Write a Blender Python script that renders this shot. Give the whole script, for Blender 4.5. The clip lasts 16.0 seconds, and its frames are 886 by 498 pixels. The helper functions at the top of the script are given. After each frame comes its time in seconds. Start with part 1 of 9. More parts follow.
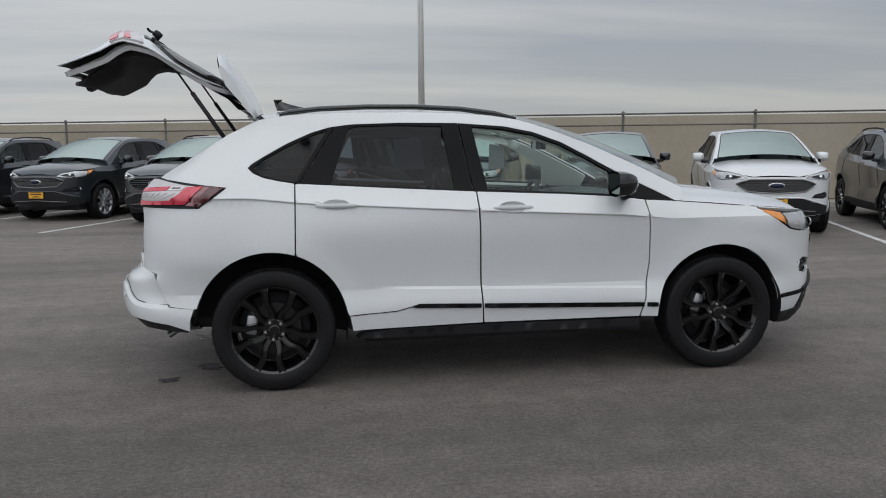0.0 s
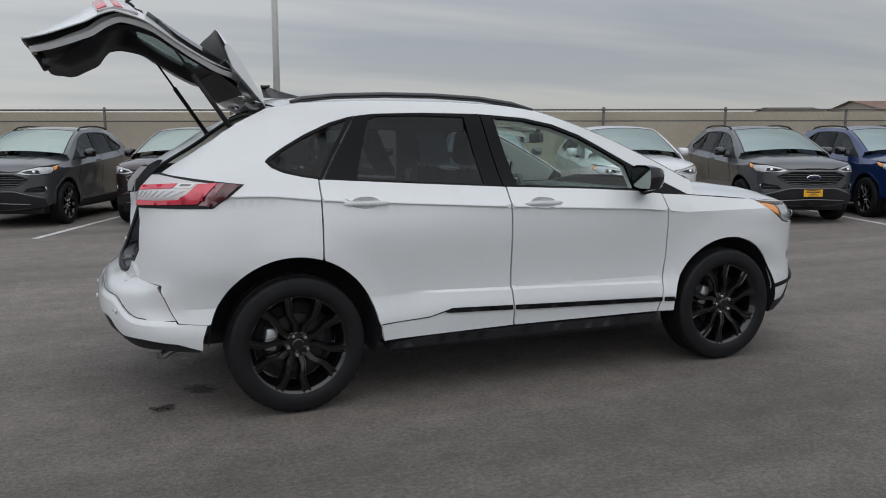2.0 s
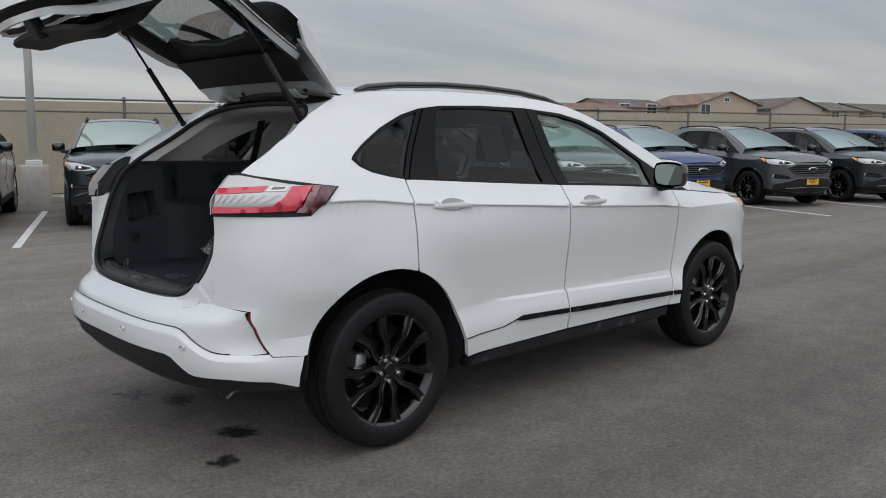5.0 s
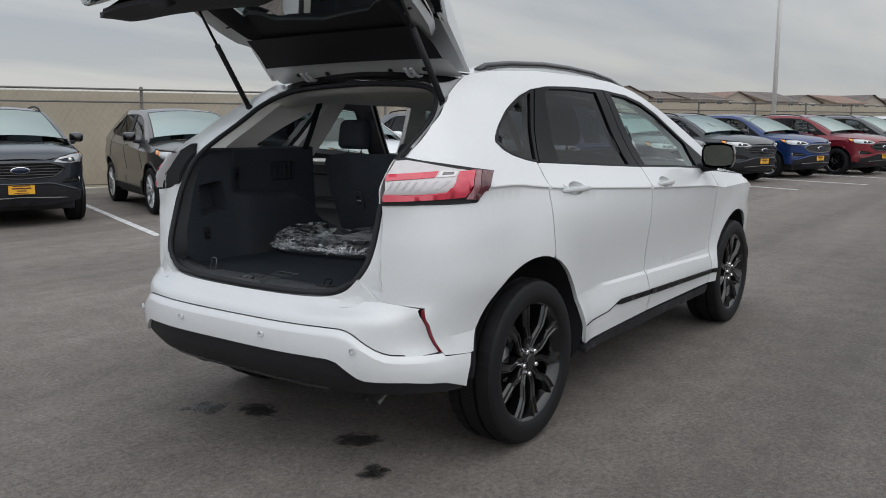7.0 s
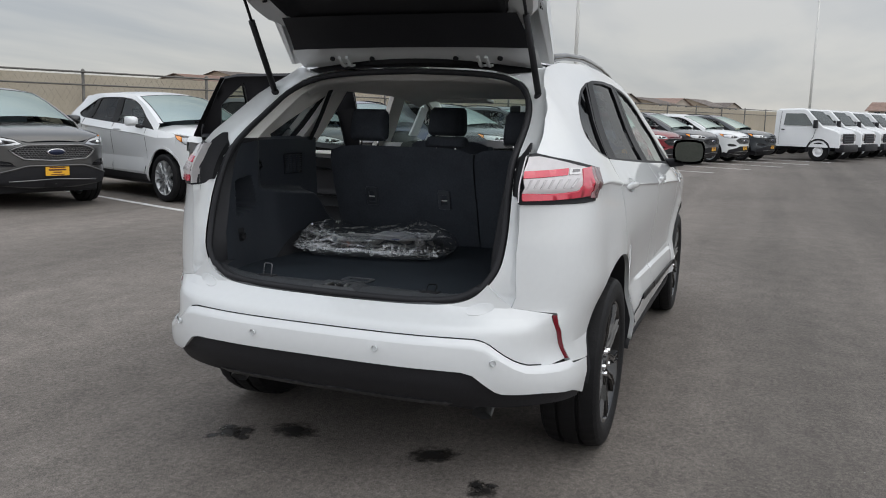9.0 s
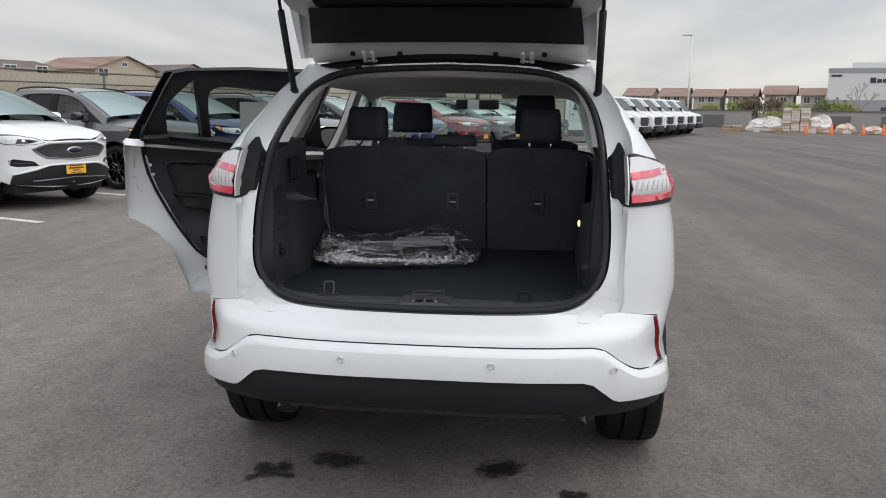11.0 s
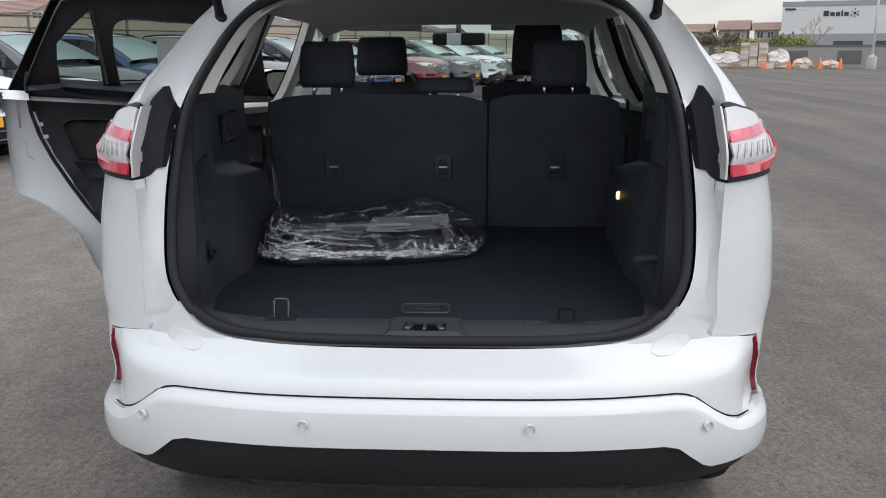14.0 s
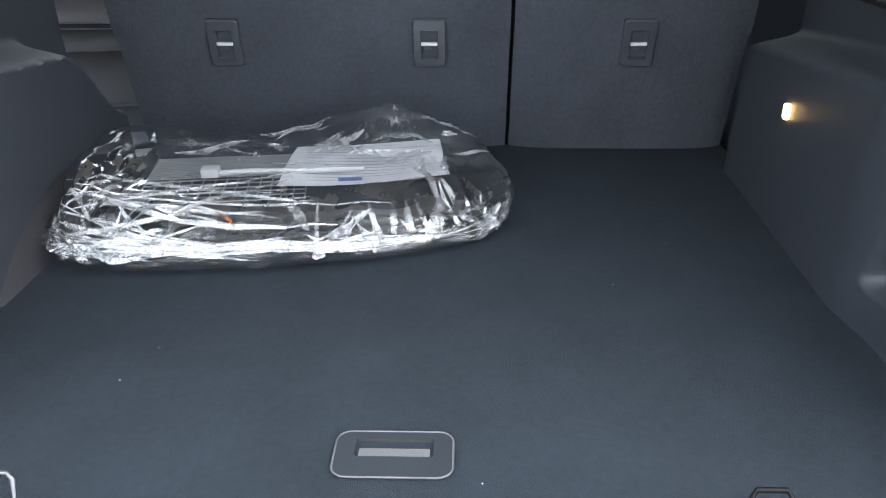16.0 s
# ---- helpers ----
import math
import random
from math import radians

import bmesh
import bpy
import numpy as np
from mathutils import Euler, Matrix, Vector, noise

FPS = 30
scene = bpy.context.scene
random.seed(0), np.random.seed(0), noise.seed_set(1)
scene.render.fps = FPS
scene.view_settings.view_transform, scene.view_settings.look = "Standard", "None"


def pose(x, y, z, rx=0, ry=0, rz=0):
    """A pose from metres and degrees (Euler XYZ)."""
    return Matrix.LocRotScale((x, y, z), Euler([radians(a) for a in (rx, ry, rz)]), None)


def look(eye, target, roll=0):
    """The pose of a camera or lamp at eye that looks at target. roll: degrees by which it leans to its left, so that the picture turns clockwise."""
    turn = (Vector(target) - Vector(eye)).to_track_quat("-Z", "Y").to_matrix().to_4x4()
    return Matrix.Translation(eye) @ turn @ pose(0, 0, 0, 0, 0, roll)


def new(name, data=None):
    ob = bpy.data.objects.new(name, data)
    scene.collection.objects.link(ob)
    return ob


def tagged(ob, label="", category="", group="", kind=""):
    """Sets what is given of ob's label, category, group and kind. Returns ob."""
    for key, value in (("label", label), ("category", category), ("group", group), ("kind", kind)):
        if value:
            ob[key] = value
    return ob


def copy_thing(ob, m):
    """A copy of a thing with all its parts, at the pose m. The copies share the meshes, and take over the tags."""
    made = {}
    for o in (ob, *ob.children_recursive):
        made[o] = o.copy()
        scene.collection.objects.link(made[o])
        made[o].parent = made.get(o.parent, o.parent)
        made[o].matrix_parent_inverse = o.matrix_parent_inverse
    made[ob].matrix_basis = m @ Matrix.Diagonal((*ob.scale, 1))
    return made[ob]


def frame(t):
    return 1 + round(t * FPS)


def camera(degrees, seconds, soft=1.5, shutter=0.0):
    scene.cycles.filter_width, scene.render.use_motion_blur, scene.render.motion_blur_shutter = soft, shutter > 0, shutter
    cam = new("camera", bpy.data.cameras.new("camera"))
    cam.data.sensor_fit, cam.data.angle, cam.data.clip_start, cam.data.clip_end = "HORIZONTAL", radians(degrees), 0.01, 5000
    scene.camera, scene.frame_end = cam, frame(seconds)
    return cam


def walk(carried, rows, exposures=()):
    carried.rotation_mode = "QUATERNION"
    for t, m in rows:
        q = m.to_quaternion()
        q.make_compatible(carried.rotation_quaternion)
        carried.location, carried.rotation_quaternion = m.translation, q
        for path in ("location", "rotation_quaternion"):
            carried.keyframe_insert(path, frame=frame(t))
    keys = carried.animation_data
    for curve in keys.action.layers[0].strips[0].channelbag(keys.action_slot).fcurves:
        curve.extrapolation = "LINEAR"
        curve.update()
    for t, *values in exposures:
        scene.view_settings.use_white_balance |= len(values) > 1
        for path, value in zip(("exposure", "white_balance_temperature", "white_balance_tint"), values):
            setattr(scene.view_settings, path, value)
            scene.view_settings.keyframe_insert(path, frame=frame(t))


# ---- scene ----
cam = camera(56.6, 16.0, 1.0)
METRES, EYE, TILT, LEAN, TURN = 9.778, 1.4720, 0.33, 0.0, -8.923
EAST, NORTH = 0.2529, -5.8480
ROWS = [
    (0.0, 0.0, 0.0, 0.0, -0.06, -7.54, 0.46),
    (0.5, -0.0335, 0.011, -0.0007, -3.86, -7.57, 0.18),
    (1.0, -0.0676, 0.0176, -0.0015, -5.64, -7.53, 0.14),
    (1.5, -0.0974, 0.0325, -0.0012, -9.14, -7.73, 0.15),
    (2.0, -0.129, 0.0509, -0.0016, -13.44, -7.91, 0.03),
    (2.5, -0.1607, 0.0611, -0.0018, -16.61, -7.9, -0.18),
    (3.0, -0.1878, 0.0786, -0.0006, -20.42, -7.96, -0.44),
    (3.5, -0.2153, 0.1013, -0.0018, -23.3, -7.94, -0.42),
    (4.0, -0.2441, 0.1183, -0.0031, -25.57, -7.85, -0.33),
    (4.5, -0.2692, 0.1404, -0.0023, -29.61, -7.96, -0.52),
    (7.0, -0.3891, 0.2659, -0.0072, -44.86, -8.81, -0.2),
    (7.5, -0.4068, 0.2923, -0.0057, -47.66, -8.96, -0.41),
    (8.0, -0.4219, 0.3258, -0.0066, -51.53, -9.19, -0.78),
    (8.5, -0.4402, 0.3532, -0.008, -55.51, -9.27, -1.35),
    (11.0, -0.4766, 0.4945, -0.0056, -75.11, -9.84, -1.01),
    (11.5, -0.4847, 0.5059, -0.0062, -76.1, -9.91, -0.8),
    (12.0, -0.4898, 0.511, -0.0055, -76.98, -10.03, -0.19),
    (12.5, -0.4832, 0.513, -0.005, -77.57, -10.27, -0.16),
    (13.0, -0.4553, 0.523, -0.006, -77.99, -11.18, -0.12),
    (13.5, -0.4243, 0.53, -0.0069, -78.33, -12.38, -0.09),
    (14.0, -0.3846, 0.5311, -0.0084, -78.35, -13.78, -0.12),
    (14.5, -0.3496, 0.5386, -0.0109, -78.48, -15.73, -0.39),
    (15.0, -0.3129, 0.5505, -0.0127, -79.22, -17.85, -0.43),
    (15.5, -0.2754, 0.5549, -0.0165, -79.59, -21.56, -0.46),
    (16.0, -0.2478, 0.56, -0.02, -79.54, -24.86, -0.06),
]
EXPOSURES = [(0.0, -0.29, 6280, 10), (4.5, -0.15, 6300, 10), (7.0, 0.0, 6360, 10), (8.5, 0.06, 6400, 10), (11.0, 0.36, 6480, 10), (12.5, 0.36, 6460, 10), (13.5, 0.42, 6400, 10), (14.5, 0.48, 6350, 10), (15.0, 0.36, 6200, 10),
             (15.5, 1.50, 6100, 10), (16.0, 2.62, 6230, 10)]
walk(cam, [(t, pose(EAST, NORTH, EYE, TILT, LEAN, TURN) @ pose(METRES * x, METRES * y, METRES * z, 90 + pitch, roll, yaw)) for t, x, y, z, yaw, pitch, roll in ROWS], EXPOSURES)

# ---- world, sun and exposure ----
scene.view_settings.exposure = 0.0
SUN_EL, SUN_ROT = radians(50), radians(195)  # behind the first camera, veiled by cloud
world = bpy.data.worlds.new("overcast_sky")
scene.world = world
world.use_nodes = True
wn, wl = world.node_tree.nodes, world.node_tree.links
wn.clear()
w_out, w_bg = wn.new("ShaderNodeOutputWorld"), wn.new("ShaderNodeBackground")
w_sky = wn.new("ShaderNodeTexSky")
w_sky.sky_type, w_sky.sun_disc = "NISHITA", False
w_sky.sun_elevation, w_sky.sun_rotation = SUN_EL, SUN_ROT
w_co, w_sep = wn.new("ShaderNodeTexCoord"), wn.new("ShaderNodeSeparateXYZ")
wl.new(w_co.outputs["Generated"], w_sep.inputs[0])


def w_math(op, a, b=0.0):
    n = wn.new("ShaderNodeMath")
    n.operation = op
    for k, v in enumerate((a, b)):
        if isinstance(v, (int, float)):
            n.inputs[k].default_value = v
        else:
            wl.new(v, n.inputs[k])
    return n.outputs[0]


# flat cloud layer: the direction is laid on a high plane, so that the bands close up towards the horizon
up = w_math("MAXIMUM", w_sep.outputs[2], 0.0)
low = w_math("ADD", up, 0.09)
w_cmb = wn.new("ShaderNodeCombineXYZ")
wl.new(w_math("DIVIDE", w_sep.outputs[0], low), w_cmb.inputs[0])
wl.new(w_math("DIVIDE", w_sep.outputs[1], low), w_cmb.inputs[1])
w_map = wn.new("ShaderNodeMapping")
w_map.inputs["Rotation"].default_value = (0, 0, radians(-25))
w_map.inputs["Scale"].default_value = (0.32, 0.95, 1.0)
wl.new(w_cmb.outputs[0], w_map.inputs[0])
w_noise = wn.new("ShaderNodeTexNoise")
w_noise.inputs["Scale"].default_value, w_noise.inputs["Detail"].default_value = 0.9, 6.0
w_noise.inputs["Roughness"].default_value = 0.5
wl.new(w_map.outputs[0], w_noise.inputs["Vector"])
w_ramp = wn.new("ShaderNodeValToRGB")
w_ramp.color_ramp.elements[0].position, w_ramp.color_ramp.elements[0].color = 0.38, (0.43, 0.465, 0.515, 1)
w_ramp.color_ramp.elements[1].position, w_ramp.color_ramp.elements[1].color = 0.63, (0.70, 0.695, 0.68, 1)
wl.new(w_noise.outputs[0], w_ramp.inputs[0])
# warm haze near the horizon
w_hz = wn.new("ShaderNodeMapRange")
w_hz.inputs["From Min"].default_value, w_hz.inputs["From Max"].default_value = 0.0, 0.22
w_hz.inputs["To Min"].default_value, w_hz.inputs["To Max"].default_value = 0.55, 0.0
wl.new(up, w_hz.inputs[0])
w_mix = wn.new("ShaderNodeMix")
w_mix.data_type = "RGBA"
wl.new(w_hz.outputs[0], w_mix.inputs["Factor"])
wl.new(w_ramp.outputs[0], w_mix.inputs[6])
w_mix.inputs[7].default_value = (0.68, 0.655, 0.60, 1)
# brighter overhead, as an overcast sky is
w_top = wn.new("ShaderNodeMapRange")
w_top.inputs["From Min"].default_value, w_top.inputs["From Max"].default_value = 0.12, 0.9
w_top.inputs["To Min"].default_value, w_top.inputs["To Max"].default_value = 1.0, 2.05
wl.new(up, w_top.inputs[0])
w_scl = wn.new("ShaderNodeVectorMath")
w_scl.operation = "SCALE"
wl.new(w_mix.outputs[2], w_scl.inputs[0])
# the cloud is brighter on the sun's side
side = w_math("ADD", w_math("MULTIPLY", w_sep.outputs[0], -0.27), w_math("MULTIPLY", w_sep.outputs[1], 0.16 * math.cos(SUN_ROT)))
wl.new(w_math("MULTIPLY", w_top.outputs[0], w_math("ADD", side, 1.10)), w_scl.inputs["Scale"])
# a little of the blue sky comes through
w_skys = wn.new("ShaderNodeVectorMath")
w_skys.operation = "SCALE"
w_skys.inputs["Scale"].default_value = 0.012
wl.new(w_sky.outputs[0], w_skys.inputs[0])
w_add = wn.new("ShaderNodeVectorMath")
w_add.operation = "ADD"
wl.new(w_scl.outputs[0], w_add.inputs[0])
wl.new(w_skys.outputs[0], w_add.inputs[1])
wl.new(w_add.outputs[0], w_bg.inputs[0])
w_bg.inputs[1].default_value = 0.92
wl.new(w_bg.outputs[0], w_out.inputs[0])

sun = new("sun", bpy.data.lights.new("sun", "SUN"))
sun.data.energy, sun.data.angle, sun.data.color = 0.48, radians(95), (1.0, 0.96, 0.9)
sun_dir = Vector((math.sin(SUN_ROT), math.cos(SUN_ROT), math.tan(SUN_EL)))
sun.matrix_basis = look(sun_dir * 20, (0, 0, 0))

# ---- materials ----
def mat(name, color, rough=0.5, metal=0.0, vary=0.0, scale=8.0, bump=0.0, bump_scale=60.0, coat=0.0, spec=0.5, dirt=None, dirt_amount=0.0, dirt_scale=3.0, emit=0.0, island=0.0):
    """A Principled material with variation at two scales and fine relief."""
    m = bpy.data.materials.new(name)
    m.use_nodes = True
    n, l = m.node_tree.nodes, m.node_tree.links
    p = n["Principled BSDF"]
    p.inputs["Base Color"].default_value = (*color, 1)
    p.inputs["Roughness"].default_value, p.inputs["Metallic"].default_value = rough, metal
    p.inputs["Specular IOR Level"].default_value = spec
    p.inputs["Coat Weight"].default_value = coat
    p.inputs["Coat Roughness"].default_value = 0.04
    if emit:
        p.inputs["Emission Color"].default_value = (*color, 1)
        p.inputs["Emission Strength"].default_value = emit
    co = n.new("ShaderNodeTexCoord")
    last = None
    if vary or dirt_amount:
        big, fine = n.new("ShaderNodeTexNoise"), n.new("ShaderNodeTexNoise")
        big.inputs["Scale"].default_value, big.inputs["Detail"].default_value = scale, 4
        fine.inputs["Scale"].default_value, fine.inputs["Detail"].default_value = scale * 14, 3
        l.new(co.outputs["Object"], big.inputs["Vector"])
        l.new(co.outputs["Object"], fine.inputs["Vector"])
        add = n.new("ShaderNodeMath")
        add.operation = "ADD"
        l.new(big.outputs[0], add.inputs[0])
        l.new(fine.outputs[0], add.inputs[1])
        rng = n.new("ShaderNodeMapRange")
        rng.inputs["From Min"].default_value, rng.inputs["From Max"].default_value = 0.6, 1.4
        rng.inputs["To Min"].default_value, rng.inputs["To Max"].default_value = 1 - vary, 1 + vary
        l.new(add.outputs[0], rng.inputs[0])
        sc = n.new("ShaderNodeVectorMath")
        sc.operation = "SCALE"
        sc.inputs[0].default_value = color
        l.new(rng.outputs[0], sc.inputs["Scale"])
        last = sc.outputs[0]
    if island:
        geo = n.new("ShaderNodeObjectInfo")
        r2 = n.new("ShaderNodeMapRange")
        r2.inputs["To Min"].default_value, r2.inputs["To Max"].default_value = 1 - island, 1 + island
        l.new(geo.outputs["Random"], r2.inputs[0])
        s2 = n.new("ShaderNodeVectorMath")
        s2.operation = "SCALE"
        if last:
            l.new(last, s2.inputs[0])
        else:
            s2.inputs[0].default_value = color
        l.new(r2.outputs[0], s2.inputs["Scale"])
        last = s2.outputs[0]
    if dirt_amount:
        dn = n.new("ShaderNodeTexNoise")
        dn.inputs["Scale"].default_value, dn.inputs["Detail"].default_value = dirt_scale, 7
        l.new(co.outputs["Object"], dn.inputs["Vector"])
        dr = n.new("ShaderNodeMapRange")
        dr.inputs["From Min"].default_value, dr.inputs["From Max"].default_value = 0.48, 0.72
        dr.inputs["To Max"].default_value = dirt_amount
        l.new(dn.outputs[0], dr.inputs[0])
        mx = n.new("ShaderNodeMix")
        mx.data_type = "RGBA"
        l.new(dr.outputs[0], mx.inputs["Factor"])
        l.new(last, mx.inputs[6])
        mx.inputs[7].default_value = (*dirt, 1)
        last = mx.outputs[2]
    if last:
        l.new(last, p.inputs["Base Color"])
    if bump:
        bn, bb = n.new("ShaderNodeTexNoise"), n.new("ShaderNodeBump")
        bn.inputs["Scale"].default_value, bn.inputs["Detail"].default_value = bump_scale, 5
        l.new(co.outputs["Object"], bn.inputs["Vector"])
        l.new(bn.outputs[0], bb.inputs["Height"])
        bb.inputs["Strength"].default_value, bb.inputs["Distance"].default_value = min(bump, 1.0), 0.01
        l.new(bb.outputs[0], p.inputs["Normal"])
    return m


def glass(name, tint, gloss=1.0, shine=(1.0, 1.0, 1.0)):
    """Thin car glass: tinted see-through, with a reflection that grows at grazing angles."""
    m = bpy.data.materials.new(name)
    m.use_nodes = True
    n, l = m.node_tree.nodes, m.node_tree.links
    n.clear()
    out, mix, tr, gl, fr = (n.new("ShaderNode" + k) for k in ("OutputMaterial", "MixShader", "BsdfTransparent", "BsdfGlossy", "Fresnel"))
    tr.inputs[0].default_value = (*tint, 1)
    gl.inputs["Roughness"].default_value = 0.01
    gl.inputs["Color"].default_value = (*shine, 1)
    fr.inputs["IOR"].default_value = 1.5
    k = n.new("ShaderNodeMath")
    k.operation = "MULTIPLY"
    k.inputs[1].default_value = gloss
    l.new(fr.outputs[0], k.inputs[0])
    l.new(k.outputs[0], mix.inputs[0])
    l.new(tr.outputs[0], mix.inputs[1])
    l.new(gl.outputs[0], mix.inputs[2])
    l.new(mix.outputs[0], out.inputs[0])
    return m


def paint(name, color, metallic=0.0, rough=0.35):
    return mat(name, color, rough, metallic, vary=0.02, scale=3.0, coat=1.0)


M_WHITE = paint("white_paint", (0.69, 0.705, 0.715), 0.0, 0.4)
M_BLACK = mat("black_plastic", (0.018, 0.018, 0.021), 0.6, vary=0.15, scale=6, bump=0.15, bump_scale=300, spec=0.3)
M_GLOSSBLACK = mat("gloss_black", (0.006, 0.006, 0.007), 0.12, coat=0.6)
M_TRIMBLACK = mat("trim_black", (0.033, 0.038, 0.048), 0.5, vary=0.10, scale=5, bump=0.10, bump_scale=420)
M_CARPET = mat("cargo_carpet", (0.021, 0.027, 0.035), 0.95, vary=0.22, scale=9, bump=0.35, bump_scale=900, spec=0.2)
M_SEAT = mat("seat_cloth", (0.054, 0.061, 0.074), 0.95, vary=0.2, scale=8, bump=0.4, bump_scale=500, spec=0.2)
M_LINER = mat("headliner", (0.80, 0.785, 0.75), 0.95, vary=0.05, scale=6, bump=0.2, bump_scale=300)
M_DOORCARD = mat("door_card_vinyl", (0.030, 0.032, 0.036), 0.6, vary=0.1, scale=5, bump=0.1, bump_scale=420, spec=0.3)
M_SILL = mat("sill_plastic", (0.046, 0.049, 0.054), 0.5, vary=0.12, scale=7, bump=0.2, bump_scale=250)
M_RUBBER = mat("tyre_rubber", (0.009, 0.009, 0.010), 0.6, vary=0.3, scale=9, bump=0.2, bump_scale=120, spec=0.22)
M_SCUFFED = mat("scuffed_gloss", (0.012, 0.012, 0.014), 0.28, vary=0.3, scale=9, dirt=(0.09, 0.09, 0.10), dirt_amount=0.6, dirt_scale=40, spec=0.5)
M_SATIN = mat("satin_black", (0.006, 0.006, 0.007), 0.4, vary=0.1, scale=4, spec=0.12)
M_GATEGLASS = glass("tailgate_glass", (0.46, 0.56, 0.53), 0.6)
M_RIM = mat("black_alloy", (0.004, 0.004, 0.0045), 0.16, 0.0, spec=0.4, coat=0.6)
M_NUT = mat("brake_iron", (0.045, 0.045, 0.045), 0.5, 0.7, vary=0.2, scale=15)
M_WIRELOOP = mat("dark_wire", (0.12, 0.12, 0.13), 0.3, 0.8)
M_ALLOY = mat("silver_alloy", (0.42, 0.43, 0.44), 0.35, 0.8)
M_STEEL = mat("bare_steel", (0.26, 0.26, 0.26), 0.4, 0.9, vary=0.15, scale=20)
M_TAB = mat("silver_tab", (0.72, 0.73, 0.74), 0.4, 0.2, vary=0.08, scale=30)
M_CHROME = mat("chrome", (0.75, 0.75, 0.76), 0.12, 1.0)
M_GLASS = glass("clear_glass", (0.78, 0.88, 0.84), 0.75)
M_SCREEN = glass("windshield_glass", (0.60, 0.71, 0.67), 0.62)
M_PRIVACY = glass("privacy_glass", (0.11, 0.125, 0.14), 0.55)
# same privacy glass on the open door, its bright backdrop put into the tint
M_PRIVACYBRIGHT = glass("privacy_glass_bright", (0.44, 0.50, 0.47), 0.45)
M_PARKGLASS = glass("parked_windshield", (0.42, 0.50, 0.46), 0.95, (0.50, 0.58, 0.55))
M_LENSRED = mat("red_lens", (0.62, 0.05, 0.085), 0.12, coat=0.8, vary=0.12, scale=40)
M_LENSCLEAR = mat("clear_lens", (0.60, 0.575, 0.585), 0.28, 0.05, coat=0.35, vary=0.08, scale=30)
M_FIN = mat("lens_white", (0.78, 0.76, 0.76), 0.15, coat=0.8, vary=0.05, scale=40)
M_LENSSMOKE = mat("smoked_lens", (0.16, 0.15, 0.155), 0.15, coat=0.6, vary=0.2, scale=40)
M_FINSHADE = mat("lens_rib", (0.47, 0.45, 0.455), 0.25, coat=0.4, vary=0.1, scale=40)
M_BANDRED = mat("greyed_red_lens", (0.27, 0.12, 0.13), 0.15, coat=0.6, vary=0.15, scale=40)
M_TIPRED = mat("smoked_red_lens", (0.085, 0.012, 0.018), 0.12, coat=0.8, vary=0.25, scale=40)
M_REFLECT = mat("red_reflector", (0.20, 0.004, 0.014), 0.2, coat=0.3)
M_AMBER = mat("amber_lens", (0.75, 0.26, 0.03), 0.15, coat=0.8)
M_LAMP = mat("headlamp_lens", (0.50, 0.51, 0.52), 0.16, 0.45, vary=0.25, scale=25, coat=1.0)
M_DOORMIRROR = mat("tinted_mirror", (0.26, 0.30, 0.28), 0.03, 1.0)
M_MIRROR = mat("mirror_glass", (0.8, 0.82, 0.82), 0.02, 1.0)
M_PLATE = mat("yellow_plate", (0.80, 0.42, 0.02), 0.45, vary=0.05, scale=20)
M_PLATEINK = mat("plate_ink", (0.10, 0.03, 0.02), 0.5)
M_BADGE = mat("badge_blue", (0.006, 0.012, 0.04), 0.35, 0.2)
M_PAPER = mat("white_paper", (0.72, 0.72, 0.72), 0.7, vary=0.04, scale=30)
M_BULB = mat("cargo_lamp_glow", (1.0, 0.62, 0.22), 0.4, emit=2.2)

# ---- mesh kit ----
import functools
from mathutils import geometry


def part(name, bm, material, parent=None, label=""):
    """Links a bmesh as one mesh object under a thing or a part."""
    me = bpy.data.meshes.new(name)
    bm.to_mesh(me)
    bm.free()
    me.materials.append(material)
    ob = new(name, me)
    if parent is not None:
        ob.parent = parent
    if label:
        ob["label"] = label
    return ob


def smooth(bm, angle=40):
    for f in bm.faces:
        f.smooth = True
    lim = radians(angle)
    for e in bm.edges:
        if len(e.link_faces) == 2 and e.calc_face_angle(0) > lim:
            e.smooth = False
    return bm


def box(bm, x0, x1, y0, y1, z0, z1, bevel=0.0, m=None):
    r = bmesh.ops.create_cube(bm, size=1)
    vs = r["verts"]
    for v in vs:
        v.co = Vector(((x0 + x1) / 2 + v.co.x * (x1 - x0), (y0 + y1) / 2 + v.co.y * (y1 - y0), (z0 + z1) / 2 + v.co.z * (z1 - z0)))
    if bevel:
        es = list({e for v in vs for e in v.link_edges})
        r = bmesh.ops.bevel(bm, geom=es, offset=bevel, segments=2, profile=0.5, affect="EDGES")
        vs = list({v for f in r["faces"] for v in f.verts} | {v for v in vs if v.is_valid})
    if m is not None:
        bmesh.ops.transform(bm, matrix=m, verts=vs)
    return bm


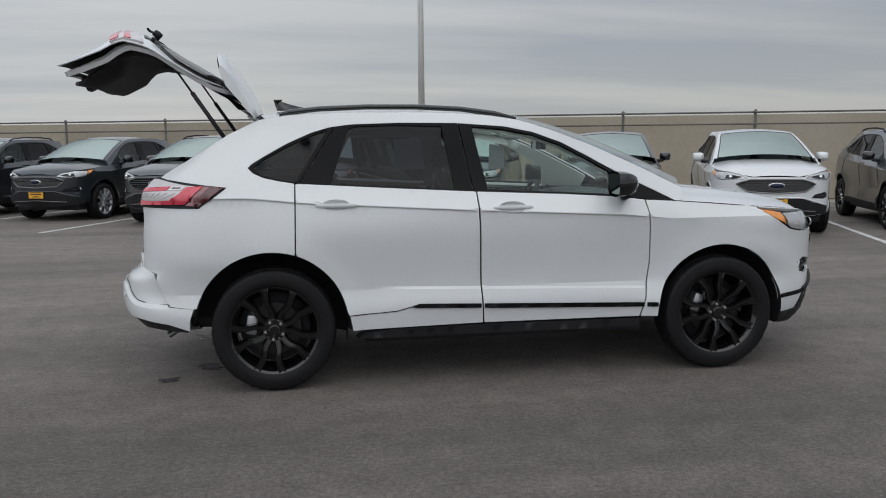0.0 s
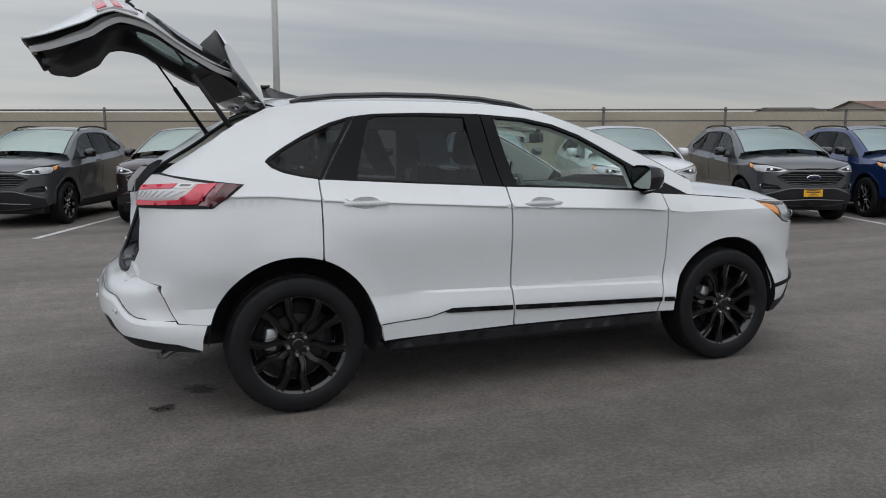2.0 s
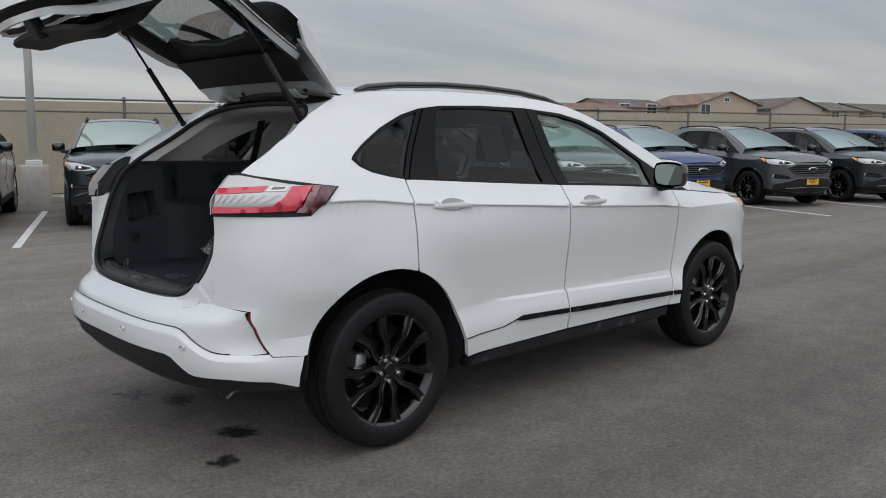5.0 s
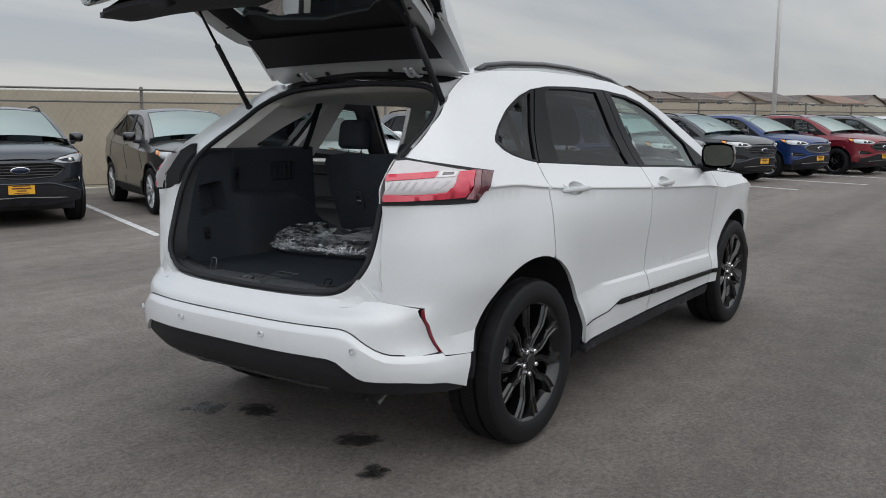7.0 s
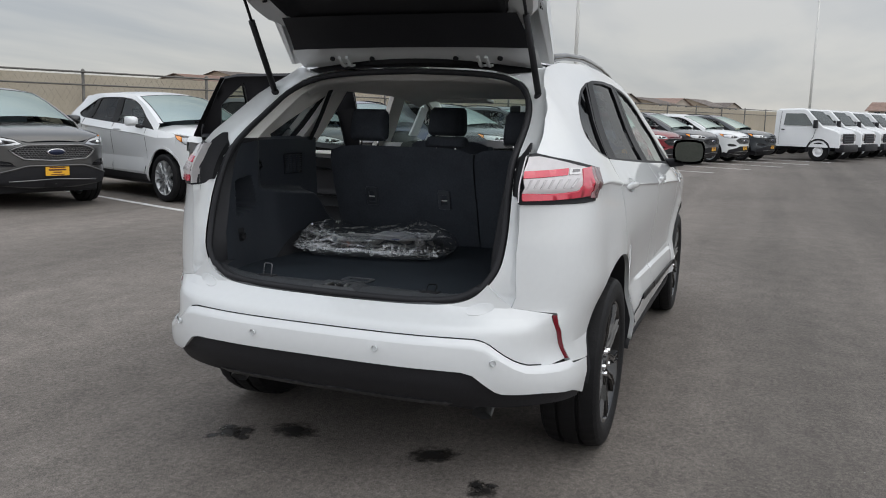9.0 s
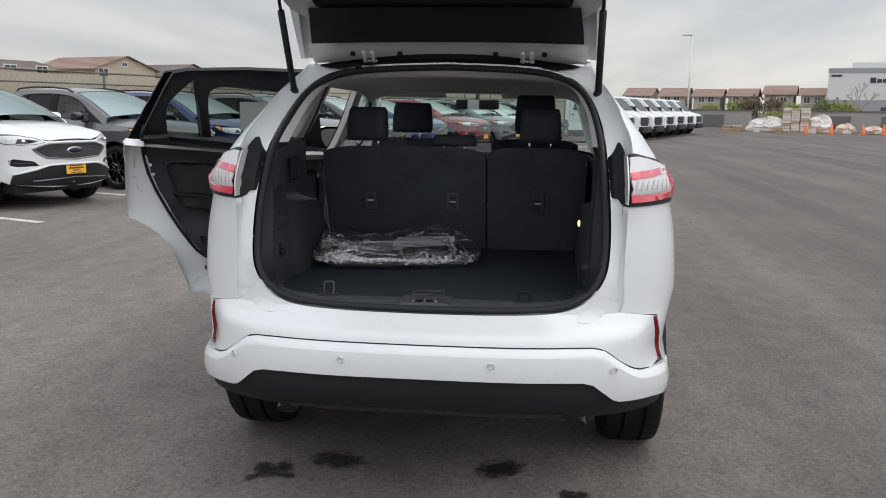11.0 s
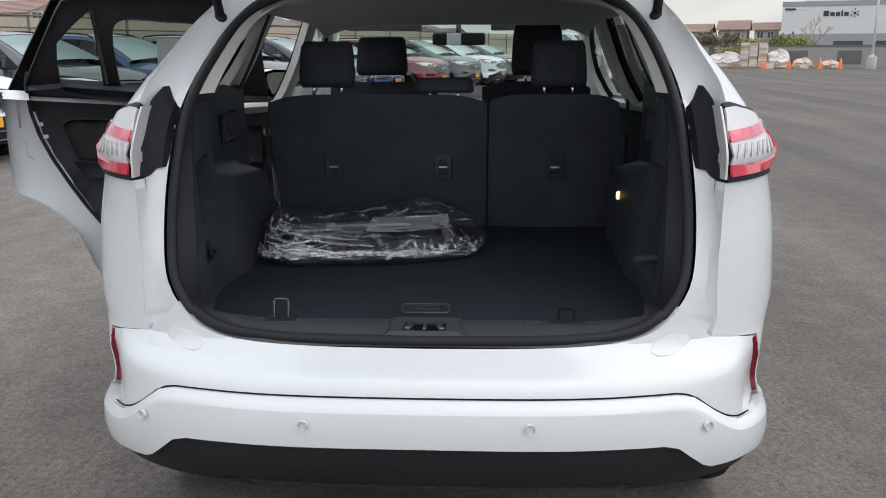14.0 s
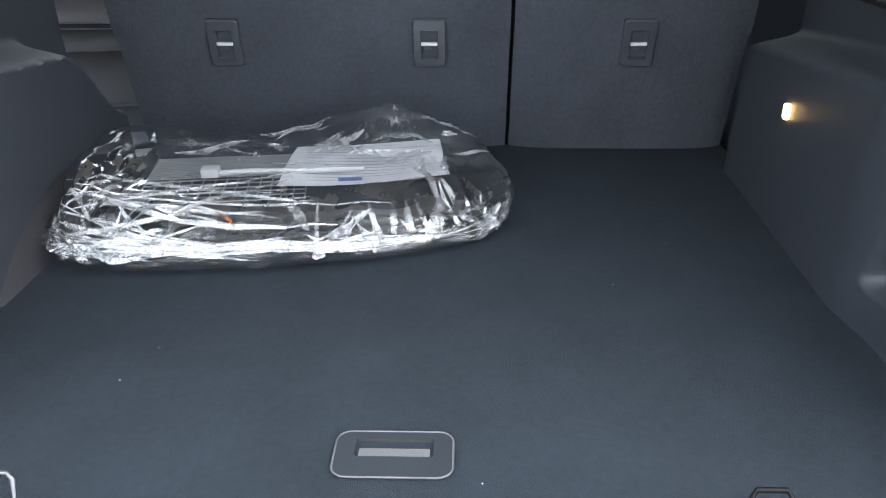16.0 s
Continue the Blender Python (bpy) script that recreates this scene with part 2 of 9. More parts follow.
def tube(bm, pts, radius, sides=8, closed=False):
    """A round bar along points."""
    pts = [Vector(p) for p in pts]
    rings, n = [], len(pts)
    for i, p in enumerate(pts):
        a = pts[i - 1] if (i > 0 or closed) else p
        b = pts[(i + 1) % n] if (i < n - 1 or closed) else p
        d = (b - a).normalized()
        u = d.cross(Vector((0, 0, 1)))
        if u.length < 0.05:
            u = d.cross(Vector((0, 1, 0)))
        u.normalize()
        w = u.cross(d)
        r = radius(i / max(1, n - 1)) if callable(radius) else radius
        rings.append([bm.verts.new(p + (u * math.cos(k * 2 * math.pi / sides) + w * math.sin(k * 2 * math.pi / sides)) * r) for k in range(sides)])
    for i in range(n if closed else n - 1):
        a, b = rings[i], rings[(i + 1) % n]
        for k in range(sides):
            bm.faces.new((a[k], a[(k + 1) % sides], b[(k + 1) % sides], b[k]))
    if not closed:
        bm.faces.new(rings[0][::-1])
        bm.faces.new(rings[-1])
    return bm


def lathe(bm, profile, n=32, axis="y", m=None):
    """Turns (radius, along) pairs round an axis."""
    rings = []
    for r, a in profile:
        ring = []
        for k in range(n):
            t = 2 * math.pi * k / n
            c = (r * math.cos(t), a, r * math.sin(t)) if axis == "y" else (r * math.cos(t), r * math.sin(t), a)
            ring.append(bm.verts.new(m @ Vector(c) if m is not None else c))
        rings.append(ring)
    for a, b in zip(rings, rings[1:]):
        for k in range(n):
            bm.faces.new((a[k], a[(k + 1) % n], b[(k + 1) % n], b[k]))
    return bm


def gridmesh(bm, rows, closed=False):
    vs = [[bm.verts.new(p) for p in r] for r in rows]
    for a, b in zip(vs, vs[1:]):
        for k in range(len(a) - (0 if closed else 1)):
            bm.faces.new((a[k], a[(k + 1) % len(a)], b[(k + 1) % len(a)], b[k]))
    return vs


def dense(loop, step):
    out = []
    for (x0, y0), (x1, y1) in zip(loop, loop[1:] + loop[:1]):
        n = max(1, int(math.hypot(x1 - x0, y1 - y0) / step + 0.5))
        out += [(x0 + (x1 - x0) * k / n, y0 + (y1 - y0) * k / n) for k in range(n)]
    return out


def area(loop):
    return sum(a[0] * b[1] - b[0] * a[1] for a, b in zip(loop, loop[1:] + loop[:1])) / 2


def shrink(loop, d):
    """Moves a closed outline inwards by d (outwards where d is negative)."""
    s = 1 if area(loop) > 0 else -1
    out = []
    for i, p in enumerate(loop):
        a, b = Vector(loop[i - 1]), Vector(loop[(i + 1) % len(loop)])
        p = Vector(p)
        e, f = p - a, b - p
        if e.length < 1e-9 or f.length < 1e-9:
            out.append(tuple(p))
            continue
        n1, n2 = Vector((-e.y, e.x)).normalized(), Vector((-f.y, f.x)).normalized()
        n = n1 + n2
        n = n / max(0.5, n.length_squared) * 2 if n.length > 1e-6 else n1
        out.append(tuple(p + n * (d * s)))
    return out


def inside(px, py, loop):
    x, y = np.array([p[0] for p in loop]), np.array([p[1] for p in loop])
    x2, y2 = np.roll(x, -1), np.roll(y, -1)
    cross = ((y[None] > py[:, None]) != (y2[None] > py[:, None])) & (px[:, None] < (x2 - x)[None] * (py[:, None] - y[None]) / ((y2 - y)[None] + 1e-15) + x[None])
    return cross.sum(1) % 2 == 1


def sheet(bm, loops, surf, step=0.05, inset=0.0, offset=0.0, skirt=0.012, edge=None, creases=()):
    """A panel cut out of a surface: loops in the surface's own coordinates (the first is the outline, the rest are holes),
    with its rim turned inwards by skirt."""
    loops = [dense(list(l), edge or step * 0.7) for l in loops]
    if inset:
        loops = [shrink(l, inset if k == 0 else -inset) for k, l in enumerate(loops)]
    x0, x1 = min(p[0] for p in loops[0]), max(p[0] for p in loops[0])
    y0, y1 = min(p[1] for p in loops[0]), max(p[1] for p in loops[0])
    gx, gy = np.meshgrid(np.arange(x0 + step / 2, x1, step), np.arange(math.floor(y0 / step) * step, y1, step))
    gx, gy = gx.ravel(), gy.ravel()
    ridges = []
    for line, *near in creases:
        # unbroken edges along a crease, so that it stays crisp; the lattice keeps clear of them
        cu = np.arange(x0 + step / 3, x1, step)
        cz = np.array([line(float(a)) for a in cu])
        w = near[0] if near else 0.004
        clear = np.abs(gy - np.interp(gx, cu, cz)) > max(2.5 * w, 0.012)
        gx, gy = gx[clear], gy[clear]
        ridges += [(cu, cz + dz) for dz in (-2.2 * w, -w, w, 2.2 * w)]
    ok = inside(gx, gy, loops[0])
    for l in loops[1:]:
        ok &= ~inside(gx, gy, l)
    bx = np.array([p for l in loops for p in l])
    if ok.any():
        gx, gy = gx[ok], gy[ok]
        far = np.array([np.min((bx[:, 0] - a) ** 2 + (bx[:, 1] - b) ** 2) for a, b in zip(gx, gy)]) > (step * 0.28) ** 2
        gx, gy = gx[far], gy[far]
    else:
        gx = gy = np.array([])
    pts, edges, first = [], [], 0
    for l in loops:
        n = len(l)
        edges += [(first + k, first + (k + 1) % n) for k in range(n)]
        pts += [Vector(p) for p in l]
        first += n
    pts += [Vector((float(a), float(b))) for a, b in zip(gx, gy)]
    for cu, cz in ridges:
        ok = inside(cu, cz, loops[0])
        for l in loops[1:]:
            ok &= ~inside(cu, cz, l)
        if ok.any():
            ok &= np.array([np.min((bx[:, 0] - a) ** 2 + (bx[:, 1] - b) ** 2) for a, b in zip(cu, cz)]) > 0.006 ** 2
        for k in range(len(cu)):
            if ok[k]:
                if k and ok[k - 1]:
                    edges.append((len(pts) - 1, len(pts)))
                pts.append(Vector((float(cu[k]), float(cz[k]))))
    co, _, faces, _, _, _ = geometry.delaunay_2d_cdt(pts, edges, [], 0, 1e-6)
    cen = np.array([[sum(co[i].x for i in f) / len(f), sum(co[i].y for i in f) / len(f)] for f in faces])
    keep = inside(cen[:, 0], cen[:, 1], loops[0])
    for l in loops[1:]:
        keep &= ~inside(cen[:, 0], cen[:, 1], l)
    place = [surf(p.x, p.y) for p in co]
    h = 1e-3
    norms = []
    for p in co:
        du = surf(p.x + h, p.y) - surf(p.x - h, p.y)
        dv = surf(p.x, p.y + h) - surf(p.x, p.y - h)
        nn = du.cross(dv)
        norms.append(nn.normalized() if nn.length > 1e-12 else Vector((0, 0, 1)))
    vs = {}

    def vert(i):
        if i not in vs:
            vs[i] = bm.verts.new(place[i] + norms[i] * offset)
        return vs[i]

    count = {}
    for f, k in zip(faces, keep):
        if not k:
            continue
        a = [co[i] for i in f]
        if area([(p.x, p.y) for p in a]) < 0:
            f = f[::-1]
        bm.faces.new([vert(i) for i in f]).smooth = True
        for a, b in zip(f, f[1:] + f[:1]):
            count[(a, b)] = 1
    if creases:
        bm.normal_update()
        for e in bm.edges:
            if len(e.link_faces) == 2 and e.calc_face_angle(0) > radians(16):
                e.smooth = False
    if skirt:
        top, bot = {}, {}
        for (a, b) in list(count):
            if (b, a) in count:
                continue
            for i in (a, b):
                if i not in top:
                    top[i] = bm.verts.new(place[i] + norms[i] * offset)
                    bot[i] = bm.verts.new(place[i] + norms[i] * (offset - skirt))
            bm.faces.new((top[b], top[a], bot[a], bot[b])).smooth = True
    return bm


def mirror_y(bm):
    bmesh.ops.scale(bm, vec=(1, -1, 1), verts=bm.verts)
    bmesh.ops.reverse_faces(bm, faces=bm.faces)
    return bm

# ---- the shape of the sport utility vehicle: x ahead of the rear axle, y to its left, z up ----
def curve(pts, blur):
    """A smoothed table of one value over another."""
    xs = np.arange(-1.5, 4.6, 0.005)
    ys = np.interp(xs, [p[0] for p in pts], [p[1] for p in pts])
    k = np.exp(-0.5 * (np.arange(-60, 61) * 0.005 / blur) ** 2)
    ys = np.convolve(np.pad(ys, 60, mode="edge"), k / k.sum(), "valid")
    return lambda v: float(np.interp(v, xs, ys))


HALF = curve([(0.2, 0.84), (0.30, 0.885), (0.36, 0.915), (0.47, 0.925), (0.53, 0.912), (0.60, 0.895), (0.70, 0.902), (0.9, 0.930), (1.03, 0.940), (1.08, 0.944), (1.0962, 0.9465), (1.1028, 0.9600), (1.107, 0.9585), (1.15, 0.932),
              (1.2, 0.905), (1.25, 0.868), (1.35, 0.812), (1.5, 0.735), (1.6, 0.685), (1.66, 0.645), (1.72, 0.59)], 0.0025)
# the same without the waist crease, which dies out on the front fender
PLAIN = curve([(0.2, 0.84), (0.30, 0.885), (0.36, 0.915), (0.47, 0.925), (0.53, 0.912), (0.60, 0.895), (0.70, 0.902), (0.9, 0.930), (1.03, 0.940), (1.08, 0.946), (1.107, 0.945), (1.15, 0.932),
               (1.2, 0.905), (1.25, 0.868), (1.35, 0.812), (1.5, 0.735), (1.6, 0.685), (1.66, 0.645), (1.72, 0.59)], 0.012)
REAR = curve([(0.25, -0.74), (0.33, -0.80), (0.37, -0.845), (0.45, -0.925), (0.50, -0.945), (0.56, -0.956), (0.60, -0.955), (0.65, -0.947), (0.682, -0.936), (0.70, -0.915), (0.718, -0.886), (0.738, -0.858), (0.78, -0.850), (0.9, -0.848),
              (1.05, -0.855), (1.13, -0.875), (1.2, -0.87), (1.28, -0.82), (1.33, -0.77), (1.38, -0.68), (1.5, -0.48), (1.6, -0.29), (1.66, -0.15), (1.72, -0.02)], 0.008)
NOSE = curve([(0.2, 3.55), (0.28, 3.66), (0.36, 3.72), (0.5, 3.765), (0.62, 3.78), (0.75, 3.775), (0.88, 3.765), (0.96, 3.735), (1.03, 3.67), (1.10, 3.48), (1.2, 3.25)], 0.015)
BELT = curve([(-0.12, 1.28), (0.18, 1.248), (1.23, 1.187), (2.15, 1.142), (2.55, 1.10), (3.2, 1.03)], 0.05)
TAPER = curve([(-1.0, 0.965), (-0.3, 0.985), (0.3, 1.0), (2.3, 1.0), (3.0, 0.975), (3.8, 0.95)], 0.15)
CANT = curve([(-0.12, 1.625), (0.1, 1.662), (0.5, 1.678), (1.0, 1.678), (1.35, 1.662), (1.58, 1.628), (1.8, 1.555), (2.04, 1.462), (2.35, 1.318), (2.6, 1.19), (2.8, 1.09)], 0.03)
DRAWN = curve([(-1.0, 0.055), (-0.3, 0.058), (0.2, 0.066), (0.6, 0.055), (1.2, 0.036), (2.0, 0.02), (2.6, 0.0)], 0.12)
LEAN_IN = curve([(0.94, 0.0), (1.02, 0.16), (1.08, 0.45), (1.14, 0.83), (1.2, 1.0), (1.38, 1.0), (1.5, 0.55), (1.62, 0.2)], 0.035)
PINCH = curve([(-0.35, 0.17), (-0.05, 0.13), (0.2, 0.06), (0.5, 0.0)], 0.10)
TOP_IN = curve([(1.34, 0.0), (1.45, 0.32), (1.6, 1.0)], 0.02)
X0, X1, NR, NF = -0.25, 2.95, 2.8, 2.9
LR, LS, LF = 1.25, 3.2, 1.25
ARCH_R, ARCH_F = (-0.01, 0.395, 0.455), (2.86, 0.38, 0.442)


def waist(u):
    """Height of the waist crease along u."""
    return 1.0995 - (1.215 - BELT(X0 + u - LR)) if u < LR + 2.97 else 9.0


def low_crease(u):
    return 0.605 - 0.030 * (X0 + u - LR - 0.83)


def half(x, z):
    s = min(1, max(0, (z - 0.85) / 0.2))
    s = s * s * (3 - 2 * s)
    f = min(1.0, max(0.0, (2.72 - x) / 0.3))
    w = (HALF(z + (1.215 - BELT(x)) * s) * f + PLAIN(z + (1.215 - BELT(x)) * s) * (1 - f)) * TAPER(x)
    # the sharp-edged bulge low on the doors
    if 0.35 < x < 2.5:
        zc = 0.605 - 0.030 * (x - 0.83)
        k = min(1, max(0, (zc + 0.004 - z) / 0.008)) * min(1, max(0, (z - 0.40) / 0.1))
        w += 0.014 * k * min(1, max(0, (x - 0.6) / 0.25)) * min(1, max(0, (2.4 - x) / 0.15))
    # the glasshouse leans in, more so towards the tail
    w *= 1 - DRAWN(x) * LEAN_IN(z) - PINCH(x) * TOP_IN(z)
    for cx, cz, r in (ARCH_R, ARCH_F):
        d = math.hypot(x - cx, z - cz)
        w += 0.020 * math.exp(-(((d - r) / 0.075) ** 2)) + 0.006 * math.exp(-(((d - r) / 0.2) ** 2))
    return w


def super_xy(a, n):
    c, s = abs(math.cos(a)), abs(math.sin(a))
    k = (c ** n + s ** n) ** (1 / n)
    return c / k, s / k


def skin(u, z):
    """The body's skin: u runs from the middle of the tail along the right side to the middle of the nose, and on to the left side beyond either end."""
    side = -1
    if u < 0:
        u, side = -u, 1
    total = LR + LS + LF
    if u > total:
        u, side = 2 * total - u, 1
    if u < LR:
        # squarer below the lamps, drawn in at their height
        k = min(1.0, max(0.0, (z - 0.86) / 0.30))
        k = k * k * (3 - 2 * k)
        cx, sy = super_xy(u / LR * math.pi / 2, NR + 0.6 - 0.25 * k)
        w = half(X0, z)
        x = X0 - (X0 - REAR(z)) * cx
        y = w * (1 - 0.020 * cx) * sy
    elif u <= LR + LS:
        x = X0 + u - LR
        y = half(x, z)
    else:
        cx, sy = super_xy((total - u) / LF * math.pi / 2, NF)
        x = X1 + (NOSE(z) - X1) * cx
        y = half(X1 + (x - X1) * 0.6, z) * sy
    return Vector((x, side * y, z))


def uy(y, z):
    """u of a place on the tail, from its y (to the right)."""
    lo, hi = 0.0, LR
    for _ in range(30):
        m = (lo + hi) / 2
        if -skin(m, z).y < abs(y):
            lo = m
        else:
            hi = m
    return lo if y >= 0 else -lo


def un(y, z):
    """u of a place on the nose, from its y (to the right)."""
    total = LR + LS + LF
    lo, hi = total - LF, total
    for _ in range(30):
        m = (lo + hi) / 2
        if -skin(m, z).y > abs(y):
            lo = m
        else:
            hi = m
    return lo if y >= 0 else 2 * total - lo


def ux(x, z):
    """u of a place on the right side, from its x."""
    if X0 <= x <= X1:
        return LR + x - X0
    total = LR + LS + LF
    lo, hi = (0.0, LR) if x < X0 else (total - LF, total)
    for _ in range(30):
        m = (lo + hi) / 2
        if skin(m, z).x < x:
            lo = m
        else:
            hi = m
    return lo


def S(*pts):
    return [(ux(x, z), z) for x, z in pts]


def arc(arch, a0, a1, n=18, grow=0.0):
    cx, cz, r = arch
    return [(cx + (r + grow) * math.cos(radians(a0 + (a1 - a0) * k / n)), cz + (r + grow) * math.sin(radians(a0 + (a1 - a0) * k / n))) for k in range(n + 1)]


DLO_LOW = [(-0.13, 1.344), (-0.10, 1.312), (-0.04, 1.285), (0.06, 1.262), (0.18, 1.248), (0.7, 1.217), (1.23, 1.187), (1.8, 1.163), (2.15, 1.142), (2.56, 1.10)]
DLO_TOP = [(2.33, 1.215), (2.15, 1.308), (1.98, 1.405), (1.83, 1.485), (1.65, 1.55), (1.465, 1.587), (1.16, 1.609), (0.8, 1.612), (0.5, 1.603), (0.36, 1.585), (0.25, 1.553), (0.10, 1.487), (-0.03, 1.415), (-0.11, 1.365)]
PANE_Q = [(-0.105, 1.345), (-0.05, 1.305), (0.06, 1.275), (0.15, 1.262), (0.345, 1.568), (0.26, 1.54), (0.10, 1.47), (-0.03, 1.40)]
PANE_R = [(0.36, 1.245), (0.7, 1.228), (1.115, 1.205), (1.06, 1.59), (0.8, 1.597), (0.52, 1.59), (0.47, 1.57)]
PANE_F = [(1.325, 1.197), (1.8, 1.174), (2.14, 1.157), (2.12, 1.30), (1.97, 1.388), (1.82, 1.468), (1.64, 1.533), (1.46, 1.571), (1.255, 1.588)]
# the tailgate's opening, as (y, z) on the tail
SEAL = [(-0.847, 0.0, 0.742), (-0.844, 0.3, 0.744), (-0.828, 0.46, 0.753), (-0.812, 0.53, 0.772), (-0.800, 0.571, 0.80), (-0.782, 0.611, 0.85), (-0.760, 0.632, 0.90), (-0.725, 0.639, 1.0), (-0.695, 0.636, 1.10), (-0.650, 0.630, 1.20), (-0.615, 0.627, 1.25),
        (-0.555, 0.625, 1.30), (-0.475, 0.622, 1.35), (-0.39, 0.614, 1.40), (-0.315, 0.601, 1.45), (-0.255, 0.577, 1.50), (-0.195, 0.538, 1.55), (-0.155, 0.48, 1.585), (-0.125, 0.40, 1.605), (-0.105, 0.25, 1.618), (-0.10, 0.0, 1.625)]
for _ in range(2):
    # round the corners of the opening
    SEAL = [SEAL[0]] + [tuple(p * k + q * (1 - k) for p, q in zip(a, b)) for a, b in zip(SEAL, SEAL[1:]) for k in (0.75, 0.25)] + [SEAL[-1]]


def seal_at(z):
    """The right half of the opening's edge, sunk behind the outer skin, at a height."""
    zs = [p[2] for p in SEAL]
    return Vector((float(np.interp(z, zs, [p[0] for p in SEAL])), -float(np.interp(z, zs, [p[1] for p in SEAL])), z))


GATE_LOW = [(uy(y, z), z) for x, y, z in SEAL if z < 0.835]
# the fold round the opening, where the outer skin turns in to the channel in which the tailgate sits
FOLD_LOW = [(0.692, 0.79), (0.688, 0.85), (0.686, 0.95), (0.690, 1.04), (0.690, 1.114)]
FOLD_TOP = [(uy(y, z), z) for y, z in ((0.712, 1.312), (0.688, 1.42), (0.658, 1.50))] + S((-0.24, 1.55), (-0.20, 1.57), (-0.16, 1.59), (-0.12, 1.61), (-0.085, 1.628))
SEAM = [(-0.462, 0.518), (-0.60, 0.533), (0.862, 0.545), (0.8375, 0.66), (0.822, 0.726), (0.76, 0.738), (0.68, 0.752), (0.635, 0.79)]
SEAM_U = [(ux(x, z), z) if x < 0 else (uy(x, z), z) for x, z in SEAM]
LAMP_LOW = [(uy(0.690, 1.117), 1.117), (uy(0.80, 1.117), 1.117)] + S((-0.53, 1.114), (-0.413, 1.113), (-0.310, 1.186), (-0.252, 1.231))
LAMP_TOP = S((-0.38, 1.246), (-0.49, 1.262)) + [(uy(0.76, 1.279), 1.279), (uy(0.712, 1.292), 1.292)]
TAIL_LAMP = LAMP_LOW + LAMP_TOP + [(uy(0.692, 1.29), 1.29), (uy(0.691, 1.2), 1.2)]


def roof_point(x, v):
    """The roof and windscreen: a bridge from cant rail to cant rail; v runs from -1 (right) to 1 (left)."""
    z = CANT(x)
    y = half(x, z)
    crown = 0.045 if x < 1.5 else 0.045 + 0.02 * (x - 1.5)
    bow = np.interp(x, [-0.12, -0.02, 0.3, 1.0, 1.5, 2.0, 2.6], [-0.08, -0.055, -0.02, 0.02, 0.10, 0.16, 0.20])
    return Vector((x + float(bow) * (1 - v * v), v * y, z + crown * (1 - v * v)))


HOOD_EDGE = [(2.45, None, 1.116), (2.8, None, 1.089), (3.12, None, 1.060), (3.30, 0.812, 1.046), (3.47, 0.735, 1.026), (3.61, 0.56, 0.986), (3.675, 0.42, 0.943), (3.71, 0.30, 0.935)]


def hood_point(x, v):
    """The hood; its edge follows the fender, then the top of the lamp."""
    xs = [e[0] for e in HOOD_EDGE]
    ze = float(np.interp(x, xs, [e[2] for e in HOOD_EDGE]))
    ye = float(np.interp(x, xs, [e[1] if e[1] else half(e[0], e[2]) for e in HOOD_EDGE]))
    xc = float(np.interp(x, [2.45, 3.70], [2.63, 3.725]))
    zc = float(np.interp(xc, [2.6, 2.8, 3.0, 3.3, 3.5, 3.62, 3.69, 3.73], [1.196, 1.186, 1.170, 1.130, 1.092, 1.052, 1.005, 0.95]))
    a = abs(v)
    rise = 1 - a ** 2.6
    return Vector((xc + (x - xc) * a ** 2.5, v * ye, ze + (zc - ze) * rise + 0.010 * math.exp(-(((a - 0.62) / 0.07) ** 2)) * min(1, max(0, (3.6 - x) / 0.4))))


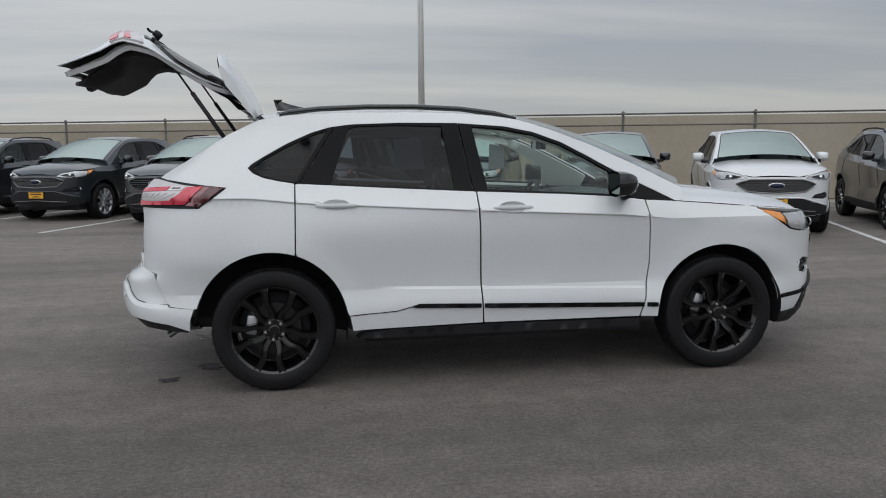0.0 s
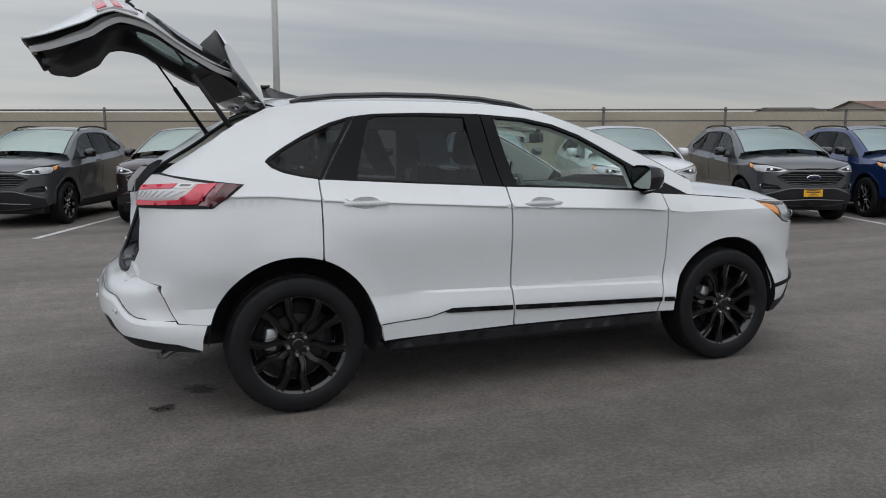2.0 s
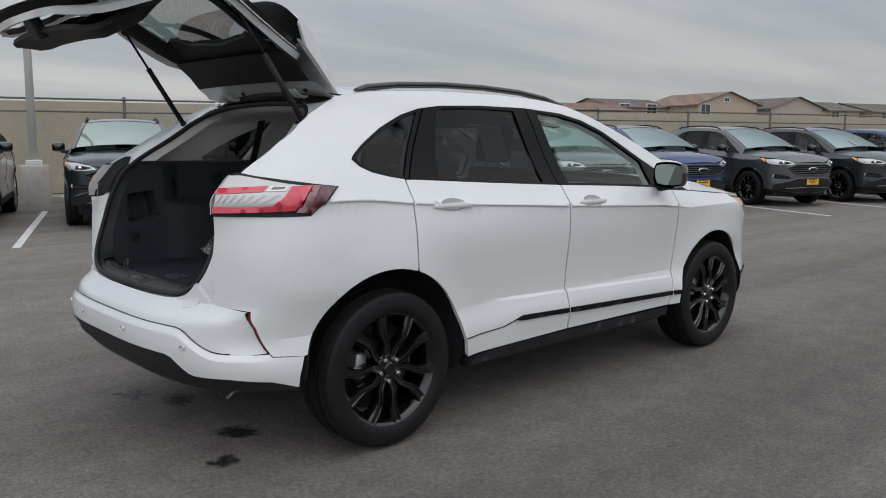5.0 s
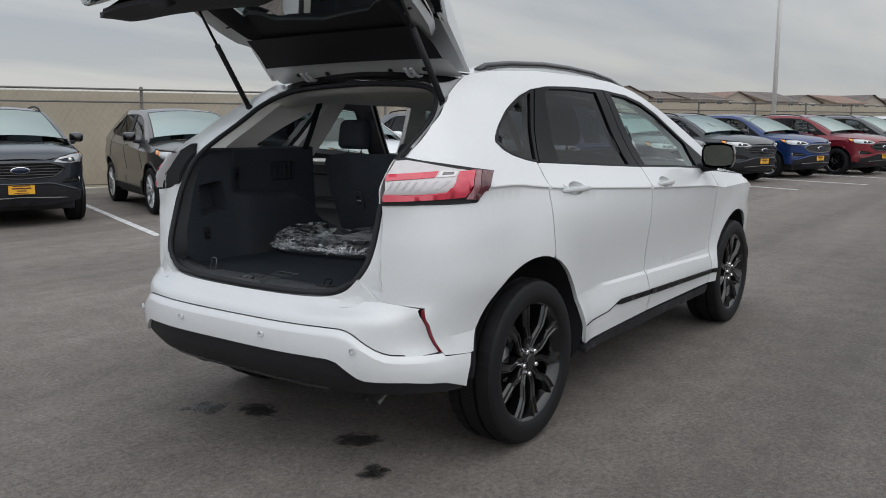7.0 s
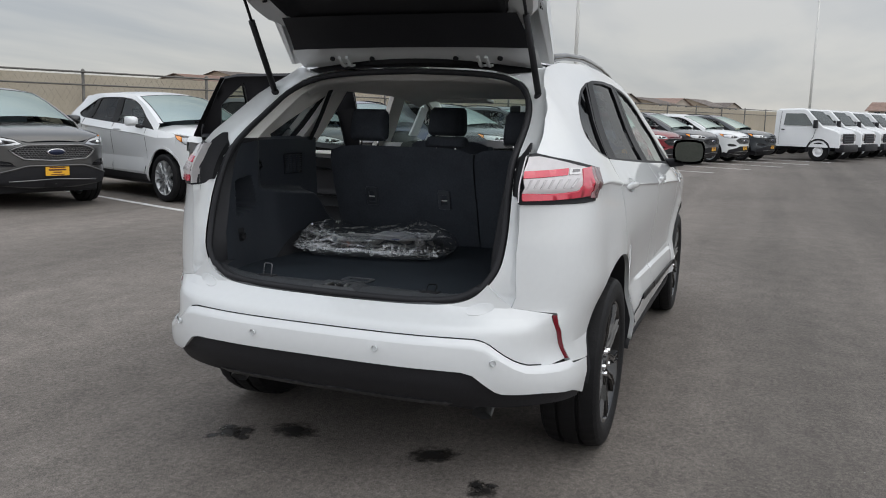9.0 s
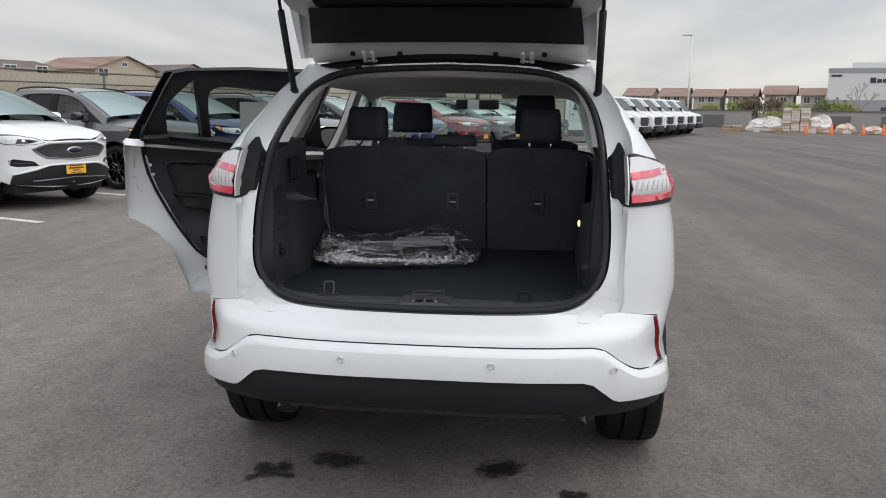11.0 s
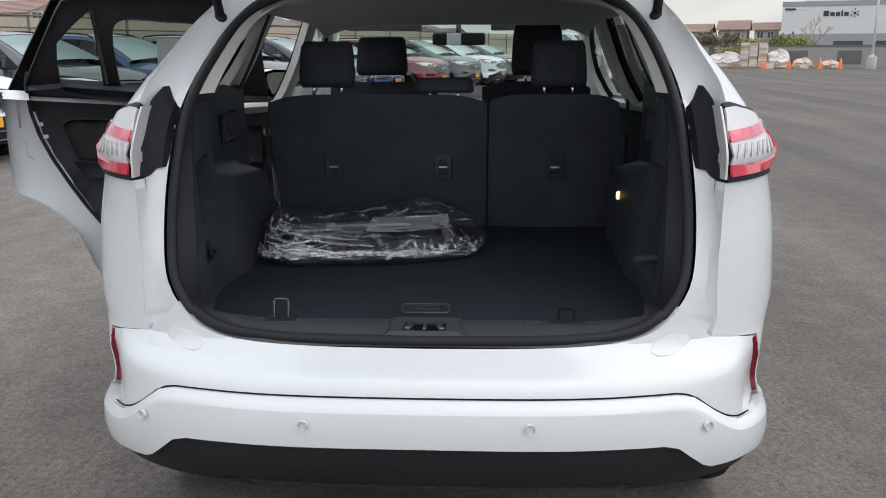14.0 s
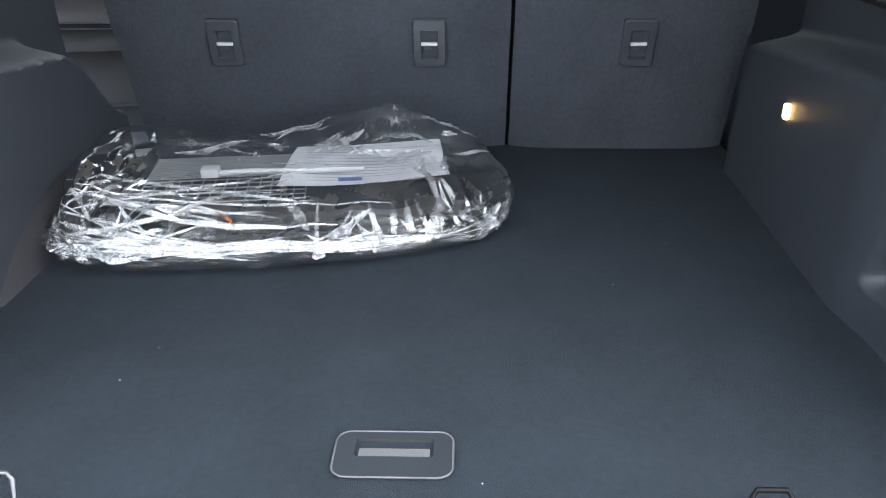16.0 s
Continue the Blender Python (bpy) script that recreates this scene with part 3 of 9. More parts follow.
def wheel(parent_name, rim_mat, label):
    """A road wheel on its own origin, its outer face towards -y: five pairs of spokes, tyre, brake disc, nuts."""
    w = new(parent_name)
    bm = bmesh.new()
    prof = [(0.262, 0.10), (0.272, 0.112), (0.305, 0.122), (0.345, 0.118), (0.363, 0.105), (0.371, 0.075), (0.372, 0.05), (0.357, 0.046), (0.357, 0.034), (0.372, 0.032), (0.3725, 0.0),
            (0.372, -0.032), (0.357, -0.034), (0.357, -0.046), (0.372, -0.05), (0.371, -0.075), (0.363, -0.105), (0.352, -0.115), (0.345, -0.118), (0.318, -0.121), (0.305, -0.122), (0.284, -0.118), (0.272, -0.112), (0.262, -0.10)]
    # every second sector of the shoulder is cut back, as the tread blocks are
    n = 112
    rings = []
    for r, a in prof:
        ring = []
        for k in range(n):
            t = 2 * math.pi * (k + (0.5 if a > 0 else 0.0)) / n
            rr = r - (0.0035 if 0.045 < abs(a) < 0.11 and r > 0.36 and k % 3 == 0 else 0.0)
            ring.append(bm.verts.new((rr * math.cos(t), a, rr * math.sin(t))))
        rings.append(ring)
    for a, b in zip(rings, rings[1:]):
        for k in range(n):
            bm.faces.new((a[k], a[(k + 1) % n], b[(k + 1) % n], b[k]))
    bmesh.ops.recalc_face_normals(bm, faces=bm.faces)
    part("tyre", smooth(bm, 28), M_RUBBER, w)
    bm = bmesh.new()
    lathe(bm, [(0.265, 0.10), (0.252, 0.09), (0.230, 0.06), (0.230, -0.06), (0.249, -0.088), (0.256, -0.100), (0.267, -0.107), (0.270, -0.100), (0.265, -0.098)], 48)
    bmesh.ops.recalc_face_normals(bm, faces=bm.faces)
    rim = part("rim", smooth(bm, 35), rim_mat, w)
    bm = bmesh.new()
    for k in range(5):
        for off in (-1, 1):
            a = radians(72 * k + 90)
            # each spoke starts at the hub and splays towards the barrel
            pts = [(0.030, off * 0.012, -0.080, 0.018, 0.04), (0.070, off * 0.019, -0.086, 0.0155, 0.04), (0.105, off * 0.027, -0.094, 0.0150, 0.045), (0.130, off * 0.044, -0.099, 0.0160, 0.05),
                   (0.160, off * 0.066, -0.103, 0.0165, 0.05), (0.205, off * 0.078, -0.106, 0.0180, 0.05), (0.240, off * 0.084, -0.106, 0.0205, 0.05), (0.262, off * 0.090, -0.102, 0.0250, 0.05)]
            rows = []
            for r, tt, yy, hw, dp in pts:
                hw *= 1.3
                c, s = math.cos(a), math.sin(a)
                P = lambda t, y: Vector((r * c - t * s, y, r * s + t * c))
                rows.append([P(tt - hw * 1.25, yy + dp), P(tt - hw, yy + 0.012), P(tt - hw * 0.74, yy), P(tt - hw * 0.50, yy), P(tt - hw * 0.34, yy + 0.006), P(tt + hw * 0.34, yy + 0.006), P(tt + hw * 0.50, yy), P(tt + hw * 0.74, yy), P(tt + hw, yy + 0.012), P(tt + hw * 1.2, yy + dp)])
            gridmesh(bm, rows)
    bmesh.ops.recalc_face_normals(bm, faces=bm.faces)
    part("spokes", smooth(bm, 14), rim_mat, rim)
    bm = bmesh.new()
    lathe(bm, [(0.0, -0.098), (0.028, -0.098), (0.033, -0.094), (0.036, -0.084), (0.062, -0.082), (0.072, -0.074), (0.072, -0.05)], 24)
    bmesh.ops.recalc_face_normals(bm, faces=bm.faces)
    part("hub_cap", smooth(bm, 30), rim_mat, rim)
    for k in range(5):
        a = radians(72 * k + 54)
        bm = bmesh.new()
        lathe(bm, [(0.0, -0.103), (0.009, -0.102), (0.0125, -0.096), (0.0125, -0.070)], 8, m=Matrix.Translation((0.055 * math.cos(a), 0, 0.055 * math.sin(a))))
        bmesh.ops.recalc_face_normals(bm, faces=bm.faces)
        part("wheel_nut", smooth(bm, 40), M_CHROME, rim)
    bm = bmesh.new()
    lathe(bm, [(0.0, -0.022), (0.158, -0.022), (0.16, -0.018), (0.16, 0.004), (0.0, 0.004)], 40)
    bmesh.ops.recalc_face_normals(bm, faces=bm.faces)
    part("brake_disc", smooth(bm, 30), M_NUT, w)
    bm = bmesh.new()
    box(bm, -0.17, -0.105, -0.05, 0.04, -0.05, 0.07, 0.012)
    part("brake_caliper", smooth(bm, 30), M_ALLOY, w)
    bm = bmesh.new()
    lathe(bm, [(0.0, 0.03), (0.213, 0.03), (0.213, 0.05), (0.0, 0.05)], 32)
    part("backing_plate", bm, M_BLACK, w)
    return w


def both(make, name, material, parent, label=""):
    """A part on the right side and its mirror on the left."""
    a = part(name, make(bmesh.new()), material, parent, label)
    b = part(name, mirror_y(make(bmesh.new())), material, parent, label)
    return a, b


NOSE_END = LR + LS + LF

# ---- parked cars of the same model, noses to the aisle ----
HEADLAMP = [(un(0.42, 0.91), 0.91), (un(0.54, 0.888), 0.888), (un(0.70, 0.880), 0.880)] + S((3.45, 0.886), (3.36, 0.903), (3.27, 0.955), (3.11, 1.052)) + [(un(0.70, 1.020), 1.020), (un(0.52, 0.976), 0.976)]
HEADLAMP_IN = [(un(0.42, 0.91), 0.91), (un(0.54, 0.888), 0.888), (un(0.70, 0.884), 0.884)] + S((3.45, 0.892), (3.375, 0.905), (3.338, 0.930), (3.300, 1.018)) + [(un(0.70, 1.017), 1.017), (un(0.52, 0.975), 0.975)]
AMBER = S((3.125, 1.045), (3.275, 0.960), (3.330, 0.932), (3.292, 1.020), (3.22, 1.034))
GRILLE_R = [(0.0, 0.912), (0.38, 0.908), (0.52, 0.868), (0.60, 0.825), (0.54, 0.765), (0.43, 0.695), (0.0, 0.668)]
GRILLE = [(un(y, z), z) for y, z in GRILLE_R] + [(un(-y, z), z) for y, z in GRILLE_R[::-1] if y > 0]
FOG = [(un(0.52, 0.606), 0.606), (un(0.74, 0.594), 0.594), (un(0.80, 0.610), 0.610), (un(0.81, 0.675), 0.675), (un(0.76, 0.700), 0.700), (un(0.58, 0.665), 0.665)]
LOWER_R = [(0.0, 0.60), (0.42, 0.60), (0.54, 0.545), (0.68, 0.52), (0.78, 0.505), (0.80, 0.36), (0.0, 0.30)]
LOWER = [(un(y, z), z) for y, z in LOWER_R] + [(un(-y, z), z) for y, z in LOWER_R[::-1] if y > 0]


def flip_u(loop):
    return [(2 * NOSE_END - u, z) for u, z in loop]


def front_end(parent, paint_mat, step, hexes=True, fog_black=True):
    """Nose: bumper skin with lamps, grille, lower intake."""
    bm = bmesh.new()
    sheet(bm, [shrink(dense(GRILLE, 0.05), -0.0)], skin, 0.09, offset=-0.035, skirt=0)
    part("grille_back", bm, M_BLACK, parent)
    bm = bmesh.new()
    loop = dense(GRILLE, 0.05)
    pts = [skin(u, z) + Vector((0.004, 0, 0)) for u, z in shrink(loop, 0.012)]
    tube(bm, pts, 0.011, 6, closed=True)
    part("grille_surround", smooth(bm), M_GLOSSBLACK if not hexes else M_STEEL, parent)
    if hexes:
        bm = bmesh.new()
        loop_in = shrink(loop, 0.015)
        for r in range(9):
            z = 0.682 + r * 0.026
            for k in range(-15, 16):
                y = (k + (r % 2) * 0.5) * 0.042
                u = un(y, z)
                if inside(np.array([u]), np.array([z]), loop_in)[0]:
                    p = skin(u, z)
                    q = [p + Vector((-0.012, dy, dz)) for dy, dz in ((-0.021, 0), (-0.010, 0.0115), (0.010, 0.0115), (0.021, 0), (0.010, -0.0115), (-0.010, -0.0115))]
                    tube(bm, q, 0.0026, 3, closed=True)
        part("grille_mesh", bm, M_STEEL, parent)
    else:
        for z in (0.735, 0.775, 0.815, 0.855, 0.888):
            w = float(np.interp(z, [0.695, 0.705, 0.76, 0.825, 0.86, 0.905], [0.40, 0.43, 0.53, 0.59, 0.52, 0.39])) - 0.012
            bm = bmesh.new()
            rows = []
            for k in range(21):
                p = skin(un(-w + 2 * w * k / 20, z), z)
                rows.append([p + Vector((-0.03, 0, -0.011)), p + Vector((-0.006, 0, -0.009)), p + Vector((-0.002, 0, 0.004)), p + Vector((-0.03, 0, 0.010))])
            gridmesh(bm, rows)
            part("grille_bar", smooth(bm), M_GLOSSBLACK, parent)
    # oval badge, plain
    bm = bmesh.new()
    c = skin(un(0.0, 0.80), 0.80)
    lathe(bm, [(0.0, 0.014), (0.9, 0.014), (1.0, 0.006), (1.0, -0.03)], 28, axis="x", m=Matrix.Translation(c) @ Matrix.Rotation(radians(90), 4, "Y") @ Matrix.Diagonal((0.050, 0.125, 1, 1)))
    badge = part("badge", smooth(bm), M_CHROME, parent)
    bm = bmesh.new()
    lathe(bm, [(0.0, 0.018), (0.97, 0.018), (1.0, 0.012)], 28, axis="x", m=Matrix.Translation(c) @ Matrix.Rotation(radians(90), 4, "Y") @ Matrix.Diagonal((0.041, 0.112, 1, 1)))
    part("badge_field", smooth(bm), M_BADGE, badge)
    for flip in (False, True):
        f = flip_u if flip else (lambda l: l)
        bm = bmesh.new()
        sheet(bm, [f(HEADLAMP_IN)], skin, 0.05, inset=0.006, offset=-0.004, skirt=0.03)
        lamp = part("headlamp", bm, M_LAMP, parent)
        bm = bmesh.new()
        sheet(bm, [f(AMBER)], skin, 0.05, inset=0.004, offset=-0.004, skirt=0.03)
        part("turn_lens", bm, M_AMBER, lamp)
        bm = bmesh.new()
        sheet(bm, [f(HEADLAMP)], skin, 0.08, offset=-0.02, skirt=0)
        part("lamp_housing", bm, M_GLOSSBLACK, lamp)
        bm = bmesh.new()
        sheet(bm, [f([(un(0.745, 0.905), 0.905), (un(0.66, 0.900), 0.900), (un(0.56, 0.915), 0.915), (un(0.50, 0.938), 0.938), (un(0.60, 0.958), 0.958), (un(0.72, 0.965), 0.965)])], skin, 0.05, offset=0.0005, skirt=0.004)
        part("lamp_bezel", bm, M_GLOSSBLACK, lamp)
        bm = bmesh.new()
        c = skin(un(0.665, 0.932), 0.932)
        lathe(bm, [(0.0, 0.012), (0.020, 0.009), (0.027, 0.002), (0.030, -0.01)], 16, axis="z", m=Matrix.Translation((c.x + 0.004, c.y if not flip else -c.y, c.z)) @ Matrix.Rotation(radians(90), 4, "Y"))
        part("projector", smooth(bm), M_MIRROR, lamp)
        bm = bmesh.new()
        sheet(bm, [f(FOG)], skin, 0.06, inset=0.004, offset=-0.03, skirt=0)
        part("fog_recess", bm, M_BLACK, parent)
        bm = bmesh.new()
        sg = 1 if flip else -1
        pts = [skin(un(-sg * y, z), z) + Vector((-0.012, 0, 0)) for y, z in ((0.79, 0.612), (0.795, 0.645), (0.785, 0.685))]
        tube(bm, pts, 0.010, 6)
        part("fog_lamp", smooth(bm), M_LAMP, parent)
        bm = bmesh.new()
        tube(bm, [skin(un(-sg * y, 0.64), 0.64) + Vector((-0.016, 0, 0)) for y in np.linspace(0.55, 0.78, 7)], 0.007, 5)
        part("fog_bar", smooth(bm), M_GLOSSBLACK, parent)
    bm = bmesh.new()
    sheet(bm, [LOWER], skin, 0.08, offset=0.004, skirt=0.02)
    part("lower_intake", bm, M_BLACK, parent)
    bm = bmesh.new()
    tube(bm, [skin(un(y, 0.43 - 0.05 * abs(y)), 0.43 - 0.05 * abs(y)) + Vector((0.012, 0, 0)) for y in np.linspace(-0.6, 0.6, 15)], 0.009, 6)
    part("lower_bar", smooth(bm), M_STEEL, parent)
    bm = bmesh.new()
    tube(bm, [skin(un(y, 0.615 - 0.30 * max(0, abs(y) - 0.38)), 0.615 - 0.30 * max(0, abs(y) - 0.38)) + Vector((0.006, 0, 0)) for y in np.linspace(-0.80, 0.80, 25)], 0.014, 6)
    part("bumper_bar", smooth(bm), paint_mat, parent)


def mirror_part(parent, cap_mat, sgn):
    bm = bmesh.new()
    rows = []
    for k in range(9):
        t = k / 8
        x = 2.075 + 0.145 * t
        sc = math.sqrt(max(0.02, 1 - (t * 0.96) ** 2.6))
        ring = []
        for j in range(16):
            a = 2 * math.pi * j / 16
            cx, cs = math.cos(a), math.sin(a)
            kk = (abs(cx) ** 4.5 + abs(cs) ** 4.5) ** (1 / 4.5)
            ring.append((x, sgn * (1.020 + 0.100 * sc * cx / kk), 1.226 + 0.078 * sc * cs / kk))
        rows.append(ring)
    gridmesh(bm, rows, closed=True)
    bm.faces.new([v for v in bm.verts if abs(v.co.x - 2.22) < 1e-4])
    bmesh.ops.recalc_face_normals(bm, faces=bm.faces)
    m = part("door_mirror", smooth(bm, 50), cap_mat, parent)
    bm = bmesh.new()
    vs = []
    for j in range(16):
        a = 2 * math.pi * j / 16
        cx, cs = math.cos(a), math.sin(a)
        kk = (abs(cx) ** 4.5 + abs(cs) ** 4.5) ** (1 / 4.5)
        vs.append(bm.verts.new((2.088 + 0.016 * cx / kk - 0.012 * cs / kk, sgn * (1.020 + 0.086 * cx / kk), 1.226 + 0.064 * cs / kk)))
    f = bm.faces.new(vs)
    bm.normal_update()
    if f.normal.x > 0:
        f.normal_flip()
    part("mirror_glass", bm, M_DOORMIRROR, m)
    bm = bmesh.new()
    tube(bm, [(2.20, sgn * 0.82, 1.14), (2.19, sgn * 0.90, 1.145), (2.18, sgn * 0.98, 1.16)], 0.03, 8)
    part("mirror_stalk", smooth(bm), M_BLACK, m)
    return m


def handle(bm, x):
    z = 1.118 - 0.028 * (x - 0.38)
    rows = []
    for k in range(15):
        t = k / 14
        xx = x - 0.125 + 0.25 * t
        e = math.sqrt(max(0.0, 1 - abs(2 * t - 1) ** 4))
        p = skin(ux(xx, z), z)
        d = 0.003 + 0.013 * e
        h = 0.006 + 0.007 * e
        rows.append([p + Vector((0, 0.012, h)), p + Vector((0, -d * 0.8, h * 0.9)), p + Vector((0, -d, h * 0.2)), p + Vector((0, -d * 0.9, -h * 0.7)), p + Vector((0, -d * 0.5, -h))])
    gridmesh(bm, rows)
    bmesh.ops.recalc_face_normals(bm, faces=bm.faces)
    return smooth(bm, 60)


def suv(name, paint_mat, label, rim_mat=M_RIM, hexes=False, rails=True, plate=True, black_low=True):
    """A closed parked car, built from the same skin in larger panels."""
    car = tagged(new(name), label, "car", "cars along the fence")
    st = 0.11

    def side(bm, flip):
        f = (lambda l: [(-u, z) for u, z in l]) if flip else (lambda l: l)
        up = [(ux(x, CANT(x)), CANT(x)) for x in np.linspace(2.6, -0.12, 26)]
        out = S(*arc(ARCH_R, 178, -8, 12)) + S((0.46, 0.33), (2.42, 0.33)) + S(*arc(ARCH_F, 188, 5, 12)) + [(un(0.80, 0.36), 0.36), (un(0.3, 0.30), 0.30), (NOSE_END, 0.30), (NOSE_END, 0.935), (un(0.3, 0.93), 0.93), (un(0.4, 0.932), 0.932),
              (un(0.52, 0.983), 0.983), (un(0.70, 1.026), 1.026)] + S((3.12, 1.060), (2.8, 1.088), (2.62, 1.105)) + up + [(uy(0.5, 1.64), 1.64), (0.0, 1.66), (0.0, 0.35)] + [(uy(0.5, 0.36), 0.36), (uy(0.80, 0.38), 0.38)]
        hol = [S(*(DLO_LOW + DLO_TOP)), HEADLAMP, FOG]
        half_g = [(un(y, z), z) for y, z in GRILLE_R]
        # the half grille is part of the outline
        i = out.index((NOSE_END, 0.935))
        out = out[:i] + half_g[::-1] + out[i:]
        sheet(bm, [f(out)] + [f(h) for h in hol], skin, st, skirt=0.02, edge=0.06, creases=((waist,),))
        return bm

    part("body_side", side(bmesh.new(), False), paint_mat, car)
    part("body_side", mirror_y(side(bmesh.new(), False)), paint_mat, car)
    bm = bmesh.new()
    gridmesh(bm, [[hood_point(x, v) for v in np.linspace(-1, 1, 21)] for x in np.linspace(2.45, 3.70, 20)])
    bmesh.ops.reverse_faces(bm, faces=bm.faces)
    bmesh.ops.recalc_face_normals(bm, faces=bm.faces)
    part("hood", smooth(bm), paint_mat, car)
    bm = bmesh.new()
    gridmesh(bm, [[roof_point(x, v) for v in np.linspace(-1, 1, 13)] for x in np.linspace(-0.12, 1.60, 12)])
    part("roof", smooth(bm), paint_mat, car)
    bm = bmesh.new()
    gridmesh(bm, [[roof_point(x, v) for v in np.linspace(-0.915, 0.915, 13)] for x in np.linspace(1.615, 2.56, 10)])
    part("windshield", smooth(bm), M_PARKGLASS, car)
    bm = bmesh.new()
    edge = [(x, -0.915) for x in np.linspace(2.56, 1.615, 10)] + [(1.615, v) for v in np.linspace(-0.9, 0.9, 11)] + [(x, 0.915) for x in np.linspace(1.615, 2.56, 10)]
    tube(bm, [roof_point(x, v) + Vector((0, 0, -0.006)) for x, v in edge], 0.011, 5)
    part("windshield_seal", smooth(bm), M_BLACK, car)
    for sv in (-1, 1):
        bm = bmesh.new()
        gridmesh(bm, [[roof_point(x, sv * v) for v in (0.92, 0.96, 1.0)] for x in np.linspace(1.60, 2.58, 12)])
        bmesh.ops.recalc_face_normals(bm, faces=bm.faces)
        part("windshield_pillar", smooth(bm), paint_mat, car)
    bm = bmesh.new()
    gridmesh(bm, [[roof_point(x, v) + Vector((0, 0, -0.012)) for v in (0.68, 0.80)] for x in (2.36, 2.50)])
    part("dash_slip", bm, M_PAPER, car)
    bm = bmesh.new()
    box(bm, 1.95, 1.98, -0.11, 0.11, 1.46, 1.53, 0.01)
    part("rearview_mirror", bm, M_BLACK, car)

    def surround(bm):
        return sheet(bm, [S(*(DLO_LOW + DLO_TOP)), S(*PANE_Q), S(*PANE_R), S(*PANE_F)], skin, 0.11, offset=-0.004, skirt=0.02)

    both(surround, "window_frame", M_SATIN, car)
    for nm, pane, gm in (("quarter_window", PANE_Q, M_PRIVACY), ("rear_window", PANE_R, M_PRIVACY), ("front_window", PANE_F, M_GLASS)):
        both(lambda bm: sheet(bm, [S(*pane)], skin, 0.11, offset=-0.012, skirt=0), nm, gm, car)
    front_end(car, paint_mat, st, hexes)
    if black_low:
        def cladding(bm):
            return sheet(bm, [S(*arc(ARCH_F, 190, 0, 14)) + S(*arc(ARCH_F, 0, 190, 14, grow=0.035))], skin, 0.1, offset=0.006, skirt=0.02, edge=0.06)
        both(cladding, "arch_trim", paint_mat, car)
    for sgn in (-1, 1):
        mirror_part(car, M_GLOSSBLACK if paint_mat is not M_WHITE else paint_mat, sgn)
        if rails:
            bm = bmesh.new()
            tube(bm, [(x, sgn * (half(x, CANT(x)) - 0.03), CANT(x) + dz) for x, dz in ((0.0, 0.0), (0.1, 0.035), (0.5, 0.045), (1.0, 0.045), (1.4, 0.035), (1.55, 0.0))], 0.016, 6)
            part("roof_rail", smooth(bm), M_BLACK, car)
        # door seams, handles and the dark sill
        seams = [[(0.147, 1.248), (0.146, 1.1), (0.143, 0.84)], [(1.247, 1.187), (1.257, 1.0), (1.265, 0.72), (1.281, 0.375)], [(2.333, 1.12), (2.355, 0.95), (2.365, 0.72), (2.338, 0.5), (2.303, 0.375)]]
        for line in seams:
            q = [(float(np.interp(t, np.linspace(0, 1, len(line)), [p[0] for p in line])), float(np.interp(t, np.linspace(0, 1, len(line)), [p[1] for p in line]))) for t in np.linspace(0, 1, 9)]
            bm = bmesh.new()
            tube(bm, [(x, sgn * (half(x, z) + 0.001), z) for x, z in q], 0.004, 4)
            part("door_seam", bm, M_SATIN, car)
        for hx in (0.385, 1.465):
            bm = handle(bmesh.new(), hx)
            part("door_handle", bm if sgn < 0 else mirror_y(bm), paint_mat, car)
        bm = sheet(bmesh.new(), [S((0.47, 0.31), (2.40, 0.31), (2.40, 0.40), (1.3, 0.41), (0.62, 0.425), (0.47, 0.41))], skin, 0.1, offset=0.008, skirt=0.02)
        part("sill_cladding", bm if sgn < 0 else mirror_y(bm), M_BLACK, car)
    # interior seen through the glass
    bm = bmesh.new()
    box(bm, -0.6, 2.3, -0.75, 0.75, 0.35, 0.75)
    box(bm, 2.05, 2.42, -0.72, 0.72, 0.75, 1.10, 0.04)
    part("cabin_floor", bm, M_TRIMBLACK, car)
    for x0 in (0.35, 1.25):
        for y0 in (-0.38, 0.38):
            bm = bmesh.new()
            box(bm, x0, x0 + 0.16, y0 - 0.26, y0 + 0.26, 0.72, 1.24, 0.05, Matrix.Translation((x0, 0, 0.7)) @ Matrix.Rotation(radians(-12), 4, "Y") @ Matrix.Translation((-x0, 0, -0.7)))
            seat = part("seat", smooth(bm), M_SEAT, car)
            bm = bmesh.new()
            box(bm, x0 - 0.10, x0, y0 - 0.13, y0 + 0.13, 1.26, 1.44, 0.04)
            part("headrest", smooth(bm), M_SEAT, seat)
    bm = bmesh.new()
    lathe(bm, [(0.165, 0.012), (0.18, 0.0), (0.165, -0.012)], 20, axis="z", m=Matrix.Translation((1.95, 0.38, 1.02)) @ Matrix.Rotation(radians(-65), 4, "Y"))
    part("steering_wheel", bm, M_TRIMBLACK, car)
    bm = bmesh.new()
    box(bm, -0.75, 3.45, -0.72, 0.72, 0.22, 0.40, 0.03)
    box(bm, 0.5, 2.4, -0.86, 0.86, 0.25, 0.36, 0.02)
    for cx in (0.0, 2.849):
        box(bm, cx - 0.44, cx + 0.44, -0.66, 0.66, 0.35, 0.84, 0.05)
    part("underbody", bm, M_BLACK, car)
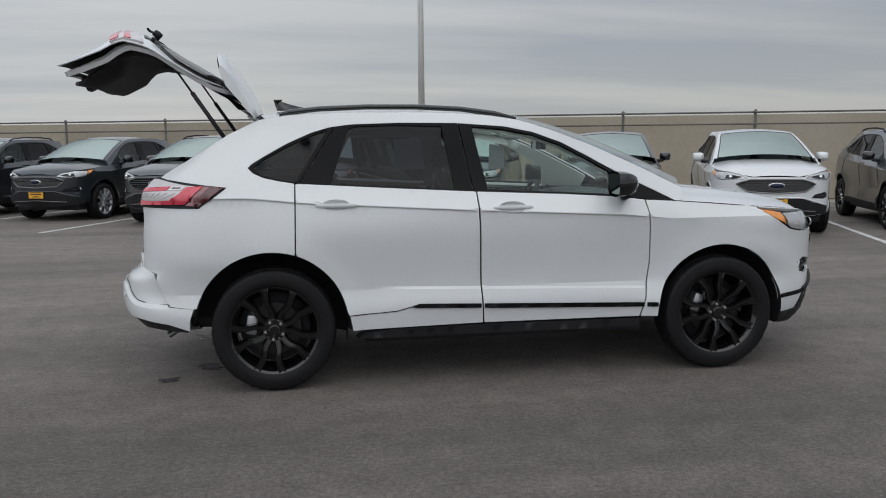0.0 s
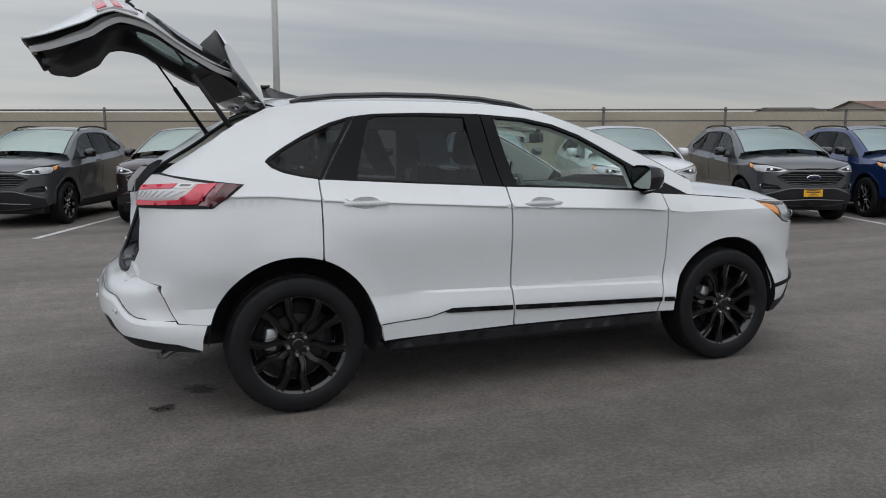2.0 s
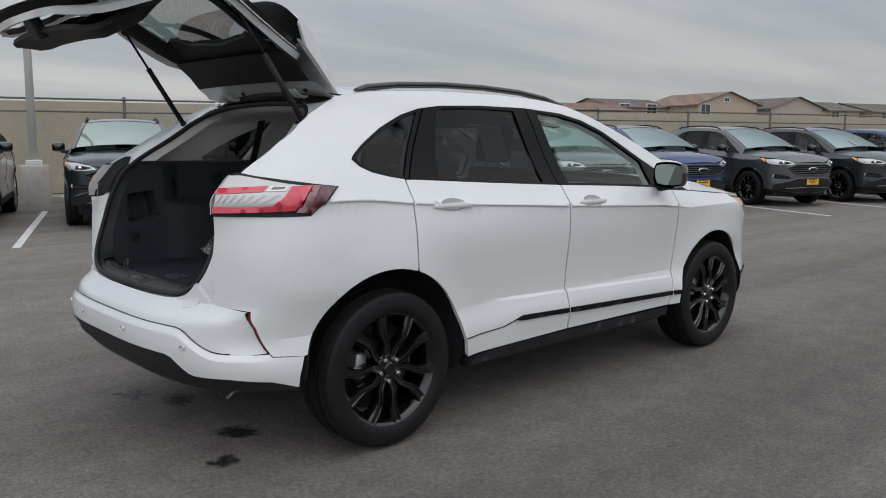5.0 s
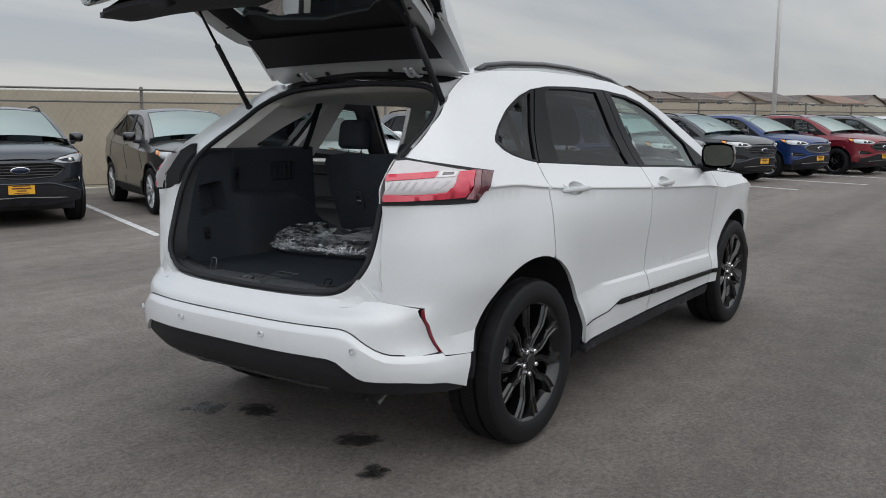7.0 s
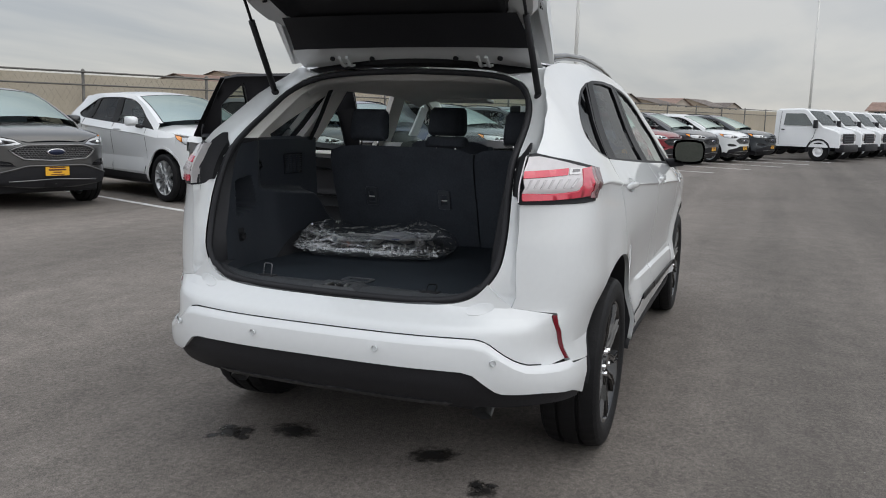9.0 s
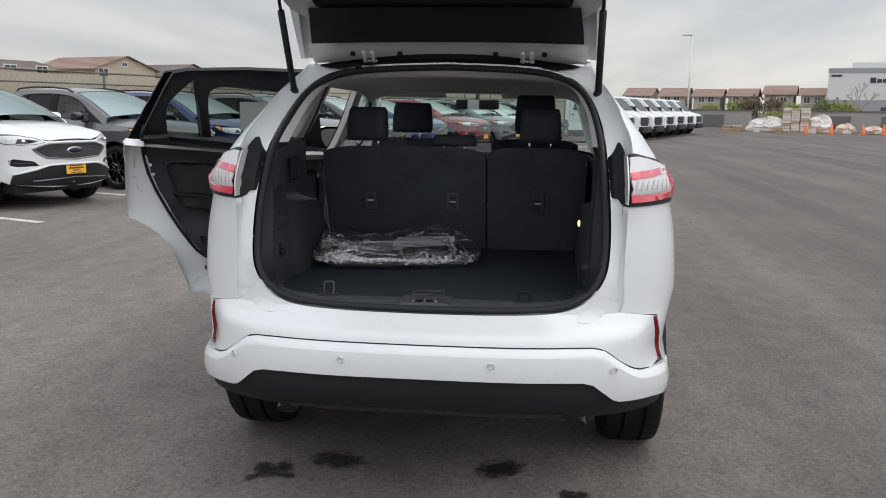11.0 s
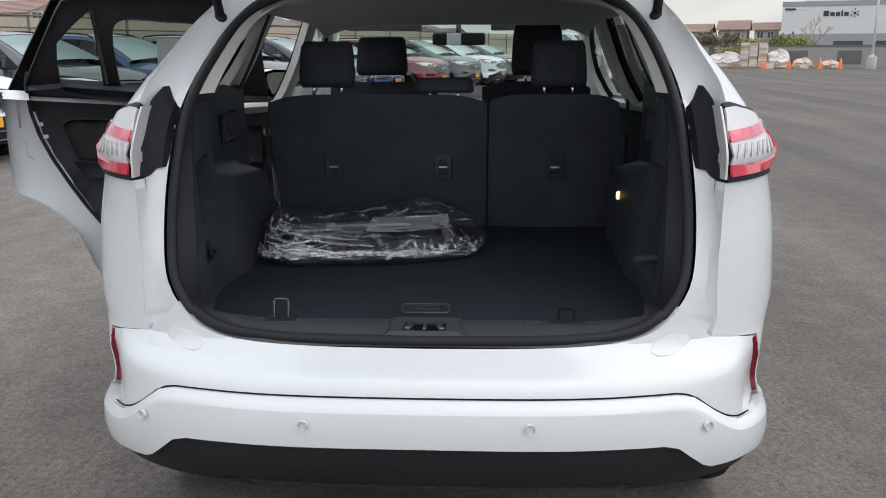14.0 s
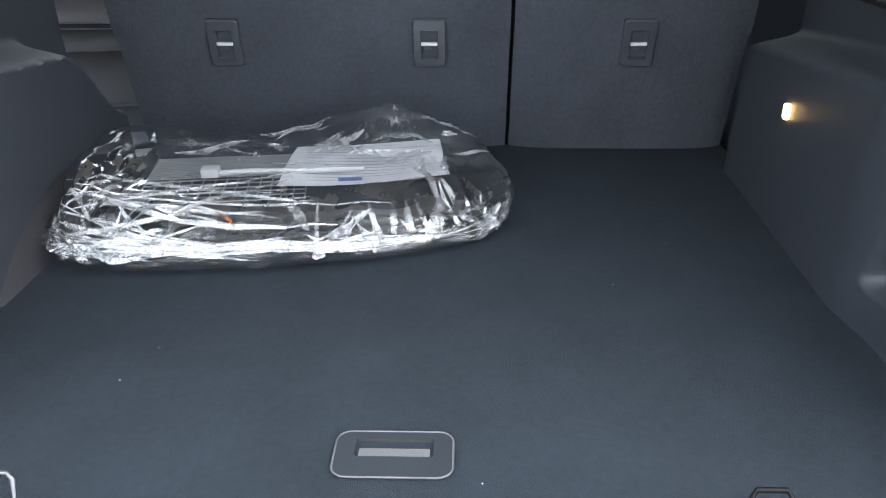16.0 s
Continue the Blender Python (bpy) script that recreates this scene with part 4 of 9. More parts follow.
    if plate:
        c = skin(un(0.0, 0.53), 0.53)
        bm = bmesh.new()
        box(bm, c.x + 0.004, c.x + 0.014, -0.165, 0.165, 0.475, 0.61, 0.003)
        pl = part("dealer_plate", bm, M_PLATE, car, "yellow dealer plate in a dark frame")
        bm = bmesh.new()
        for y0, y1, z0, z1 in ((-0.11, 0.11, 0.582, 0.596), (-0.12, 0.12, 0.545, 0.566), (-0.06, 0.06, 0.515, 0.53), (-0.09, 0.09, 0.486, 0.496)):
            box(bm, c.x + 0.010, c.x + 0.016, y0, y1, z0, z1)
        part("plate_print", bm, M_PLATEINK, pl)
        bm = bmesh.new()
        tube(bm, [(c.x + 0.012, y, z) for y, z in ((-0.17, 0.47), (0.17, 0.47), (0.17, 0.615), (-0.17, 0.615))], 0.008, 4, closed=True)
        part("plate_frame", bm, M_BLACK, pl)
    w = wheel("wheel", rim_mat, "")
    for k, (x, sgn) in enumerate(((0.0, -1), (2.849, -1), (0.0, 1), (2.849, 1))):
        m = pose(x, sgn * 0.80, 0.372, 0, 20 * k, 0 if sgn < 0 else 180)
        if k == 0:
            w.matrix_basis = m
            w.parent = car
        else:
            c2 = copy_thing(w, m)
            c2.parent = car
    return car

# ---- the car park: a row of stalls along a fence; s runs along the row, d away from the aisle ----
ROW_A = math.atan2(-0.35, 0.937)


def lot(s, d, z=0.0):
    c, k = math.cos(ROW_A), math.sin(ROW_A)
    return Vector((s * c - d * k, s * k + d * c, z))


def lot_pose(s, d, z=0.0, turn=0.0):
    p = lot(s, d, z)
    return pose(p.x, p.y, p.z, 0, 0, math.degrees(ROW_A) + turn)


def asphalt():
    m = bpy.data.materials.new("asphalt")
    m.use_nodes = True
    n, l = m.node_tree.nodes, m.node_tree.links
    p = n["Principled BSDF"]
    co = n.new("ShaderNodeTexCoord")

    def tex(kind, scale, detail=4, rough=0.55, mapping=None):
        t = n.new("ShaderNodeTex" + kind)
        t.inputs["Scale"].default_value = scale
        if kind == "Noise":
            t.inputs["Detail"].default_value, t.inputs["Roughness"].default_value = detail, rough
        src = co.outputs["Object"]
        if mapping:
            mp = n.new("ShaderNodeMapping")
            mp.inputs["Rotation"].default_value = (0, 0, mapping[0])
            mp.inputs["Scale"].default_value = mapping[1]
            l.new(src, mp.inputs[0])
            src = mp.outputs[0]
        l.new(src, t.inputs["Vector"])
        return t

    def rng(sock, a, b, c, d):
        r = n.new("ShaderNodeMapRange")
        for k, v in zip(("From Min", "From Max", "To Min", "To Max"), (a, b, c, d)):
            r.inputs[k].default_value = v
        l.new(sock, r.inputs[0])
        return r.outputs[0]

    def mul(a, b):
        k = n.new("ShaderNodeMath")
        k.operation = "MULTIPLY"
        l.new(a, k.inputs[0])
        l.new(b, k.inputs[1])
        return k.outputs[0]

    wide = rng(tex("Noise", 0.35, 5).outputs[0], 0.3, 0.7, 0.86, 1.14)
    pave = rng(tex("Noise", 0.5, 5, mapping=(radians(20), (0.10, 2.2, 1))).outputs[0], 0.3, 0.7, 0.74, 1.26)
    mid = rng(tex("Noise", 5.0, 7, 0.7).outputs[0], 0.3, 0.7, 0.80, 1.20)
    grit = mul(rng(tex("Noise", 150.0, 2).outputs[0], 0.3, 0.7, 0.66, 1.34), rng(tex("Noise", 40.0, 3, 0.7).outputs[0], 0.3, 0.7, 0.70, 1.30))
    # brightness put into the colour: darker at low y, paler at high y, streaky
    ysep = n.new("ShaderNodeSeparateXYZ")
    l.new(co.outputs["Object"], ysep.inputs[0])
    wob = n.new("ShaderNodeMath")
    wob.operation = "MULTIPLY_ADD"
    wob.inputs[1].default_value = 1.6
    l.new(tex("Noise", 0.6, 4, mapping=(radians(20), (0.3, 1.2, 1))).outputs[0], wob.inputs[0])
    l.new(ysep.outputs[1], wob.inputs[2])
    cross_tone = rng(wob.outputs[0], -2.4, 2.2, 0.75, 1.22)
    v = mul(mul(mul(wide, pave), cross_tone), mul(mid, grit))
    # pale specks of stone
    vor = tex("Voronoi", 24.0)
    spk = rng(vor.outputs["Distance"], 0.05, 0.11, 1.0, 0.0)
    pick = rng(vor.outputs["Color"], 0.72, 0.80, 0.0, 1.0)
    sc = n.new("ShaderNodeVectorMath")
    sc.operation = "SCALE"
    sc.inputs[0].default_value = (0.141, 0.125, 0.112)
    l.new(v, sc.inputs["Scale"])
    mx = n.new("ShaderNodeMix")
    mx.data_type = "RGBA"
    l.new(mul(spk, pick), mx.inputs["Factor"])
    l.new(sc.outputs[0], mx.inputs[6])
    mx.inputs[7].default_value = (0.30, 0.29, 0.28, 1)
    l.new(mx.outputs[2], p.inputs["Base Color"])
    p.inputs["Roughness"].default_value = 0.82
    p.inputs["Specular IOR Level"].default_value = 0.35
    b = n.new("ShaderNodeBump")
    b.inputs["Strength"].default_value, b.inputs["Distance"].default_value = 0.6, 0.010
    l.new(tex("Noise", 90.0, 4, 0.7).outputs[0], b.inputs["Height"])
    l.new(b.outputs[0], p.inputs["Normal"])
    return m


M_ASPHALT = asphalt()
M_LINE = mat("line_paint", (0.62, 0.62, 0.61), 0.7, vary=0.12, scale=5, dirt=(0.2, 0.19, 0.18), dirt_amount=0.7, dirt_scale=7, bump=0.3, bump_scale=150)
M_WALL = mat("tan_wall", (0.45, 0.395, 0.31), 0.9, vary=0.09, scale=0.7, bump=0.3, bump_scale=40, dirt=(0.50, 0.455, 0.38), dirt_amount=0.5, dirt_scale=0.6)
M_GALV = mat("galvanised_pipe", (0.14, 0.135, 0.125), 0.55, 0.5, vary=0.2, scale=9)
M_WIRE = mat("fence_wire", (0.30, 0.28, 0.25), 0.5, 0.4)
M_POLE = mat("pole_paint", (0.66, 0.66, 0.63), 0.55, vary=0.06, scale=4)
M_CONC = mat("concrete", (0.40, 0.38, 0.35), 0.9, vary=0.12, scale=2.5, bump=0.35, bump_scale=50, dirt=(0.25, 0.23, 0.21), dirt_amount=0.5)
M_KERB = mat("kerb_concrete", (0.46, 0.43, 0.38), 0.9, vary=0.12, scale=3, bump=0.3, bump_scale=50)

bm = bmesh.new()
gridmesh(bm, [[(x, y, 0) for y in (-700, -120, -40, -10, 10, 40, 120, 700)] for x in (-700, -120, -40, -10, 10, 40, 120, 700)])
bmesh.ops.recalc_face_normals(bm, faces=bm.faces)
for f in bm.faces:
    if f.normal.z < 0:
        f.normal_flip()
ground = tagged(part("ground", bm, M_ASPHALT), "grey-brown worn asphalt of the car park", "ground", kind="structure")

for k in range(-4, 13):
    bm = bmesh.new()
    box(bm, -0.05, 0.05, 7.25, 12.6, -0.01, 0.004)
    ob = tagged(part("stall_line", bm, M_LINE), "white painted stall line on asphalt", "road marking", "stall lines", "structure")
    ob.matrix_basis = lot_pose(-2.0 + 2.75 * k, 0)

# wall behind the row, then the chain-link fence before it
bm = bmesh.new()
box(bm, -40, 75, 15.45, 15.70, 0, 2.13)
ob = tagged(part("wall_north", bm, M_WALL), "long tan rendered boundary wall behind the fence", "wall", kind="structure")
ob.matrix_basis = lot_pose(0, 0)
bm = bmesh.new()
box(bm, -40, 75, 14.75, 14.93, -0.05, 0.13, 0.02)
ob = tagged(part("kerb_north", bm, M_KERB), "pale concrete kerb along the fence", "kerb", kind="structure")
ob.matrix_basis = lot_pose(0, 0)
bm = bmesh.new()
box(bm, -40, 75, 14.93, 15.45, -0.05, 0.09)
ob = tagged(part("verge", bm, mat("gravel", (0.34, 0.29, 0.22), 0.95, vary=0.3, scale=12, bump=0.8, bump_scale=40)), "strip of tan gravel below the wall", "gravel", kind="structure")
ob.matrix_basis = lot_pose(0, 0)

fence = tagged(new("fence"), "chain-link fence with dark pipe posts and rails before a tan wall", "fence")
fence.matrix_basis = lot_pose(0, 15.2)
for k in range(-9, 23):
    bm = bmesh.new()
    s = -0.49 + 3.03 * k
    tube(bm, [(s, 0, 0.08), (s, 0, 2.20)], 0.034, 8)
    lathe(bm, [(0.042, 2.19), (0.042, 2.215), (0.02, 2.24), (0.0, 2.245)], 8, axis="z", m=Matrix.Translation((s, 0, 0)))
    part("post", smooth(bm), M_GALV, fence)
for z, r, nm in ((2.175, 0.024, "top_rail"), (1.905, 0.020, "middle_rail"), (0.16, 0.012, "bottom_wire")):
    bm = bmesh.new()
    tube(bm, [(s, -0.03, z) for s in np.linspace(-28, 66, 48)], r, 6)
    part(nm, smooth(bm), M_GALV, fence)
# the wire diamonds, nearest stretch only
bm = bmesh.new()
H, STEP = 2.02, 0.13
verts, faces = [], []
for s in np.arange(-16, 40, STEP):
    for sg in (-1, 1):
        x0, x1 = float(s), float(s) + sg * H * 0.62
        b0 = len(verts)
        for x, z in ((x0, 0.16), (x1, 0.16 + H)):
            verts += [(x - 0.0017, -0.035, z), (x + 0.0017, -0.035, z), (x, -0.038, z)]
        faces += [(b0, b0 + 1, b0 + 4, b0 + 3), (b0 + 1, b0 + 2, b0 + 5, b0 + 4), (b0 + 2, b0, b0 + 3, b0 + 5)]
me = bpy.data.meshes.new("wire_mesh")
me.from_pydata(verts, [], faces)
me.materials.append(M_WIRE)
ob = tagged(new("wire_mesh", me), kind="stuff")
ob.parent = fence


def light_pole(s, d, height, base=True, arm=0.0):
    pole = tagged(new("light_pole"), "tall pale painted light pole on a round concrete base", "light pole", "car park light poles")
    bm = bmesh.new()
    tube(bm, [(0, 0, 0.8 if base else 0.0), (0, 0, height)], lambda t: 0.085 - 0.035 * t, 14)
    part("shaft", smooth(bm), M_POLE, pole)
    if base:
        bm = bmesh.new()
        lathe(bm, [(0.0, 0.80), (0.27, 0.80), (0.30, 0.77), (0.30, 0.0)], 24, axis="z")
        part("base", smooth(bm), M_CONC, pole)
        bm = bmesh.new()
        box(bm, -0.15, 0.15, -0.15, 0.15, 0.80, 0.90, 0.015)
        part("base_cover", bm, M_POLE, pole)
    bm = bmesh.new()
    box(bm, -0.06, 0.75, -0.16, 0.16, height - 0.12, height, 0.03)
    part("lamp_head", bm, M_POLE, pole)
    pole.matrix_basis = lot_pose(s, d, 0, 90)
    return pole


light_pole(-2.28, 14.45, 9.5)
light_pole(23.75, 14.45, 9.5)
light_pole(50.0, 14.45, 9.5)

# ---- the row of cars ----
P_CHAR = paint("charcoal_paint", (0.030, 0.036, 0.043), 0.5)
P_GREY = paint("grey_paint", (0.095, 0.098, 0.104), 0.6)
P_MAROON = paint("maroon_paint", (0.035, 0.016, 0.018), 0.5)
P_NAVY = paint("dark_blue_paint", (0.020, 0.026, 0.036), 0.5)
P_GREIGE = paint("bronze_grey_paint", (0.080, 0.079, 0.078), 0.6)
P_BLUE = paint("blue_paint", (0.008, 0.034, 0.14), 0.5)
P_RED = paint("red_paint", (0.20, 0.012, 0.022), 0.4)

hexcar = suv("parked_suv", P_CHAR, "dark charcoal parked suv with a mesh grille and yellow dealer plate", M_ALLOY, True, False)
hexcar.matrix_basis = lot_pose(-8.95, 10.0 + 2.849, 0, -90)
barcar = suv("parked_suv", P_GREY, "grey parked suv with a black barred grille and yellow dealer plate", M_RIM, False, True)
barcar.matrix_basis = lot_pose(-6.05, 9.5 + 2.849, 0, -90)
ROWCARS = [
    (-11.8, 9.9, barcar, P_CHAR, "black-grey"), (-3.4, 9.85, hexcar, P_MAROON, "dark maroon"), (-0.6, 9.95, barcar, P_NAVY, "blue-black"), (2.25, 9.95, hexcar, P_GREIGE, "bronze-grey"),
    (4.80, 9.07, hexcar, M_WHITE, "white"), (7.72, 9.6, barcar, P_GREY, "grey"), (10.25, 10.0, barcar, P_BLUE, "bright blue"), (12.95, 9.8, barcar, P_GREY, "grey"), (15.7, 9.9, barcar, P_CHAR, "charcoal"),
    (18.5, 10.2, hexcar, P_BLUE, "bright blue"), (21.3, 10.0, barcar, P_RED, "red"), (24.0, 9.95, barcar, P_GREY, "grey"), (26.8, 10.0, hexcar, M_WHITE, "white"), (29.5, 10.0, barcar, P_CHAR, "dark grey"),
]
PAINTED = {"windshield_pillar", "body_side", "hood", "roof", "bumper_bar", "arch_trim", "door_handle"}
WHITE_ALSO = {"door_mirror"}
for s, d, src, pm, word in ROWCARS:
    c = copy_thing(src, lot_pose(s, d + 2.849, 0, -90))
    c["label"] = word + " parked suv with " + ("mesh" if src is hexcar else "barred") + " grille and yellow plate"
    for o in c.children_recursive:
        if o.name.split(".")[0] in PAINTED or (pm is M_WHITE and o.name.split(".")[0] in WHITE_ALSO):
            o.material_slots[0].link = "OBJECT"
            o.material_slots[0].material = pm

# ---- the white car with its tailgate up and a rear door open ----
hero = tagged(new("white_suv"), "white suv with raised tailgate, open rear door and black wheels", "car")
st = 0.05
GAP = 0.0019


# dark inner shell behind the panel gaps
def shell(bm):
    top = [(ux(x, CANT(x)), CANT(x)) for x in np.linspace(2.6, -0.06, 30)]
    out = S(*arc(ARCH_R, 172, 0, 14)) + S((0.45, 0.34), (2.42, 0.34)) + S(*arc(ARCH_F, 186, 10, 14)) + [(un(0.85, 0.46), 0.46), (un(0.5, 0.40), 0.40), (un(0.5, 0.93), 0.93)] + S((3.12, 1.03), (2.8, 1.08), (2.62, 1.10)) + top + FOLD_TOP[::-1] + [(uy(y, z), z) for y, z in FOLD_LOW[::-1]] + [(uy(0.70, 0.752), 0.752), (uy(0.8, 0.5), 0.5)]
    return sheet(bm, [out, S(*(DLO_LOW + DLO_TOP))], skin, 0.09, inset=0.004, offset=-0.034, skirt=0)


part("inner_shell", shell(bmesh.new()), M_BLACK, hero)


def shell_left(bm):
    """The left shell has the doorway of the open door cut out."""
    top = [(ux(x, CANT(x)), CANT(x)) for x in np.linspace(2.6, -0.06, 30)]
    out = S(*arc(ARCH_R, 172, 0, 14)) + S((0.45, 0.34), (2.42, 0.34)) + S(*arc(ARCH_F, 186, 10, 14)) + [(un(0.85, 0.46), 0.46), (un(0.5, 0.40), 0.40), (un(0.5, 0.93), 0.93)] + S((3.12, 1.03), (2.8, 1.08), (2.62, 1.10)) + top + FOLD_TOP[::-1] + [(uy(y, z), z) for y, z in FOLD_LOW[::-1]] + [(uy(0.70, 0.752), 0.752), (uy(0.8, 0.5), 0.5)]
    door = [(0.30, 1.27), (0.30, 0.90), (0.50, 0.66), (0.56, 0.44), (1.16, 0.42), (1.17, 1.195)] + [(1.11, 1.595), (0.8, 1.60), (0.52, 1.59)]
    q = [p for p in DLO_LOW if p[0] < 0.15] + [(0.17, 1.26), (0.36, 1.57), (0.25, 1.553), (0.10, 1.487), (-0.03, 1.415), (-0.11, 1.365)]
    f = [(1.27, 1.187)] + [p for p in DLO_LOW if p[0] > 1.5] + [p for p in DLO_TOP if p[0] > 1.4] + [(1.25, 1.60)]
    return mirror_y(sheet(bm, [out, S(*door), S(*q), S(*f)], skin, 0.09, inset=0.004, offset=-0.034, skirt=0))


part("inner_shell", shell_left(bmesh.new()), M_BLACK, hero)

# quarter panel with cant rail and windscreen pillar in one pressing
UYZ = lambda pts: [(uy(y, z), z) for y, z in pts]
QUARTER = (S(*arc(ARCH_R, 72, 164, 16)) + SEAM_U[:-1] + UYZ(FOLD_LOW[:-1]) + LAMP_LOW + LAMP_TOP + FOLD_TOP + [(ux(x, CANT(x)), CANT(x)) for x in np.linspace(-0.05, 2.6, 34)] + S((2.60, 1.12), (2.56, 1.10)) + S(*DLO_TOP)
           + S(*[p for p in DLO_LOW if p[0] < 0.14]) + S((0.141, 1.25), (0.140, 1.1), (0.135, 0.84)))


def quarter(bm):
    return sheet(bm, [QUARTER], skin, st, inset=0.0004, skirt=0.026, edge=0.025, creases=((waist,),))


def channel(bm):
    """The sunk, painted channel between the outer skin and the seal."""
    knots = [(skin(uy(y, z), z), zs) for (y, z), zs in zip([(0.66, 0.728), (0.690, 0.752)] + FOLD_LOW, (0.765, 0.782, 0.81, 0.85, 0.95, 1.04, 1.114))]
    knots += [(skin(u, z), zs) for (u, z), zs in zip(FOLD_TOP, (1.312, 1.42, 1.50, 1.54, 1.555, 1.567, 1.577, 1.585))]
    knots += [(roof_point(-0.03, -v) + Vector((0.004, 0, -0.006)), zs) for v, zs in ((0.97, 1.592), (0.85, 1.600), (0.70, 1.607))]
    rows = []
    for (a0, z0), (a1, z1) in zip(knots, knots[1:]):
        for k in range(5):
            a = a0.lerp(a1, k / 5)
            b = seal_at(z0 + (z1 - z0) * k / 5) + Vector((0.0, -0.004, 0))
            n = Vector((b.z - a.z, 0, a.x - b.x)) if a.z > 1.63 else Vector((1, 0.25, 0))
            n = n.normalized() if n.length > 1e-6 else Vector((1, 0, 0))
            if a.z < 0.79:
                a = a + Vector((0.006, 0, 0))
            # behind the lamp the channel lies deeper
            d = 1.0 + 0.9 * min(1.0, max(0.0, (a.z - 1.05) / 0.07)) * min(1.0, max(0.0, (1.36 - a.z) / 0.05))
            if a.z > 1.63:
                rows.append([a, a.lerp(b, 0.2) + Vector((0.004, 0, -0.012)), a.lerp(b, 0.5) + Vector((0.004, 0, -0.012)), a.lerp(b, 0.8), b])
            else:
                rows.append([a + n * 0.0008, a.lerp(b, 0.06) + n * 0.010 * d, a.lerp(b, 0.25) + n * 0.018 * d, a.lerp(b, 0.65) + n * 0.012 * d, b])
    gridmesh(bm, rows)
    bmesh.ops.recalc_face_normals(bm, faces=bm.faces)
    return smooth(bm, 35)


both(channel, "gate_channel", M_WHITE, hero)
both(quarter, "quarter_panel", M_WHITE, hero, "white painted rear quarter panel and roof rail pressing")

RDOOR = S((0.147, 1.248), (0.146, 1.1), (0.141, 0.835)) + S(*arc(ARCH_R, 70, 10, 12)) + S((0.455, 0.44), (0.47, 0.355), (1.278, 0.372), (1.268, 0.55), (1.262, 0.72), (1.254, 1.0), (1.244, 1.187)) + S(*[p for p in DLO_LOW[::-1] if 0.15 < p[0] < 1.2])
FDOOR = S((1.250, 1.187), (1.260, 1.0), (1.268, 0.72), (1.274, 0.55), (1.284, 0.372), (2.30, 0.372), (2.335, 0.5), (2.362, 0.72), (2.352, 0.95), (2.330, 1.12)) + S(*[p for p in DLO_LOW[::-1] if 1.3 < p[0] < 2.3])
FENDER = (S((2.336, 1.118), (2.358, 0.95), (2.368, 0.72), (2.341, 0.5), (2.306, 0.372), (2.418, 0.372)) + S(*arc(ARCH_F, 180, 8, 24)) + S((3.32, 0.33)) + [(un(0.80, 0.33), 0.33), (un(0.40, 0.30), 0.30), (NOSE_END, 0.30)]
          + [(un(y, z), z) for y, z in GRILLE_R[::-1]] + [(NOSE_END, 0.935), (un(0.3, 0.93), 0.93), (un(0.4, 0.932), 0.932), (un(0.52, 0.983), 0.983), (un(0.70, 1.026), 1.026)] + S((3.12, 1.060), (2.8, 1.089), (2.62, 1.106), (2.5, 1.108)))
FBLACK = S((3.31, 0.445), (3.31, 0.472)) + [(un(0.78, 0.495), 0.495), (un(0.55, 0.50), 0.50), (un(0.55, 0.475), 0.475), (un(0.78, 0.468), 0.468)]


def cup_loop(hx, grow=1.0):
    zh = 1.118 - 0.028 * (hx - 0.38)
    return [(ux(hx, zh) + 0.082 * grow * math.cos(a), zh + 0.004 + 0.030 * grow * math.sin(a)) for a in np.linspace(0, 2 * math.pi, 24, endpoint=False)]


def door_skin(loop, hx):
    return lambda bm: sheet(bm, [loop, cup_loop(hx)], skin, st, inset=GAP, skirt=0.02, edge=0.03, creases=((waist,), (low_crease, 0.007)))


def fender(bm):
    return sheet(bm, [FENDER, HEADLAMP, FOG], skin, st, inset=GAP * 0.6, skirt=0.02, edge=0.03, creases=((waist,),))


both(fender, "front_fender", M_WHITE, hero)
front_end(hero, M_BLACK, st, False)


def handle_cup(bm, x):
    zh = 1.118 - 0.028 * (x - 0.38)

    def bowl(u, z):
        r = ((u - ux(x, zh)) / 0.082) ** 2 + ((z - zh - 0.004) / 0.030) ** 2
        return skin(u, z) + Vector((0, 0.030 * max(0.0, 1 - r) ** 0.7, 0))
    return sheet(bm, [cup_loop(x, 1.01)], bowl, 0.012, offset=-0.001, skirt=0.0, edge=0.012)


def pane(loop, off=-0.010):
    return lambda bm: sheet(bm, [S(*loop)], skin, 0.08, offset=off, skirt=0)


FRAME_R = [p for p in DLO_LOW if 0.15 < p[0] < 1.3] + [(1.165, 1.609), (0.8, 1.612), (0.5, 1.603), (0.40, 1.593), (0.175, 1.25)]
FRAME_F = [(1.236, 1.187)] + [p for p in DLO_LOW if p[0] > 1.5] + [p for p in DLO_TOP if p[0] > 1.4] + [(1.172, 1.609)]
FRAME_Q = [p for p in DLO_LOW if p[0] < 0.15] + [(0.168, 1.25), (0.39, 1.591)] + [p for p in DLO_TOP if p[0] < 0.37]


def frame_of(outer, inner):
    return lambda bm: sheet(bm, [S(*outer), S(*inner)], skin, 0.08, offset=-0.001, skirt=0.02, inset=0.001)


